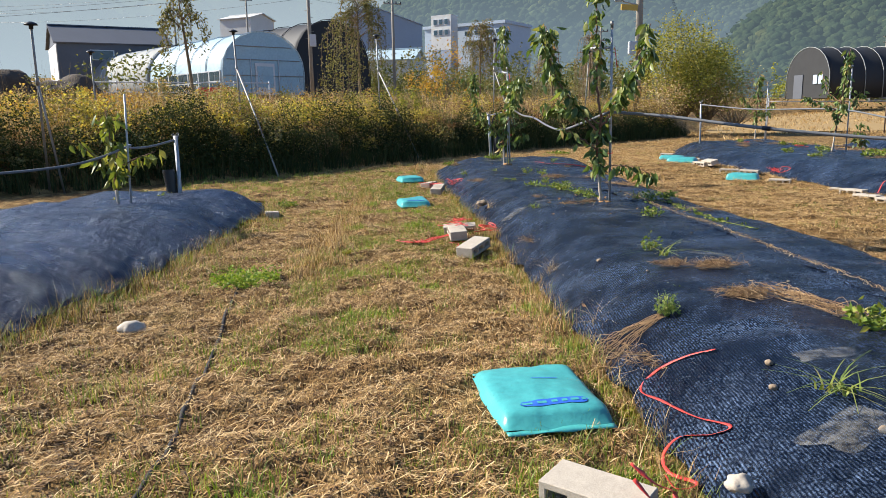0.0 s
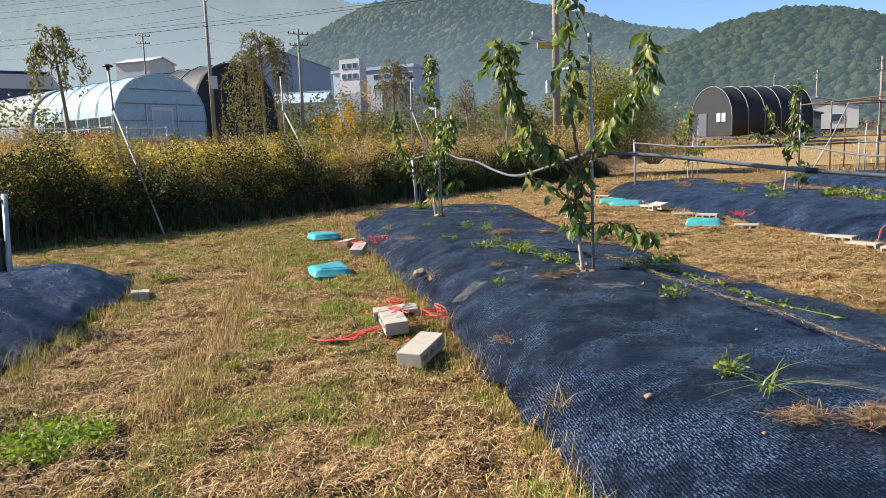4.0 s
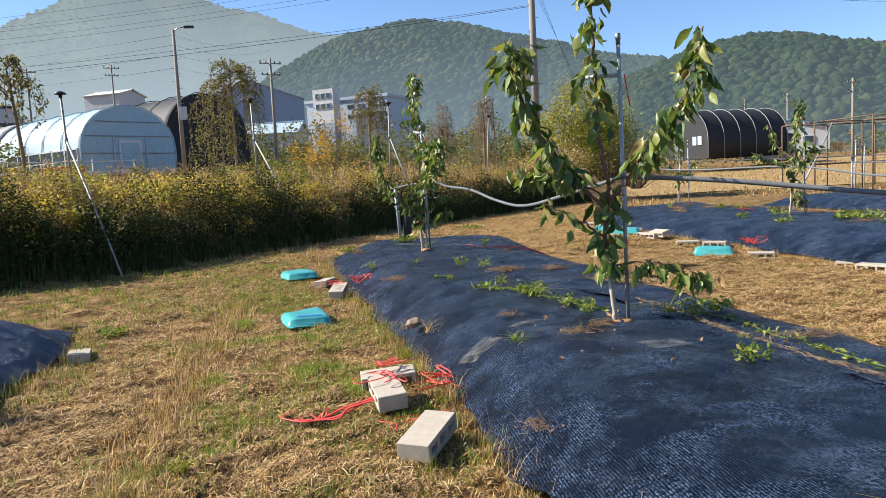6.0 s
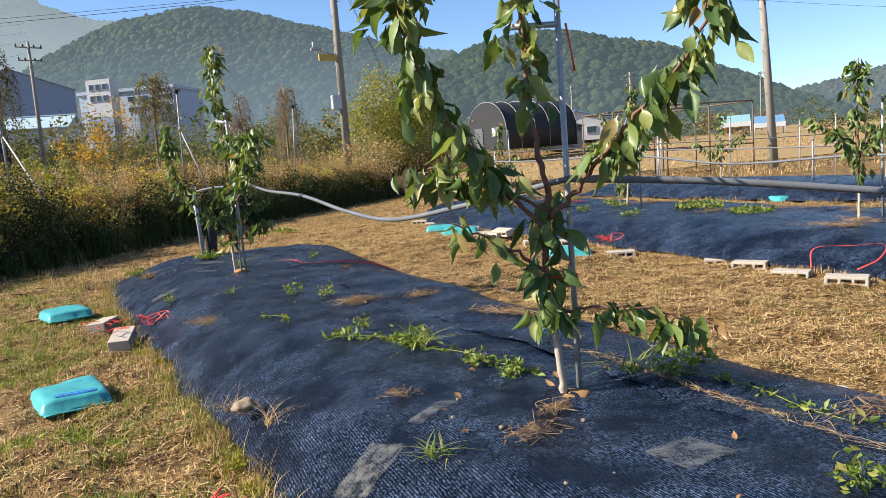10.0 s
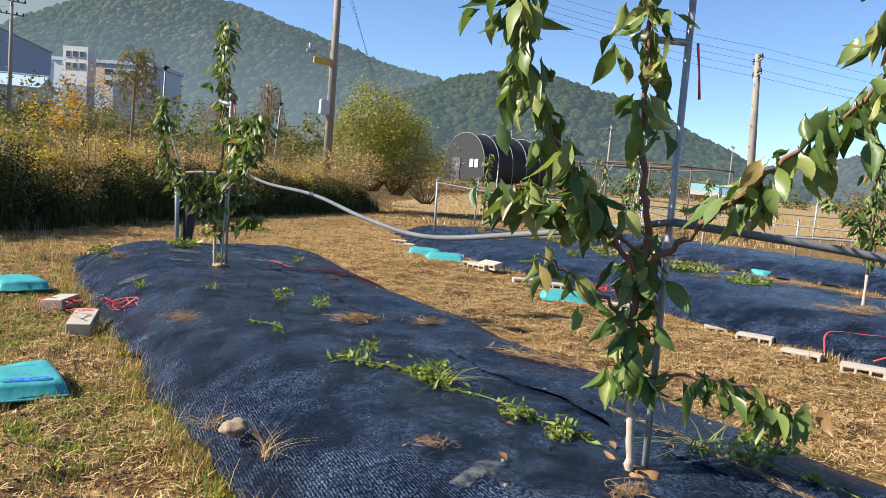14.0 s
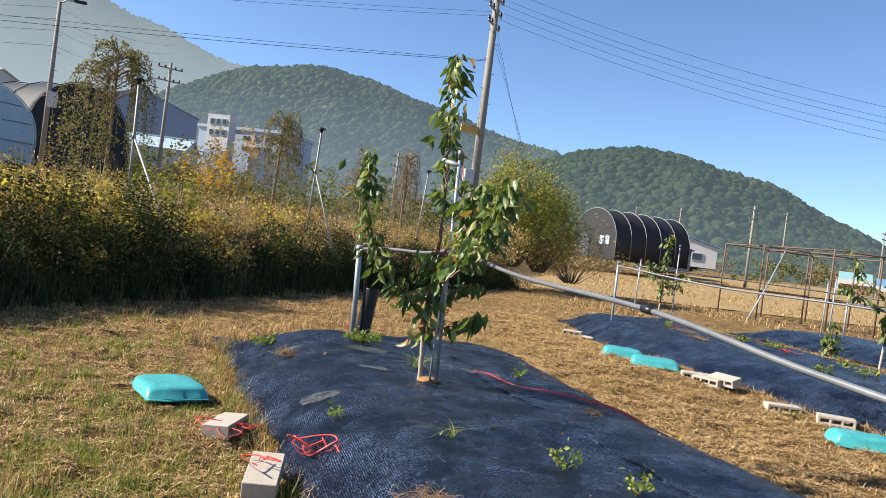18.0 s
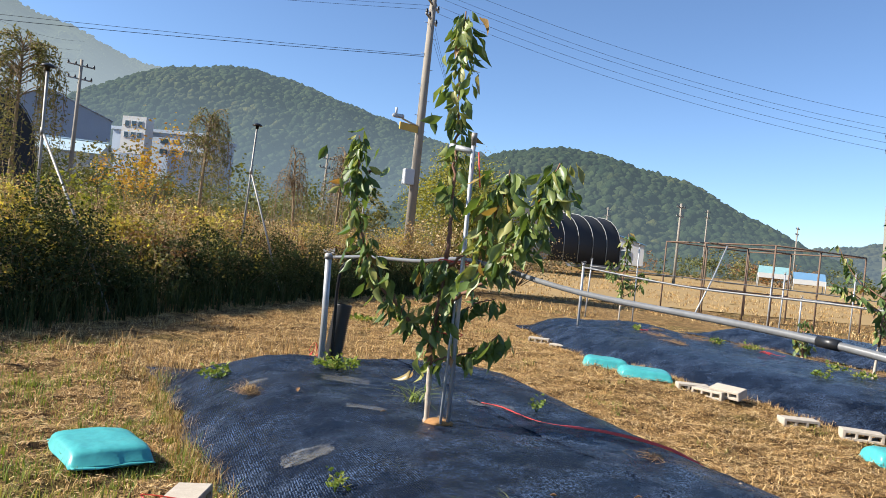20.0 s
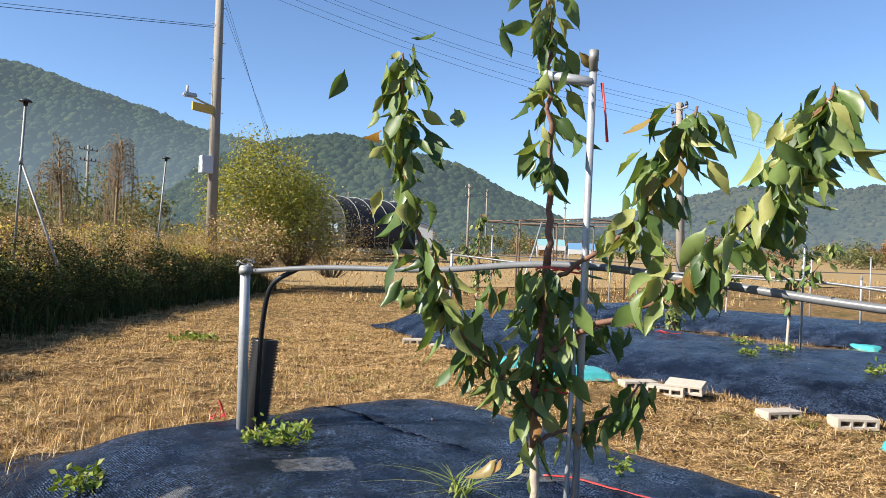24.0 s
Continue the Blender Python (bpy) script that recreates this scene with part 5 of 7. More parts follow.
for k, (dz, off) in enumerate(((11.1, -0.8), (11.1, 0.8), (10.5, 0.7), (9.9, -0.6), (10.5, -0.7))):
    o = np.array([math.cos(0.9), math.sin(0.9), 0]) * off
    wire(np.array(POLE_A) + o + (0, 0, dz), np.array(POLE_B_HEAD) + o + (0, 0, dz - 2.7), 0.5, 0.006, "thin dark overhead wire between the poles")
    wire(np.array(POLE_A) + o + (0, 0, dz), np.array([-48.0, 50, 9.6]) + o * 1.2 + (0, 0, dz - 10.5), 1.2, 0.006, "thin dark overhead wire running off over the bank")
    if k < 4:
        wire(np.array(POLE_B_HEAD) + o + (0, 0, dz - 2.7), np.array([66.0, 26, 8.0]) + o + (0, 0, dz - 10.5), 0.6, 0.006, "thin dark overhead wire over the far beds")
wire(np.array(POLE_A) + (0, 0, 8.2), (-48.0, 54, 8.2), 0.8, 0.010, "thin dark overhead cable")
wire(np.array(POLE_A) + (0, 0, 8.25), (-48.0, 54, 8.5), 0.7, 0.008, "thin dark overhead cable")
for dx in (0.2, 0.5, 0.8):
    wire(np.array(POLE_A) + (0.2, 0, 9.6 - dx), (13.0 + dx, 37, 1.0), 0.0, 0.006, "thin guy wire down to the ground")
for z in (9.0, 9.6, 10.2, 8.2):
    wire((-8.8, 52.2, z + 1.0), (-70, 88, z + 6), 1.5, 0.009, "thin dark overhead wire")
    wire((-8.8, 52.2, z + 1.0), (-3.9, 66, z + 3), 0.5, 0.006, "thin dark overhead wire")

VALLEY = varied("valley_foliage", [(0.0, (0.08, 0.10, 0.04)), (0.5, (0.14, 0.16, 0.06)), (1.0, (0.22, 0.22, 0.09))], 0.6, 0.3)
BUSH_Y = varied("yellow_foliage", [(0.0, (0.13, 0.14, 0.025)), (0.5, (0.32, 0.31, 0.06)), (1.0, (0.52, 0.46, 0.10))], 0.6, 0.35)
# ---- growth on the bank and behind it ----
rng = np.random.default_rng(70)
seg_len = [math.hypot(b[0] - a[0], b[1] - a[1]) for a, b in zip(BANK, BANK[1:])]


def bank_points(n, s0, s1, i0=2, i1=9):
    """Random points s0 to s1 metres behind the bank's foot."""
    w = np.array(seg_len[i0:i1])
    k = rng.choice(np.arange(i0, i1), n, p=w / w.sum())
    A = np.array(BANK)[k]
    B = np.array(BANK)[k + 1]
    t = rng.uniform(0, 1, n)[:, None]
    d = (B - A) / np.linalg.norm(B - A, axis=1)[:, None]
    nrm = np.stack([-d[:, 1], d[:, 0]], 1)
    return A + (B - A) * t + nrm * rng.uniform(s0, s1, n)[:, None]


def tufts(P, h, rng, blades, mat, name, label, width=0.006, lean=0.5, cat="grass"):
    n = len(P)
    Q = np.repeat(P, blades, 0) + np.concatenate([rng.normal(0, 0.05, (n * blades, 2)), np.zeros((n * blades, 1))], 1)
    hh = np.repeat(h, blades) * rng.uniform(0.5, 1.15, n * blades)
    V, F = strips(Q, rng.uniform(0, 6.28, n * blades), hh, np.full(n * blades, width), rng.uniform(0.1, lean, n * blades), rng, 3, True)
    return tagged(part(name, fast_mesh(name, V, F, mat, False), mat), label, cat, kind="stuff")


def with_land(P, dz=0.0):
    return np.concatenate([P, (land(P[:, 0], P[:, 1]) + dz)[:, None]], 1)


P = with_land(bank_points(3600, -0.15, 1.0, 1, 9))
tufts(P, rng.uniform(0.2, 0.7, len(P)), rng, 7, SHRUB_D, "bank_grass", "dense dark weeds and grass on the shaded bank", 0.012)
P = with_land(bank_points(2300, 1.6, 9.0))
tufts(P, rng.uniform(0.25, 0.75, len(P)), rng, 7, STRAW, "bank_reeds", "tall dry reeds and grass along the bank's top", 0.009)
P = with_land(bank_points(3000, 9, 40))
tufts(P, rng.uniform(0.4, 1.0, len(P)), rng, 6, STRAW, "rough_grass", "rough dry grass behind the bank", 0.02)


def bush(at, r, h, n, mat, size, label, seed, cat="bush", name="bush", stems=6, droop=0.2):
    """A bush of stems and clustered leaves with gaps and an uneven outline."""
    g = np.random.default_rng(seed)
    root = thing(name, pose(*at), label, cat, "bushes along the bank")
    cl = max(8, n // 34)
    a, rr = g.uniform(0, 6.28, cl), r * np.sqrt(g.uniform(0.02, 1, cl))
    C = np.stack([rr * np.cos(a), rr * np.sin(a), h * (0.25 + 0.75 * g.uniform(0, 1, cl)) * (1 - 0.45 * (rr / r) ** 2)], 1)
    st = []
    for c in C[:max(stems, cl // 3)]:
        st.append(tube_arrays([(c[0] * 0.15, c[1] * 0.15, -0.1), (c[0] * 0.6, c[1] * 0.6, c[2] * 0.55), tuple(c)], [0.012 * h / 2 + 0.004, 0.007, 0.003], 5))
    v, f = join(st)
    part("branchwork", fast_mesh("branchwork", v, f, TWIG, True), TWIG, root)
    L = C[g.integers(0, cl, n)] + g.normal(0, 1, (n, 3)) * np.array([r * 0.14, r * 0.14, h * 0.075])
    L[:, 2] = np.maximum(L[:, 2], 0.02)
    v, f = leaf_cards(L, size, g, droop)
    part("crown", fast_mesh("crown", v, f, mat, False), mat, root)
    return root


def brush(n, s0, s1, low, high, size, mat, name, label, i0=2, i1=9, clump=1.1):
    """Loose growth along the bank as one mass: clustered leaves between two heights over the land."""
    P = bank_points(n * 2, s0, s1, i0, i1)
    keep = vnoise(P[:, 0], P[:, 1], clump, len(name)) + 0.5 * vnoise(P[:, 0], P[:, 1], clump * 3, 4) + rng.normal(0, 0.3, len(P)) > 0.0
    P = P[keep][:n]
    top = high * (0.6 + 0.4 * vnoise(P[:, 0], P[:, 1], 0.7, 9) + 0.2 * vnoise(P[:, 0], P[:, 1], 2.3, 3))
    z = land(P[:, 0], P[:, 1]) + low + (np.maximum(top, low + 0.05) - low) * rng.uniform(0, 1, len(P))
    v, f = leaf_cards(np.concatenate([P, z[:, None]], 1), size, rng, 0.1, 0.6)
    return tagged(part(name, fast_mesh(name, v, f, mat, False), mat), label, "undergrowth", kind="stuff")


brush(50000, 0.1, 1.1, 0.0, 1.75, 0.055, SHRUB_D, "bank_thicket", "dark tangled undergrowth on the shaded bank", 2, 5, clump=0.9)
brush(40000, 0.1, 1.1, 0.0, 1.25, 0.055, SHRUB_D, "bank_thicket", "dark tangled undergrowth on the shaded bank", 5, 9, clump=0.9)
brush(48000, 0.25, 4.5, 0.15, 1.15, 0.05, TAN, "bank_seedheads", "dry tan seedheads and stalks along the bank's top", clump=0.8)
brush(20000, 0.35, 2.6, 0.3, 1.35, 0.08, SHRUB_Y, "bank_brush", "yellow and rust leaves along the bank's top", 2, 5, clump=0.45)
brush(5000, 0.35, 2.6, 0.3, 1.3, 0.085, SHRUB_Y, "bank_brush", "scattered yellow leaves along the bank's top", 5, 9, clump=0.45)
P = with_land(bank_points(1500, 0.3, 5.0))
tufts(P, rng.uniform(0.9, 1.75, len(P)), rng, 3, STALK, "bank_stalks", "tall thin bare stalks rising from the bank", 0.006, 0.35)
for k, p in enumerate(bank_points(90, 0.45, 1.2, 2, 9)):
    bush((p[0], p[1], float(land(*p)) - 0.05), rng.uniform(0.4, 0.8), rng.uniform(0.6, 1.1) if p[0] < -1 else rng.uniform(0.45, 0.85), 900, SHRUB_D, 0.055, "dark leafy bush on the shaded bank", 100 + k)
for k, p in enumerate(bank_points(115, 0.6, 3.2, 2, 9)):
    look_of = (((SHRUB_Y, 0.085, "yellowing bush along the bank's top"), (BUSH_G, 0.085, "bright yellow-green bush along the bank's top"), (WEEP, 0.07, "dull olive bush along the bank's top"), (TAN, 0.055, "dry tan brush along the bank's top")) if p[0] < -1 else
               ((TAN, 0.055, "dry tan brush along the bank's top"), (RUSTY, 0.07, "rust-brown bush along the bank's top"), (TAN, 0.05, "dry tan brush along the bank's top"), (WEEP, 0.07, "dull olive bush along the bank's top"), (SHRUB_Y, 0.08, "yellowing bush along the bank's top")))
    kind = look_of[k % len(look_of)]
    bush((p[0], p[1], float(land(*p)) - 0.05), rng.uniform(0.35, 0.85), rng.uniform(0.45, 1.35), 560, kind[0], kind[1], kind[2], 200 + k)
for k, p in enumerate(bank_points(80, 3.4, 18, 3, 9)):
    bush((p[0], p[1], float(land(*p)) - 0.05), rng.uniform(0.7, 1.6), rng.uniform(0.6, 1.5), 420, (TAN, WEEP, BUSH_G, TAN, RED_LEAF)[k % 5], 0.09, ("dry tan scrub behind the bank", "olive scrub behind the bank", "yellow-green scrub behind the bank", "dry tan scrub behind the bank", "rust-coloured scrub behind the bank")[k % 5], 300 + k)


def drooping_tree(at, h, r, n, mat, label, seed, strands=26, lean=0.0, fall=(0.12, 0.42), size=0.15, crown_from=0.72):
    """A slender tree whose twigs arch over and hang."""
    g = np.random.default_rng(seed)
    root = thing("weeping_tree", pose(*at), label, "tree", "trees behind the bank")
    tube("trunk", smooth_path([(0, 0, -0.2), (lean * 0.3, 0, h * 0.35), (lean * 0.8, 0.05, h * 0.75), (lean, 0, h * 0.95)], 5), np.linspace(0.075, 0.03, 16), TWIG, root, "", 7)
    tw, L = [], []
    for k in range(strands):
        a = g.uniform(0, 6.28)
        rr = r * g.uniform(0.35, 1.0)
        z0 = h * g.uniform(crown_from, 0.97)
        drop = min(h * g.uniform(*fall), z0 - 0.3)
        rr *= 1.15 - 0.6 * (z0 / h - crown_from) / (1 - crown_from)
        pts = smooth_path([(lean, 0, z0), (lean + rr * 0.55 * math.cos(a), rr * 0.55 * math.sin(a), z0 + h * 0.07), (lean + rr * math.cos(a), rr * math.sin(a), z0 - 0.02 * h), (lean + rr * 1.05 * math.cos(a), rr * 1.05 * math.sin(a), z0 - drop)], 6)
        tw.append(tube_arrays(pts, np.linspace(0.02, 0.005, len(pts)), 4))
        m = n // strands * 2
        q = g.uniform(0.3, 1, m) * (len(pts) - 1)
        i = np.minimum(q.astype(int), len(pts) - 2)
        L.append(pts[i] + (pts[i + 1] - pts[i]) * (q - i)[:, None] + g.normal(0, 0.07, (m, 3)))
    v, f = join(tw)
    part("limbs_drooping", fast_mesh("branchwork", v, f, TWIG, True), TWIG, root).name = "branchwork"
    v, f = leaf_cards(np.concatenate(L), size, g, 0.8, 0.4)
    part("crown", fast_mesh("crown", v, f, mat, False), mat, root)
    return root


drooping_tree((-3.95, 37.4, 2.0), 4.9, 1.6, 2300, WEEP, "weeping tree with thin olive foliage behind the bank", 401, 46, 0.0, (0.2, 0.7), 0.12, 0.6)
bush((-4.6, 36.0, 1.9), 0.9, 3.2, 1000, WEEP, 0.11, "narrow olive shrub below the weeping tree", 411)
drooping_tree((-9.1, 28.0, 1.6), 4.1, 0.9, 520, WEEP, "thin leaning tree with drooping twigs", 402, 14, -0.3)
drooping_tree((9.0, 45.5, 1.6), 4.5, 1.15, 900, TWIG_LEAF, "bare weeping tree with hanging brown twigs", 403, 70, 0.1, (0.3, 0.7), 0.08, 0.45)
drooping_tree((6.6, 44.0, 1.5), 3.9, 0.9, 700, TWIG_LEAF, "bare weeping tree with hanging brown twigs", 404, 50, -0.2, (0.3, 0.7), 0.08, 0.5)
drooping_tree((2.2, 41.5, 1.8), 4.4, 1.35, 1500, WEEP, "upright olive tree behind the bank", 405, 60, 0.1, (0.2, 0.5), 0.11, 0.5)
bush((0.1, 36.0, 1.7), 1.0, 3.7, 900, RED_LEAF, 0.11, "slender tree turning orange", 406, "tree", "autumn_tree")
bush((-0.5, 33.0, 1.6), 0.9, 2.2, 600, RED_LEAF, 0.10, "low shrub turning orange behind the bank", 407)
bush((12.6, 39.2, 1.0), 2.2, 5.0, 12000, BUSH_Y, 0.125, "large yellow-green bush at the bank's end", 408, "bush", "large_bush", 60)
bush((13.6, 38.4, 0.9), 1.9, 3.9, 9000, BUSH_G, 0.10, "green side of the large bush at the bank's end", 412, "bush", "large_bush", 50)
bush((14.8, 37.6, 0.6), 1.9, 2.7, 3800, TAN, 0.09, "brown autumn bush beside the large bush", 409, "bush", "large_bush", 24)
bush((10.8, 37.0, 0.9), 1.5, 2.2, 2600, TAN, 0.09, "brown autumn bush beside the pole", 410, "bush", "large_bush", 24)
for k in range(52):
    az = rng.uniform(-26, 30) if k < 34 else rng.uniform(-7, 11)
    dd = rng.uniform(62, 150) if k < 34 else rng.uniform(112, 165)
    x, y, _ = at_bearing(az, dd)
    bush((x, y, float(land(x, y)) - 0.2), rng.uniform(1.6, 3.4), rng.uniform(3.0, 6.0), 520, (WEEP, BUSH_G, WEEP, VALLEY)[k % 4], 0.34, "round-crowned tree up the valley", 500 + k, "tree", "valley_tree", 10)
for k in range(64):
    az = rng.uniform(33, 78)
    dd = rng.uniform(108, 170)
    x, y, _ = at_bearing(az, dd)
    bush((x, y, float(land(x, y)) - 0.2), rng.uniform(1.5, 3.6), rng.uniform(2.0, 5.0), 420, (VALLEY, RUSTY, VALLEY, WEEP)[k % 4], 0.36, "tree at the far side of the fields", 560 + k, "tree", "valley_tree", 10)

for k in range(34):
    az = rng.uniform(-9, 15)
    x, y, _ = at_bearing(az, rng.uniform(72, 112))
    bush((x, y, float(land(x, y)) - 0.2), rng.uniform(2.2, 4.0), rng.uniform(3.6, 6.6), 620, (VALLEY, WEEP, VALLEY)[k % 3], 0.30, "rounded tree in the belt before the factory", 620 + k, "tree", "valley_tree", 10)
# ---- woods on the hills: many small crowns ----
def ico():
    bm = bmesh.new()
    bmesh.ops.create_icosphere(bm, subdivisions=1, radius=1)
    v = np.array([x.co[:] for x in bm.verts])
    f = np.array([[q.index for q in x.verts] for x in bm.faces])
    bm.free()
    return v, f


ICO = ico()


def woods(surface, n, size, mat, label, seed):
    g = np.random.default_rng(seed)
    X, Y, Z = surface
    r, c = X.shape
    rr, cc = g.uniform(0.5, (r - 1) * 0.86, n), g.uniform(0, c - 1.01, n)
    i, j = rr.astype(int), cc.astype(int)
    a, b = rr - i, cc - j
    at = []
    for M in (X, Y, Z):
        at.append(M[i, j] * (1 - a) * (1 - b) + M[i + 1, j] * a * (1 - b) + M[i, j + 1] * (1 - a) * b + M[i + 1, j + 1] * a * b)
    C = np.stack(at, 1)
    v, f = ICO
    s = size * g.uniform(0.3, 1.1, n) ** 1.3 * 1.5
    V = v[None] * (1 + g.normal(0, 0.13, (n, len(v), 1))) * np.stack([s, s, s * g.uniform(0.7, 1.05, n)], 1)[:, None] + C[:, None] + np.array([0, 0, 0.3]) * s[:, None, None]
    F = (f[None] + (np.arange(n) * len(v))[:, None, None]).reshape(-1, 3)
    ob = part("woodland", fast_mesh("woodland", V.reshape(-1, 3), F, mat, True), mat)
    return tagged(ob, label, "woods", kind="stuff")


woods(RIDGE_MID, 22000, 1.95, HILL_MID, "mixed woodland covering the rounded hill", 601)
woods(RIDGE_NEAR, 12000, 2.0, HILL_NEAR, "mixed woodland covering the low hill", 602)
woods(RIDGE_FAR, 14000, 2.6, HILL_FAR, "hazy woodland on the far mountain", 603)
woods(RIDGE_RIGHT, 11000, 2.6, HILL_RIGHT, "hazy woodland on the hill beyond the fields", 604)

# ---- straw, grass and weeds on the ground ----
rng = np.random.default_rng(80)


def on_open_ground(P, margin=0.0):
    """Keeps the points that lie on no bed and before the bank."""
    x, y = P[:, 0], P[:, 1]
    keep = behind_bank(x, y) < 0.3
    for edges, end in ((bed1_edges, 18.6), (bed2_edges, 12.2), (bed3_edges, 25.5), (bed4_edges, 26.5)):
        l, r = edges(y)
        keep &= ~((x > l + 0.04 - margin) & (x < r - 0.04 + margin) & (y < end))
    return P[keep]


def scatter(x0, x1, y0, y1, per_m2):
    n = int((x1 - x0) * (y1 - y0) * per_m2)
    return on_open_ground(np.stack([rng.uniform(x0, x1, n), rng.uniform(y0, y1, n)], 1))


def lying(P, name, label, lo, hi, width, mat=STRAW, rise=0.10):
    c = vnoise(P[:, 0], P[:, 1], 2.1, 2) + 0.8 * vnoise(P[:, 0], P[:, 1], 6.5, 5) + 0.6 * vnoise(P[:, 0], P[:, 1], 17.0, 1)
    P = P[rng.uniform(0, 1, len(P)) < (0.34 + 0.66 * step(-0.3, 0.6, c)) * (1 - 0.45 * (1 - step(-1.7, -0.9, P[:, 0])) * (1 - step(5, 7.5, P[:, 1])) * (name == "straw_litter"))]
    n = len(P)
    L = lo + (hi - lo) * rng.uniform(0, 1, n) ** 2.2
    V, F = strips(with_land(P), rng.uniform(0, 6.28, n), L, width * rng.uniform(0.5, 1.3, n), rng.uniform(0.0, rise, n), rng, 2)
    # each stalk is tipped a little out of the level
    V = V.reshape(n, -1, 3)
    tip = rng.normal(0, 0.30, n)
    mid = V.mean(1, keepdims=True)
    off = (V - mid)
    V[:, :, 2] += np.abs(off[:, :, 0] * tip[:, None] + off[:, :, 1] * tip[:, None])
    return tagged(part(name, fast_mesh(name, V.reshape(-1, 3), F, mat, False), mat), label, "straw", kind="stuff")


lying(scatter(-3.1, 1.4, 1.2, 9.0, 5600), "straw_litter", "mown dry straw lying over the path", 0.012, 0.11, 0.0025, rise=0.34)
lying(scatter(-3.1, 1.4, 1.2, 9.0, 3000), "chopped_stalks", "broad brown bits of chopped stalk over the path", 0.012, 0.05, 0.0048, MULCH_BIT, 0.35)
lying(scatter(-3.1, 0.8, 9.0, 20.0, 2000), "straw_litter", "mown dry straw lying over the path", 0.02, 0.12, 0.0033, rise=0.32)
lying(scatter(-3.1, 0.8, 9.0, 20.0, 700), "chopped_stalks", "broad brown bits of chopped stalk over the path", 0.02, 0.06, 0.007, MULCH_BIT, 0.2)
lying(scatter(3.2, 7.2, 4.0, 14.0, 4200), "straw_litter", "mown dry straw between the beds", 0.02, 0.11, 0.0032, rise=0.25)
lying(scatter(3.2, 7.2, 4.0, 20.0, 380), "chopped_stalks", "broad brown bits of chopped stalk between the beds", 0.02, 0.07, 0.008, MULCH_BIT, 0.2)
lying(scatter(3.2, 8.2, 14.0, 26.0, 2300), "straw_litter", "mown dry straw between the beds", 0.03, 0.16, 0.0036, rise=0.25)
lying(scatter(-7, 12, 18.0, 34.0, 420), "straw_litter", "dry straw on the field's end", 0.05, 0.2, 0.004, rise=0.2)
lying(scatter(10.8, 15, 4.0, 30.0, 130), "straw_litter", "dry straw beyond the next bed", 0.06, 0.22, 0.004)


def patchy(P, f, seed, level):
    return P[vnoise(P[:, 0], P[:, 1], f, seed) + 0.6 * vnoise(P[:, 0], P[:, 1], f * 3.1, seed + 1) > level]


def standing(P, lo, hi, blades, mat, name, label, width, lean=0.7):
    return tufts(with_land(P), rng.uniform(lo, hi, len(P)), rng, blades, mat, name, label, width, lean)


standing(patchy(scatter(-1.5, 1.1, 1.2, 16.5, 300), 1.5, 3, 0.30), 0.015, 0.06, 12, GRASS, "short_grass", "patches of short green grass on the path", 0.0026)
standing(patchy(scatter(-1.3, 1.1, 1.2, 12.0, 260), 2.6, 14, 0.62), 0.03, 0.10, 12, GRASS_B, "grass_tufts", "bright green grass tufts standing in the straw", 0.003, 0.9)
standing(patchy(scatter(-3.0, 1.1, 1.2, 18.0, 60), 1.8, 6, 0.25), 0.03, 0.10, 12, GRASS, "short_grass", "scattered green grass among the straw", 0.0028)
standing(patchy(scatter(-3.0, 1.1, 1.2, 18.0, 40), 1.1, 9, -0.3), 0.03, 0.09, 6, STRAW, "dry_tufts", "short dry grass tufts on the path", 0.002)
standing(patchy(scatter(3.2, 7.3, 4.0, 26.0, 110), 1.0, 2, -0.35), 0.015, 0.06, 8, STRAW, "dry_tufts", "short dry grass tufts between the beds", 0.0016)
standing(patchy(scatter(3.2, 7.3, 4.0, 24.0, 16), 1.6, 5, 0.3), 0.03, 0.09, 10, GRASS, "short_grass", "scattered green grass between the beds", 0.003)
standing(patchy(scatter(-6, 12, 18.6, 34.0, 40), 0.8, 4, -0.2), 0.03, 0.12, 9, STRAW, "dry_tufts", "dry grass at the field's end", 0.003)
standing(scatter(11.2, 14.4, 4, 28.0, 30), 0.03, 0.14, 9, STRAW, "dry_tufts", "dry grass beyond the next bed", 0.003)


def along_edge(edge, side, y0, y1, n, spread):
    y = rng.uniform(y0, y1, n)
    x = edge(y)[0 if side < 0 else 1] + side * (np.abs(rng.normal(0, spread, n)) - 0.03)
    return np.stack([x, y], 1)


standing(along_edge(bed1_edges, -1, 1.5, 18.5, 620, 0.08), 0.05, 0.20, 8, STRAW, "edge_grass", "tall dry grass bent over the weed mat's edge", 0.0025, 1.0)
standing(along_edge(bed1_edges, -1, 1.5, 18.5, 260, 0.10), 0.05, 0.16, 8, GRASS, "edge_grass", "green grass along the weed mat's edge", 0.003, 0.9)
standing(along_edge(bed1_edges, 1, 4, 18.5, 500, 0.12), 0.03, 0.11, 9, STRAW, "edge_grass", "dry grass along the weed mat's edge", 0.002, 1.0)
standing(along_edge(bed2_edges, 1, 2, 12.3, 380, 0.16), 0.04, 0.17, 9, STRAW, "edge_grass", "dry grass along the wrinkled weed mat", 0.0025, 1.0)
standing(along_edge(bed2_edges, 1, 2, 12.3, 180, 0.16), 0.05, 0.18, 9, GRASS, "edge_grass", "green grass along the wrinkled weed mat", 0.003, 0.9)
standing(along_edge(bed3_edges, -1, 6, 25, 700, 0.14), 0.03, 0.11, 9, STRAW, "edge_grass", "dry grass along the block edging", 0.003, 1.0)
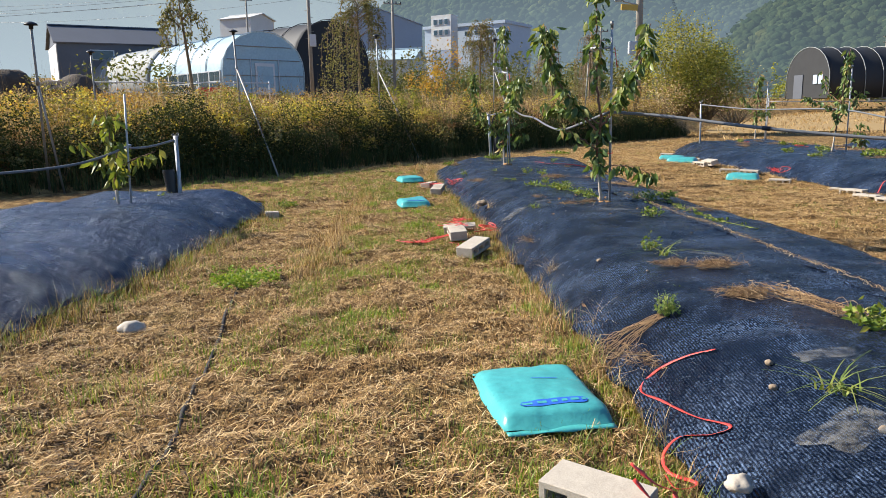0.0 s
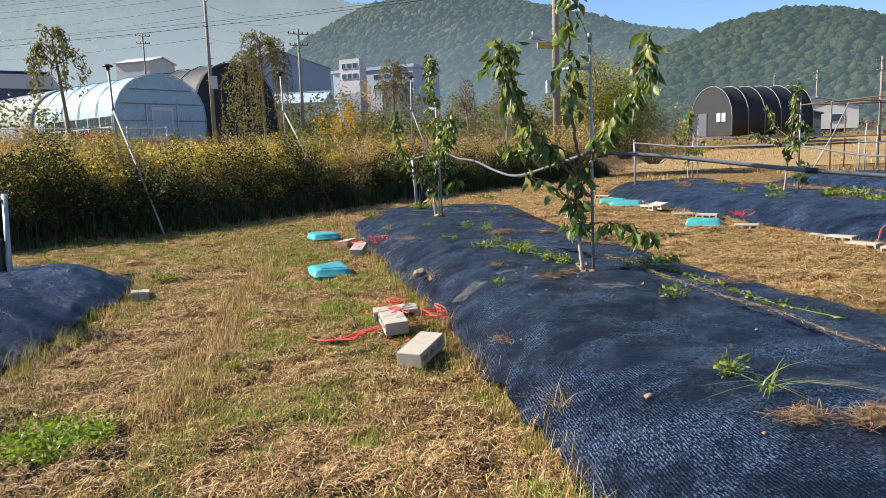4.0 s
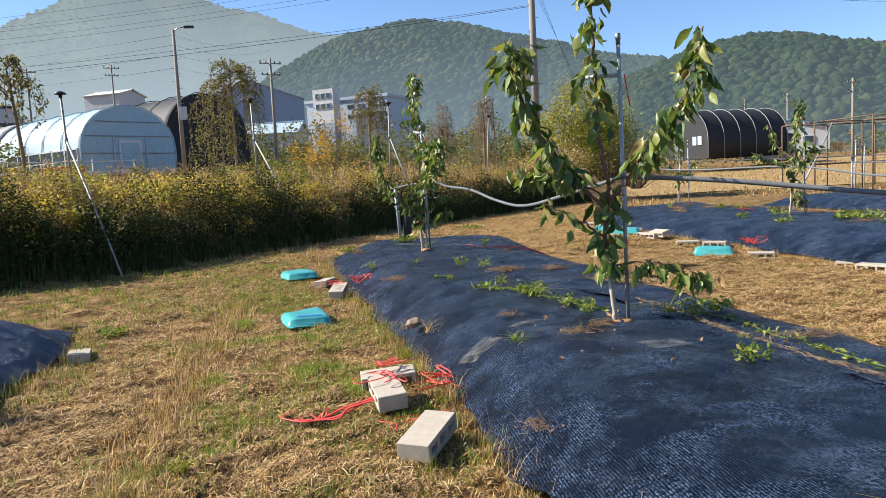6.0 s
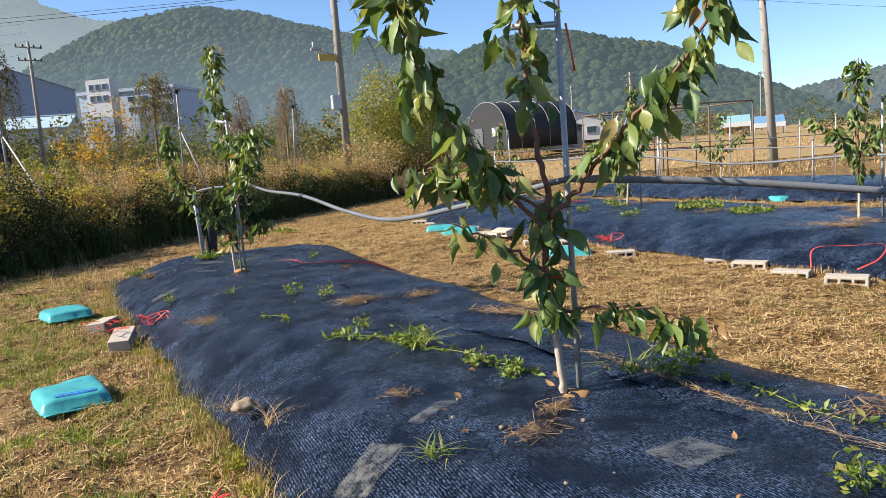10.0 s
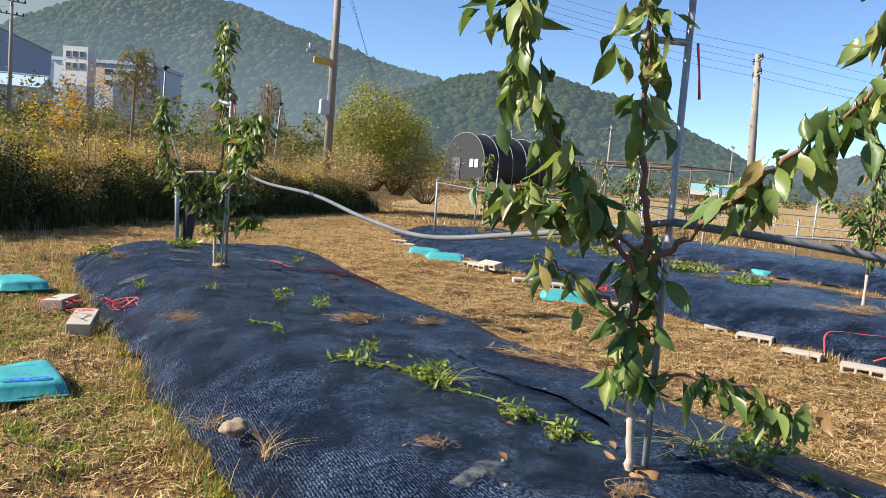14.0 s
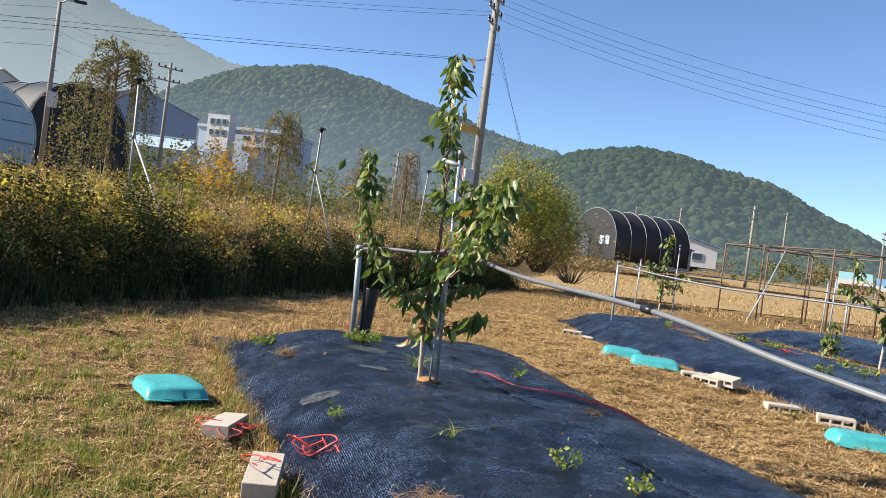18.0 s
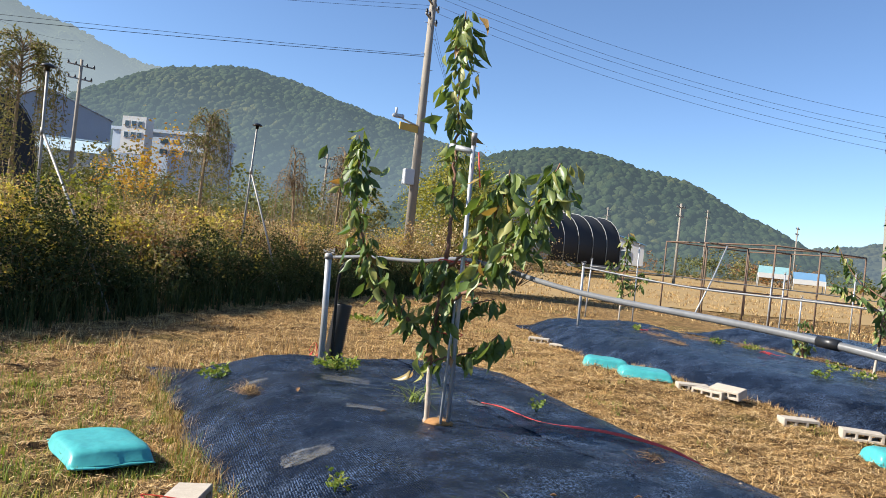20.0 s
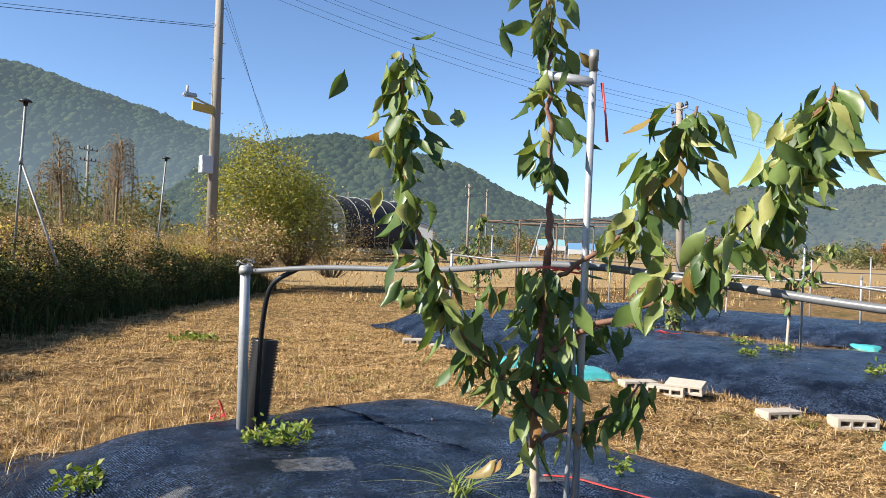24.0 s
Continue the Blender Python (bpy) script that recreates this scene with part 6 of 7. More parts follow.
standing(along_edge(bed2_edges, 1, 2.2, 8.5, 110, 0.14), 0.14, 0.36, 5, STALK, "edge_weeds", "tall withered weeds along the wrinkled weed mat", 0.003, 1.1)
standing(along_edge(bed2_edges, 1, 2.2, 8.5, 60, 0.10), 0.10, 0.24, 6, GRASS, "edge_weeds", "long green grass along the wrinkled weed mat", 0.004, 1.0)
row = np.stack([rng.normal(-1.25, 0.10, 420) - 0.01 * np.linspace(0, 8, 420), np.linspace(6.5, 13.5, 420)], 1)
standing(row, 0.08, 0.17, 8, STRAW, "dry_tufts", "line of taller dry grass along the path", 0.0025, 0.9)
standing(np.stack([rng.uniform(-6.0, -0.5, 900), rng.uniform(12.5, 20, 900)], 1)[:], 0.04, 0.12, 9, GRASS, "short_grass", "dull grass in the shade below the bank", 0.005)
standing(np.stack([rng.normal(0.35, 0.9, 160), rng.uniform(17.6, 20.6, 160)], 1), 0.08, 0.26, 9, STRAW, "dry_tufts", "dry grass round the bed's far end", 0.004, 0.9)


# ---- single weeds, dead stalks and bits on the mats ----
def leafy_weed(x, y, z, r, n, mat, label, seed, size=0.05, h=0.12, name="weed"):
    g = np.random.default_rng(seed)
    a, q = g.uniform(0, 6.28, n), np.sqrt(g.uniform(0, 1, n)) * r
    C = np.stack([q * np.cos(a), q * np.sin(a), np.abs(g.normal(0, h * 0.32, n)) + 0.01], 1)
    v, f = leaf_cards(C, size, g, -0.3, 0.6)
    root = thing(name, pose(x, y, z), label, "weed", "weeds on the beds")
    part("foliage", fast_mesh("foliage", v, f, mat, False), mat, root)
    st = [tube_arrays([(0, 0, -0.02), tuple(c * np.array([0.5, 0.5, 0.7])), tuple(c)], [0.003, 0.002, 0.001], 4) for c in C[:max(5, n // 8)]]
    v, f = join(st)
    tagged(part("stalk", fast_mesh("stalk", v, f, mat, True), mat, root), kind="stuff")
    return root


def blade_weed(x, y, z, n, L, mat, label, seed, name="grass_clump", lean=1.0, width=0.006):
    g = np.random.default_rng(seed)
    P0 = np.stack([g.normal(0, 0.03, n), g.normal(0, 0.03, n), np.zeros(n)], 1)
    v, f = strips(P0, g.uniform(0, 6.28, n), L * g.uniform(0.5, 1.2, n), np.full(n, width), g.uniform(0.4 * lean, 1.1 * lean, n), g, 4, True)
    root = thing(name, pose(x, y, z), label, "weed", "weeds on the beds")
    part("blades_tuft", fast_mesh("tuft", v, f, mat, False), mat, root).name = "tuft"
    return root


DEAD_STALK = varied("dead_stalk", [(0.0, (0.08, 0.045, 0.024)), (0.5, (0.28, 0.165, 0.08)), (1.0, (0.52, 0.36, 0.19))], 0.85)


def dead_heap(x, y, z, r, n, label, seed, stretch=(1, 1), turn=0.0):
    g = np.random.default_rng(seed)
    st = []
    for k in range(int(n * 2.6)):
        a = g.uniform(0, 6.28)
        c = g.normal(0, r * 0.36, 2) * np.array(stretch)
        L = g.uniform(0.15, 0.6) * r if k % 9 else g.uniform(0.6, 1.1) * r
        d = np.array([math.cos(a) * stretch[0], math.sin(a) * stretch[1]])
        hz = abs(g.normal(0, 0.025)) + 0.008
        pts = smooth_path([(*(c - d * L * 0.5), 0.008), (*(c + g.normal(0, 0.03, 2)), hz), (*(c + d * L * 0.5), 0.006 + abs(g.normal(0, 0.02)))], 3)
        st.append(tube_arrays(pts, g.uniform(0.0006, 0.0016), 4, False))
    v, f = join(st)
    ob = part("dead_stalks", fast_mesh("dead_weed", v, f, DEAD_STALK, True), DEAD_STALK)
    ob.name = "dead_weed"
    ob.matrix_world = pose(x, y, z, 0, 0, turn)
    return tagged(ob, label, "dead weed", "dead weeds on the beds", "stuff")


def on1(x, y, dz=0.028):
    return float(bed1_top(x, y)) + dz


for k, (x, y, r, n) in enumerate(((1.63, 10.1, 0.13, 130), (1.50, 10.72, 0.07, 50), (1.80, 9.12, 0.08, 80), (1.74, 9.4, 0.07, 60), (1.46, 12.7, 0.10, 70), (1.58, 5.6, 0.07, 70), (2.63, 8.65, 0.12, 70), (2.42, 8.6, 0.08, 60), (1.18, 16.75, 0.20, 240), (0.2, 16.95, 0.13, 110), (1.66, 12.3, 0.09, 70), (2.3, 15.2, 0.07, 40), (2.08, 7.3, 0.10, 90), (2.05, 3.47, 0.11, 150), (0.42, 14.0, 0.06, 40))):
    leafy_weed(x, y, on1(x, y), r, n, GRASS, "small green weed growing through the weed mat", 700 + k, 0.045 if r > 0.1 else 0.034)
for k, (x, y, n, L) in enumerate(((1.63, 10.0, 34, 0.17), (1.07, 8.42, 18, 0.09), (1.52, 2.78, 20, 0.17), (1.62, 5.35, 16, 0.16), (1.42, 15.45, 26, 0.2), (0.95, 13.2, 10, 0.12), (2.3, 8.75, 18, 0.2))):
    blade_weed(x, y, on1(x, y), int(n * 1.3), L, GRASS, "sprawling green grass clump on the weed mat", 730 + k, lean=2.2, width=0.005)
for k, (x, y, r, n, sx, tn) in enumerate(((1.57, 5.02, 0.11, 60, 1.2, 0), (1.84, 4.95, 0.15, 100, 1.3, 10), (1.70, 4.12, 0.16, 90, 1.3, 0), (2.0, 3.95, 0.24, 70, 2.4, -72), (1.80, 11.75, 0.20, 70, 1.2, 0), (1.68, 8.5, 0.10, 30, 1.4, 15), (1.42, 8.3, 0.12, 26, 1.3, 0), (2.35, 11.6, 0.14, 34, 1.5, 0), (2.6, 10.4, 0.22, 60, 2, -60), (2.95, 9.7, 0.2, 50, 2, -60), (0.32, 16.03, 0.14, 50, 1, 0), (2.72, 7.75, 0.2, 30, 1.6, 0), (1.05, 3.75, 0.26, 46, 1.0, 40), (0.62, 12.4, 0.2, 50, 1, 60), (0.85, 7.2, 0.14, 24, 1, 0), (1.2, 9.2, 0.1, 16, 1, 0), (2.4, 14.0, 0.12, 20, 1, 0))):
    dead_heap(x, y, on1(x, y, 0.024), r, n, "heap of dry dead stalks on the weed mat", 760 + k, (sx, 1 / sx), tn)
for k, (x, y, z, h) in enumerate(((0.32, 16.03, 0.33, 0.26), (0.72, 12.2, 0.22, 0.4), (0.62, 9.7, 0.2, 0.34), (0.9, 6.0, 0.12, 0.4), (1.0, 4.6, 0.1, 0.42), (0.5, 10.4, 0.1, 0.4))):
    blade_weed(x, y, z, 44, h * 0.5, STRAW, "clump of bent dry grass at the weed mat's edge", 790 + k, lean=1.7, width=0.0014)
leafy_weed(-1.74, 6.4, 0.0, 0.30, 1000, GRASS_B, "broad green weed patch on the path", 820, 0.032, 0.16, "weed_patch")
leafy_weed(-2.5, 11.9, 0.0, 0.16, 120, GRASS, "green weeds by the bed's end", 821, 0.05, 0.1, "weed_patch")
leafy_weed(3.9, 24.5, 0.0, 0.4, 160, GRASS, "low green weeds on the field's end", 822, 0.09, 0.08, "weed_patch")
leafy_weed(9.3, 15.6, 0.36, 0.4, 200, GRASS, "green weeds on the next bed", 823, 0.09, 0.14, "weed_patch")
leafy_weed(9.0, 14.2, 0.36, 0.3, 140, GRASS, "green weeds on the next bed", 824, 0.08, 0.1, "weed_patch")
for k in range(26):
    y = rng.uniform(8, 24)
    x = rng.uniform(7.9, 10.3)
    dead_heap(x, y, float(bed3_top(x, y)) + 0.02, rng.uniform(0.15, 0.35), 34, "heap of dry dead stalks on the next bed", 840 + k, (1.5, 0.7), rng.uniform(0, 180))
for k in range(9):
    y = rng.uniform(8, 24)
    x = rng.uniform(7.6, 10.6)
    leafy_weed(x, y, float(bed3_top(x, y)) + 0.02, rng.uniform(0.08, 0.2), 60, GRASS, "small green weed on the next bed", 870 + k, 0.06)
seam = rng.uniform(2.6, 9.4, 900)
seam = np.stack([np.interp(seam, [2, 9.4], [2.66, 2.33]) + rng.normal(0, 0.018, 900), seam], 1)
seam = np.concatenate([seam, (bed1_top(seam[:, 0], seam[:, 1]) + 0.03)[:, None]], 1)
V, F = strips(seam, rng.normal(1.62, 0.4, len(seam)), rng.uniform(0.03, 0.12, len(seam)), np.full(len(seam), 0.0014), rng.uniform(0, 0.08, len(seam)), rng, 2)
tagged(part("seam_litter", fast_mesh("seam_litter", V, F, STRAW, False), STRAW), "dry bits caught along the lap of the weed mats", "straw", kind="stuff")
far_field = with_land(np.stack([rng.uniform(11, 60, 9000), rng.uniform(26, 75, 9000)], 1))
far_field = far_field[(behind_bank(far_field[:, 0], far_field[:, 1]) < 0) & (vnoise(far_field[:, 0], far_field[:, 1], 0.25, 4) > -0.3)]
tufts(far_field, rng.uniform(0.08, 0.3, len(far_field)), rng, 6, STRAW, "rough_grass", "rough dry grass over the open field", 0.012, 0.9)
def trailing_weed(pts, n, size, label, seed):
    """A creeping stem over the mat with leaves along it."""
    g = np.random.default_rng(seed)
    P = smooth_path([(x, y, on1(x, y, 0.03)) for x, y in pts], 8)
    o = P[0].copy()
    root = thing("trailing_weed", pose(*o), label, "weed", "weeds on the beds")
    tube("stem", P - o, 0.003, GRASS, root, "", 5)
    q = g.uniform(0, 1, n) ** 1.2 * (len(P) - 1.01)
    i = q.astype(int)
    C = P[i] + (P[i + 1] - P[i]) * (q - i)[:, None] + g.normal(0, 0.025, (n, 3)) * np.array([1, 1, 0.3]) - o
    v, f = leaf_cards(C, size, g, -0.1, 0.45)
    part("foliage", fast_mesh("foliage", v, f, GRASS, False), GRASS, root)


leafy_weed(1.25, 4.07, on1(1.25, 4.07), 0.065, 300, GRASS_P, "bushy little green plant growing through the weed mat", 833, 0.02, 0.16)
for k in range(22):
    g = np.random.default_rng(860 + k)
    P = [(1.22 - g.uniform(0.30, 0.44) * q + g.normal(0, 0.02), 4.08 + 0.24 * q - (0.02 * k + g.normal(0, 0.10)) * q + g.normal(0, 0.022), 0.0) for q in (0, 0.25, 0.5, 0.75, 1.0)]
    ob = tube("dead_stalk", smooth_path([(x, y, max(on1(x, y, 0.03), 0.03) + abs(g.normal(0, 0.008))) for x, y, _ in P], 4), g.uniform(0.0009, 0.0024), DEAD_STALK)
    tagged(ob, "long dead stalk lying over the weed mat's edge", "dead stalk", "bundle of dead stalks")
trailing_weed([(1.60, 10.1), (1.52, 10.35), (1.36, 10.5), (1.2, 10.6)], 60, 0.06, "creeping green weed lying over the weed mat", 881)
trailing_weed([(1.65, 9.95), (1.78, 9.7), (1.82, 9.45), (1.9, 9.2), (1.92, 9.0)], 90, 0.055, "creeping green weed lying over the weed mat", 882)
trailing_weed([(2.55, 7.9), (2.62, 7.4), (2.6, 6.9), (2.72, 6.4)], 90, 0.05, "low weeds growing along the mat's seam", 883)
trailing_weed([(2.45, 8.7), (2.6, 8.3), (2.55, 7.9)], 60, 0.05, "low weeds growing along the mat's seam", 884)
trailing_weed([(1.0, 11.9), (1.15, 11.6), (1.1, 11.3)], 30, 0.045, "creeping green weed lying over the weed mat", 885)
for k, (x, y, z) in enumerate(((-3.95, 10.6, 0.28), (-4.3, 9.6, 0.3))):
    leafy_weed(x, y, z, 0.12, 80, GRASS, "green weed on the wrinkled weed mat", 836 + k)


def stone(x, y, z, r, label, seed, mat=ROCK, flat=0.7):
    g = np.random.default_rng(seed)
    v, f = ICO
    bm = bmesh.new()
    bmesh.ops.create_icosphere(bm, subdivisions=3 if r > 0.03 else 2, radius=r)
    for w in bm.verts:
        w.co *= 1 + 0.4 * noise.noise(w.co * (1.3 / r) + Vector((seed * 3.7, 0, 0))) + 0.2 * noise.noise(w.co * (4.0 / r) + Vector((seed, 5, 0)))
        w.co.z *= flat
    ob = part("stone", bm, mat, None, "", True)
    ob.matrix_world = pose(x, y, z + r * flat * 0.6, 0, 0, g.uniform(0, 360))
    return tagged(ob, label, "stone", "stones")


stone(-2.17, 5.0, 0.0, 0.085, "pale grey stone beside the wrinkled weed mat", 1, CONCRETE, 0.55)
stone(0.54, 10.05, 0.20, 0.065, "brown stone on the weed mat's slope", 5, flat=0.6)
stone(1.02, 2.46, 0.14, 0.045, "small pale stone on the weed mat's edge", 3, CONCRETE)
for x, y, q, w in ((1.43, 3.18, 0.02, 6), (1.36, 2.98, 0.018, 7), (1.50, 2.45, 0.018, 8), (1.20, 5.62, 0.022, 9)):
    stone(x, y, on1(x, y, 0.012), q, "small brown clod on the weed mat", w)
for k in range(46):
    x, y = rng.uniform(0.9, 3.1), rng.uniform(2.2, 17.5)
    stone(x, y, on1(x, y, 0.018), rng.uniform(0.005, 0.012), "small pale clod on the weed mat", 10 + k)

# worn squares where the mat was patched with clear mesh
PATCH = plain("clear_mesh_patch", (0.34, 0.33, 0.30), (0.12, 0.12, 0.12), 16, 0.45, 0.0, 0.5, 120, dist=0.006)
pn, pl = PATCH.node_tree.nodes, PATCH.node_tree.links
pl.new(ramp(pn, pl, noise_of(pn, pl, 13.0, 7, 0.75, coords(pn, pl)), [(0.42, (0.02, 0.02, 0.02)), (0.72, (0.42, 0.42, 0.42))]), pn["Principled BSDF"].inputs["Alpha"])
for k, (x, y, w, h, a) in enumerate(((0.85, 8.70, 0.26, 0.22, 25), (1.82, 7.81, 0.26, 0.22, 8), (0.40, 14.55, 0.30, 0.2, -18), (1.43, 2.50, 0.30, 0.26, 20), (1.66, 3.15, 0.26, 0.11, 5), (1.96, 5.33, 0.34, 0.10, -40), (1.24, 8.88, 0.30, 0.09, 30), (1.12, 16.25, 0.42, 0.24, -20), (2.0, 15.35, 0.4, 0.14, -35), (0.4, 16.3, 0.24, 0.16, 0), (0.95, 15.2, 0.3, 0.12, -30))):
    gx2, gy2 = np.meshgrid(np.linspace(-w / 2, w / 2, 12), np.linspace(-h / 2, h / 2, 10))
    ca, sa = math.cos(radians(a)), math.sin(radians(a))
    if k > 1:
        th = np.arctan2(gy2 / h, gx2 / w)
        shrink = 0.75 + 0.14 * vnoise(np.cos(th) + 3 * k, np.sin(th), 1.7, k)
        gx2, gy2 = gx2 * shrink * 1.2, gy2 * shrink * 1.2
    X = x + gx2 * ca - gy2 * sa + 0.01 * wobble(gy2, gx2, 30, k)
    Y = y + gx2 * sa + gy2 * ca + 0.01 * wobble(gx2, gy2, 30, k + 1)
    i = (np.arange(9)[:, None] * 12 + np.arange(11)[None]).ravel()
    ob = part("mesh_patch", fast_mesh("mesh_patch", np.stack([X, Y, bed1_top(X, Y) + 0.030 + 0.004 * np.abs(wobble(X, Y, 12, k))], -1).reshape(-1, 3), np.stack([i, i + 1, i + 13, i + 12], 1), PATCH, True), PATCH)
    ob.modifiers.new("film", "SOLIDIFY").thickness = 0.001
    tagged(ob, "worn pale mesh patch lying on the weed mat", "patch", "mesh patches")


# ---- red tape ----
def tape(pts, label, w=0.012, name="red_tape", seed=0):
    """A flat plastic tape that twists as it runs."""
    P = smooth_path(pts, 7)
    g = np.random.default_rng(seed)
    T = np.gradient(P, axis=0)
    T /= np.linalg.norm(T, axis=1)[:, None] + 1e-9
    ph = np.cumsum(g.normal(0, 0.12, len(P)))
    S = np.cross(T, np.array([0, 0, 1.0]))
    S /= np.linalg.norm(S, axis=1)[:, None] + 1e-9
    U = np.cross(S, T)
    D = S * np.cos(ph)[:, None] + U * np.sin(ph)[:, None]
    V = np.stack([P - D * w, P + D * w], 1).reshape(-1, 3)
    V[:, 2] = np.maximum(V[:, 2], P[:, 2].repeat(2) - 0.004)
    i = np.arange(len(P) - 1) * 2
    ob = part(name, fast_mesh(name, V, np.stack([i, i + 1, i + 3, i + 2], 1), RIBBON, True), RIBBON)
    ob.modifiers.new("film", "SOLIDIFY").thickness = 0.0015
    return tagged(ob, label, "tape", "red tapes")


near_tape = [(1.30, 3.47), (1.19, 3.55), (1.06, 3.60), (0.97, 3.55), (1.01, 3.34), (1.07, 3.06), (1.14, 2.86), (1.08, 2.88), (0.99, 3.02), (0.90, 2.94), (0.88, 2.79), (0.96, 2.70), (0.87, 2.66), (0.86, 2.77)]
tape([(x, y, max(on1(x, y, 0.03), 0.03)) for x, y in near_tape], "bright red plastic tape trailing off the weed mat", 0.008, seed=1)
tape([(0.68, 2.62, 0.16), (0.76, 2.58, 0.10), (0.84, 2.60, 0.05), (0.80, 2.50, 0.04), (0.72, 2.46, 0.10), (0.66, 2.5, 0.16)], "red tape looped over the concrete block", 0.010, seed=2)


def tangle(x, y, z, r, n, label, seed, h=0.08, stretch=1.0):
    g = np.random.default_rng(seed)
    p, c = [], np.zeros(2)
    for _ in range(n * 2):
        c = c * 0.55 + g.normal(0, r * 0.85, 2)
        p.append((x + c[0] * stretch, y + c[1], z + 0.01 + abs(g.normal(0, h))))
    return tape(p, label, 0.0048, seed=seed)


tangle(0.17, 8.52, 0.17, 0.09, 12, "red tape wound over the concrete blocks", 11, 0.015)
tangle(0.22, 8.92, 0.15, 0.09, 9, "red tape wound over the concrete blocks", 12, 0.015)
tangle(0.45, 8.62, 0.08, 0.12, 14, "red tape tangled on the weed mat's edge", 13, 0.03)
for k in range(5):
    g = np.random.default_rng(300 + k)
    o = g.normal(0, 0.04, (6, 2))
    tape([(0.10 + o[0, 0], 8.46 + o[0, 1], 0.07), (-0.02 + o[1, 0], 8.36 + o[1, 1], 0.05), (-0.16 + o[2, 0], 8.26 + o[2, 1], 0.03), (-0.30 + o[3, 0], 8.24 + o[3, 1], 0.025), (-0.42 + o[4, 0] * 2, 8.30 + o[4, 1] * 2, 0.03), (-0.34 + o[5, 0] * 2, 8.38 + o[5, 1] * 2, 0.025)], "red tape trailing over the straw from the block", 0.0075, seed=310 + k)
tangle(0.30, 7.9, 0.03, 0.12, 8, "red tape trailing under the block", 15, 0.02)
tangle(0.22, 13.55, 0.12, 0.10, 16, "red tape bunched on the weed mat's edge", 16, 0.07)
tangle(-0.10, 13.4, 0.16, 0.05, 6, "red tape over the concrete block", 17, 0.01)
tangle(-0.30, 14.35, 0.05, 0.12, 10, "red tape trailing over the straw", 18, 0.03)
tape([(x, y, on1(x, y, 0.035)) for x, y in ((1.95, 15.42), (2.05, 15.30), (2.08, 15.05), (2.12, 14.83), (2.30, 14.68), (2.51, 14.54), (2.85, 14.35), (3.15, 14.2))], "faded red tape lying across the weed mat", 0.016, seed=19)
tangle(6.75, 14.9, 0.12, 0.08, 14, "red tape bunched on the block edging", 20, 0.07)
tape([(6.62, 11.2, 0.12), (6.8, 11.3, 0.3), (7.0, 11.0, 0.33), (7.15, 10.75, 0.34), (7.0, 10.7, 0.22), (6.8, 10.8, 0.12)], "red tape looped over the blocks", 0.008, seed=21)
tangle(6.85, 9.35, 0.12, 0.09, 10, "red tape looped over the blocks", 22, 0.05, 1.5)
tangle(9.4, 19.4, 0.38, 0.10, 9, "red tape scrap on the next bed", 23, 0.02)
tangle(9.2, 22.5, 0.36, 0.12, 8, "red tape scrap on the next bed", 24, 0.02)
tangle(1.20, 17.6, 0.35, 0.03, 6, "small red tape knot on the post", 25, 0.06)

# Added dark tube, sunk in the path to stand for a furrow's shade.
FURROW = plain("furrow_dark", (0.035, 0.028, 0.022), (0.015, 0.013, 0.011), 9, 0.8, 0.0, 0.3)
furrow_run = smooth_path([(-1.78, 6.5, 0), (-1.74, 6.1, 0), (-1.62, 5.3, 0), (-1.46, 4.5, 0), (-1.36, 3.8, 0), (-1.24, 3.1, 0), (-1.2, 2.2, 0), (-1.1, 0.8, 0)], 7)
furrow_run[:, 2] = land(furrow_run[:, 0], furrow_run[:, 1]) + 0.001
hose([tuple(p) for p in furrow_run], 0.013, "dark tube sunk in the path, standing for a shaded furrow", FURROW, 2, name="furrow_tube")

# moss at the mat's edge, fallen leaves, mulch at the trunks, ties
for k, (x, y, r) in enumerate(((0.98, 3.15, 0.10), (0.90, 3.45, 0.07), (0.46, 9.3, 0.09), (0.42, 9.7, 0.06), (0.52, 8.3, 0.06), (0.10, 12.9, 0.08), (0.2, 12.4, 0.06), (-0.16, 15.9, 0.10), (-0.2, 16.5, 0.07), (-1.0, 7.6, 0.05))):
    leafy_weed(x, y, float(land(x, y)) + 0.01, r, 160, MOSS, "yellow-green moss beside the weed mat", 900 + k, 0.022, 0.03, "moss_patch")
DEAD = []
for me in LEAVES[:4]:
    d = me.copy()
    d.materials[0] = LEAF_B
    DEAD.append(d)
for k in range(30):
    x, y = (rng.uniform(1.0, 2.6), rng.uniform(7.4, 10.2)) if k < 18 else (rng.uniform(0.6, 2.6), rng.uniform(3, 16))
    ob = new("fallen_leaf", DEAD[k % 4])
    ob.matrix_world = pose(x, y, on1(x, y, 0.026), 90 + rng.uniform(-8, 8), rng.uniform(-10, 10), rng.uniform(0, 360)) @ Matrix.Scale(rng.uniform(0.28, 0.5), 4)
    tagged(ob, "curled brown fallen leaf on the weed mat", "fallen leaf", "fallen leaves")
MULCH = plain("orange_mulch", (0.42, 0.22, 0.08), (0.26, 0.13, 0.05), 30, 0.95, 0.0, 0.8, 120, dist=0.01)
stone(1.91, 8.69, 0.345, 0.085, "orange-brown mulch heaped at the tree's foot", 71, MULCH, 0.35)
stone(1.33, 14.82, 0.385, 0.085, "orange-brown mulch heaped at the tree's foot", 72, MULCH, 0.35)
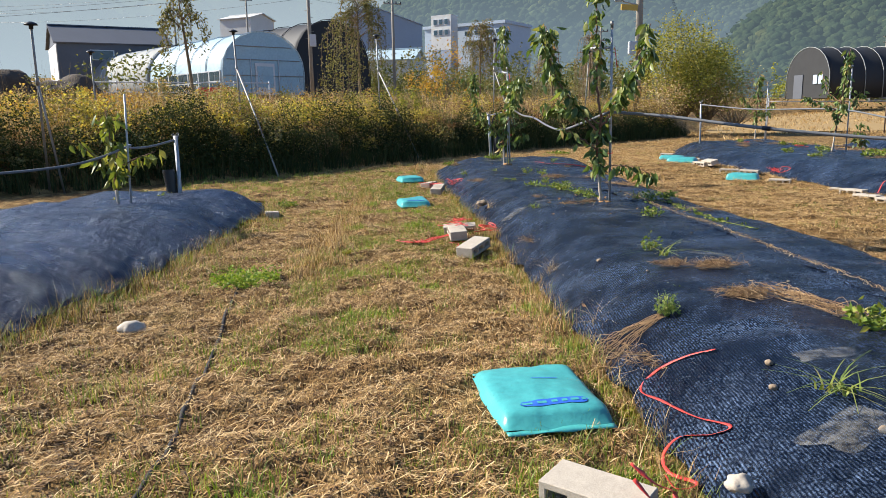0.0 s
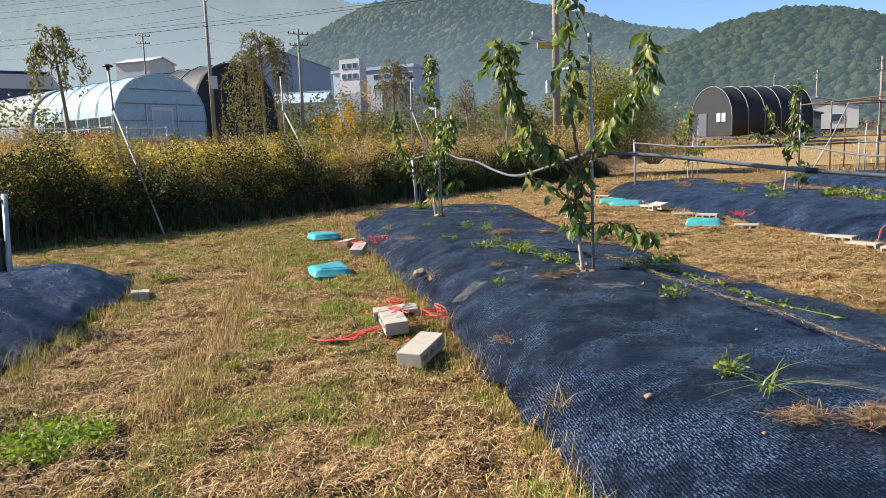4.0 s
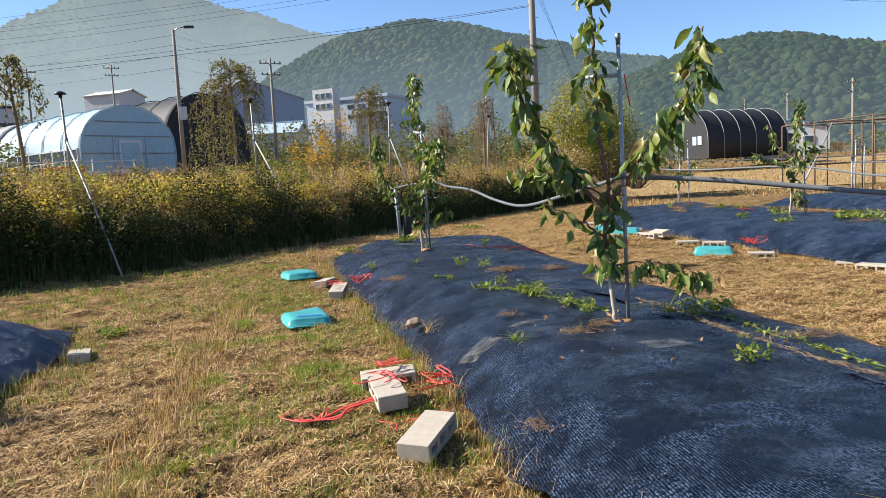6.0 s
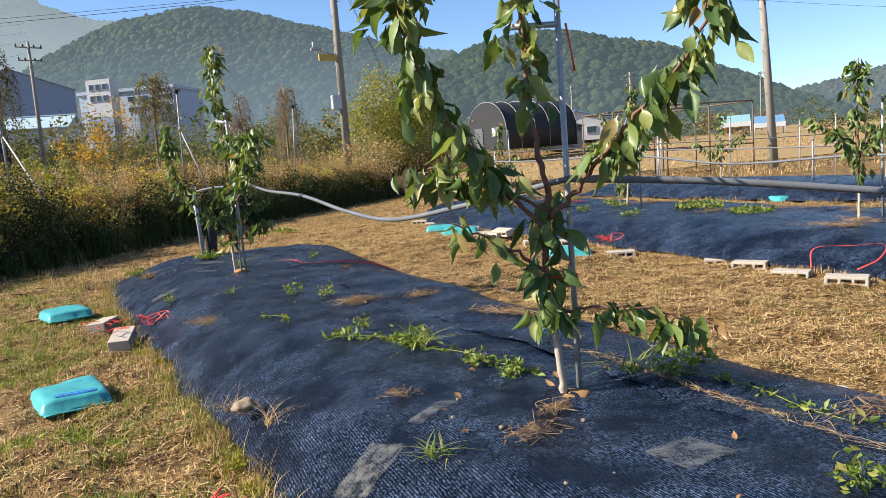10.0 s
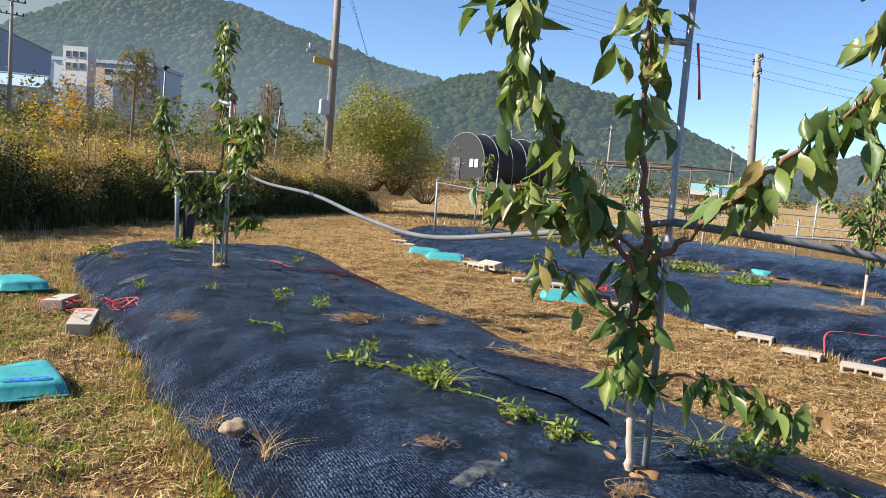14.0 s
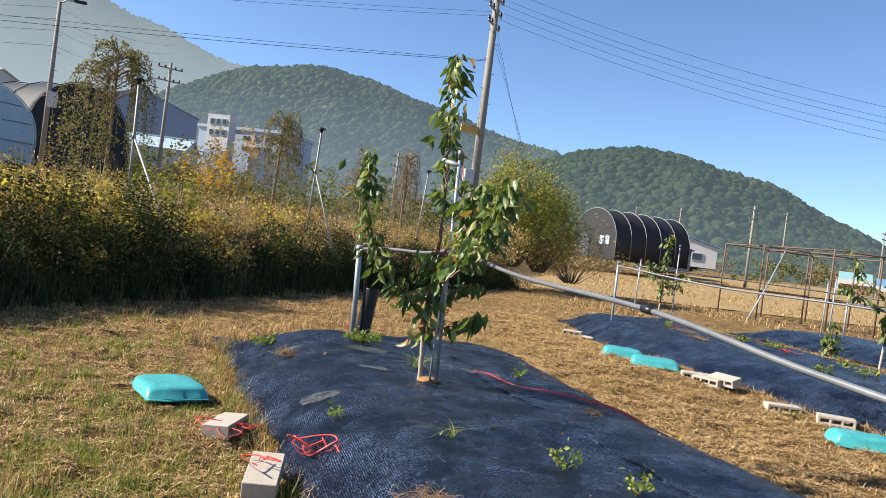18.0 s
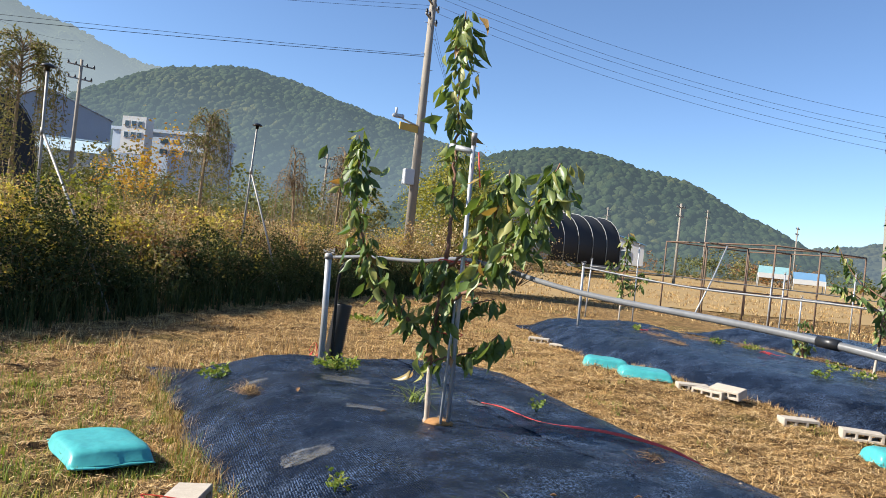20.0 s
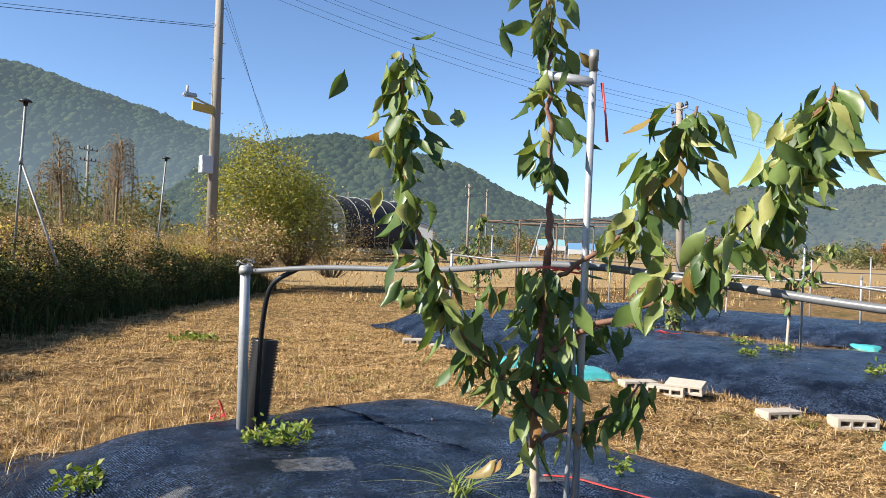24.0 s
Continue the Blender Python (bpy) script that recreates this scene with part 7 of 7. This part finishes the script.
for x0, y0, x1, y1, z in ((1.84, 8.74, 1.98, 8.75, 0.95), (1.26, 14.86, 1.39, 14.80, 0.98), (1.26, 14.86, 1.39, 14.80, 1.45)):
    c = np.array([(x0 + x1) / 2, (y0 + y1) / 2, z])
    e = np.array([x1 - x0, y1 - y0, 0.0])
    L2 = np.linalg.norm(e) / 2 + 0.03
    e /= np.linalg.norm(e)
    w = np.array([-e[1], e[0], 0.0])
    ring = [tuple(c + e * L2 * math.cos(a) + w * 0.03 * math.sin(a) + np.array([0, 0, 0.01 * math.sin(2 * a)])) for a in np.linspace(0, 2 * math.pi, 15)]
    ob = tube("tree_tie", ring, 0.004, RIBBON)
    tagged(ob, "thin red tape tie holding the tree to its stake", "tie", "tree ties")

# ---- beyond the far beds ----
FIELD = plain("ripe_stubble", (0.34, 0.225, 0.085), (0.26, 0.17, 0.062), 0.25, 0.95, 0.0, 0.6, 3.0, dist=0.05)
fx, fy = np.meshgrid(np.linspace(15, 150, 60), np.linspace(0, 1, 24))
near = np.interp(fx, [15, 24, 40, 90, 150], [40.5, 38.5, 33, 26, 20])
far = np.interp(fx, [15, 17, 30, 60, 120, 150], [42.5, 47, 64, 88, 112, 122])
yy = near + (far - near) * fy
zz = land(fx, yy) + 0.03 + 0.02 * wobble(fx, yy, 0.8, 2)
i = (np.arange(23)[:, None] * 60 + np.arange(59)[None]).ravel()
tagged(part("field_stubble", fast_mesh("field_stubble", np.stack([fx, yy, zz], -1).reshape(-1, 3), np.stack([i, i + 1, i + 61, i + 60], 1), FIELD, True), FIELD), "golden harvested rice field", "field", kind="structure")

root = thing("pipe_shelter", pose(24, 33, 0), "open shelter of thin rusty pipes standing in the field", "shelter")
RUST = plain("rusty_pipe", (0.20, 0.13, 0.09), (0.12, 0.08, 0.06), 5, 0.8, 0.2)
for x in (-2.2, 0.2, 2.8):
    for y in (-2.4, 1.2, 3.6):
        tube("post", [(x, y, -0.2), (x, y, 1.6), (x, y, 3.1)], 0.035, RUST, root, "", 6)
for y in (-2.4, 1.2, 3.6):
    for z in (1.2, 3.1):
        tube("rail", [(-2.2, y, z), (0.3, y, z), (2.8, y, z)], 0.03, RUST, root, "", 6)
for x in (-2.2, 0.2, 2.8):
    tube("purlin", [(x, -2.4, 3.1), (x, 0.6, 3.1), (x, 3.6, 3.1)], 0.03, RUST, root, "", 6)
tube("brace", [(-4.6, -1.0, 0), (-3.2, -0.4, 1.6), (-2.2, 0, 3.0)], 0.03, STEEL, root, "", 6)
for k, (x, y, h) in enumerate(((20.5, 29.5, 1.9), (22.5, 27.8, 2.3), (24.8, 26.5, 2.0), (27.5, 25.0, 1.8), (30, 23.5, 2.0), (33, 21.5, 2.0), (36, 20, 2.0), (13.0, 29.8, 1.8), (18, 26.8, 2.0), (21, 22, 2.0), (23, 17, 2.0))):
    pipe_post((x, y, float(land(x, y)) - 0.05), (x + 0.05, y, h), "thin pipe post standing beyond the beds", 0.024)
hose([(13, 29.8, 1.6), (18, 26.8, 1.5), (22, 24.5, 1.4), (30, 20, 1.4)], 0.016, "thin pale hose slung beyond the far bed", HOSE)


TENT = plain("tent_cloth", (0.22, 0.40, 0.42), (0.18, 0.33, 0.35), 2, 0.7)


def canopy_tent(at, heading, w, d, h, roof, label):
    root = thing("canopy_tent", pose(*at, 0, 0, heading), label, "tent")
    for x in (-w / 2, w / 2):
        for y in (-d / 2, d / 2):
            tube("leg", [(x, y, 0), (x, y, h / 2), (x, y, h)], 0.05, FRAME_W, root, "", 6)
    bm = bmesh.new()
    a = [bm.verts.new(p) for p in ((-w / 2, -d / 2, h), (w / 2, -d / 2, h), (w / 2, d / 2, h), (-w / 2, d / 2, h))]
    r0, r1 = bm.verts.new((-w / 2, 0, h + 0.9)), bm.verts.new((w / 2, 0, h + 0.9))
    for f in ((a[0], a[1], r1, r0), (a[2], a[3], r0, r1), (a[1], a[2], r1), (a[3], a[0], r0)):
        bm.faces.new(f)
    ob = part("roof", bm, roof, root)
    ob.modifiers.new("cloth", "SOLIDIFY").thickness = 0.05
    part("side_sheet", box_bm((w, 0.06, 0.6), (0, -d / 2, h - 0.3)), WHITE, root)
    return root


x, y, _ = at_bearing(46, 105, 0, (0, 5.7))
canopy_tent((x, y, float(land(x, y))), -44, 3.6, 2.6, 1.9, TENT, "white and teal canopy tent beside the far road")
x, y, _ = at_bearing(48.2, 105, 0, (0, 5.7))
canopy_tent((x, y, float(land(x, y))), -44, 3.6, 2.6, 1.5, BLUE_R, "low blue-roofed shelter beside the far road")

x, y, z = -11.2, 37.7, 2.1
root = thing("red_crate_stack", pose(x, y, float(land(x, y)) - 0.02, 0, 0, 20), "stack of bright red plastic crates in the grass", "crate")
for k in range(3):
    for s in range(3):
        part("crate", box_bm((0.50, 0.5, 0.34), (-0.54 + 0.54 * k, 0, 0.18 + 0.36 * s), 0.02), RED_P, root)
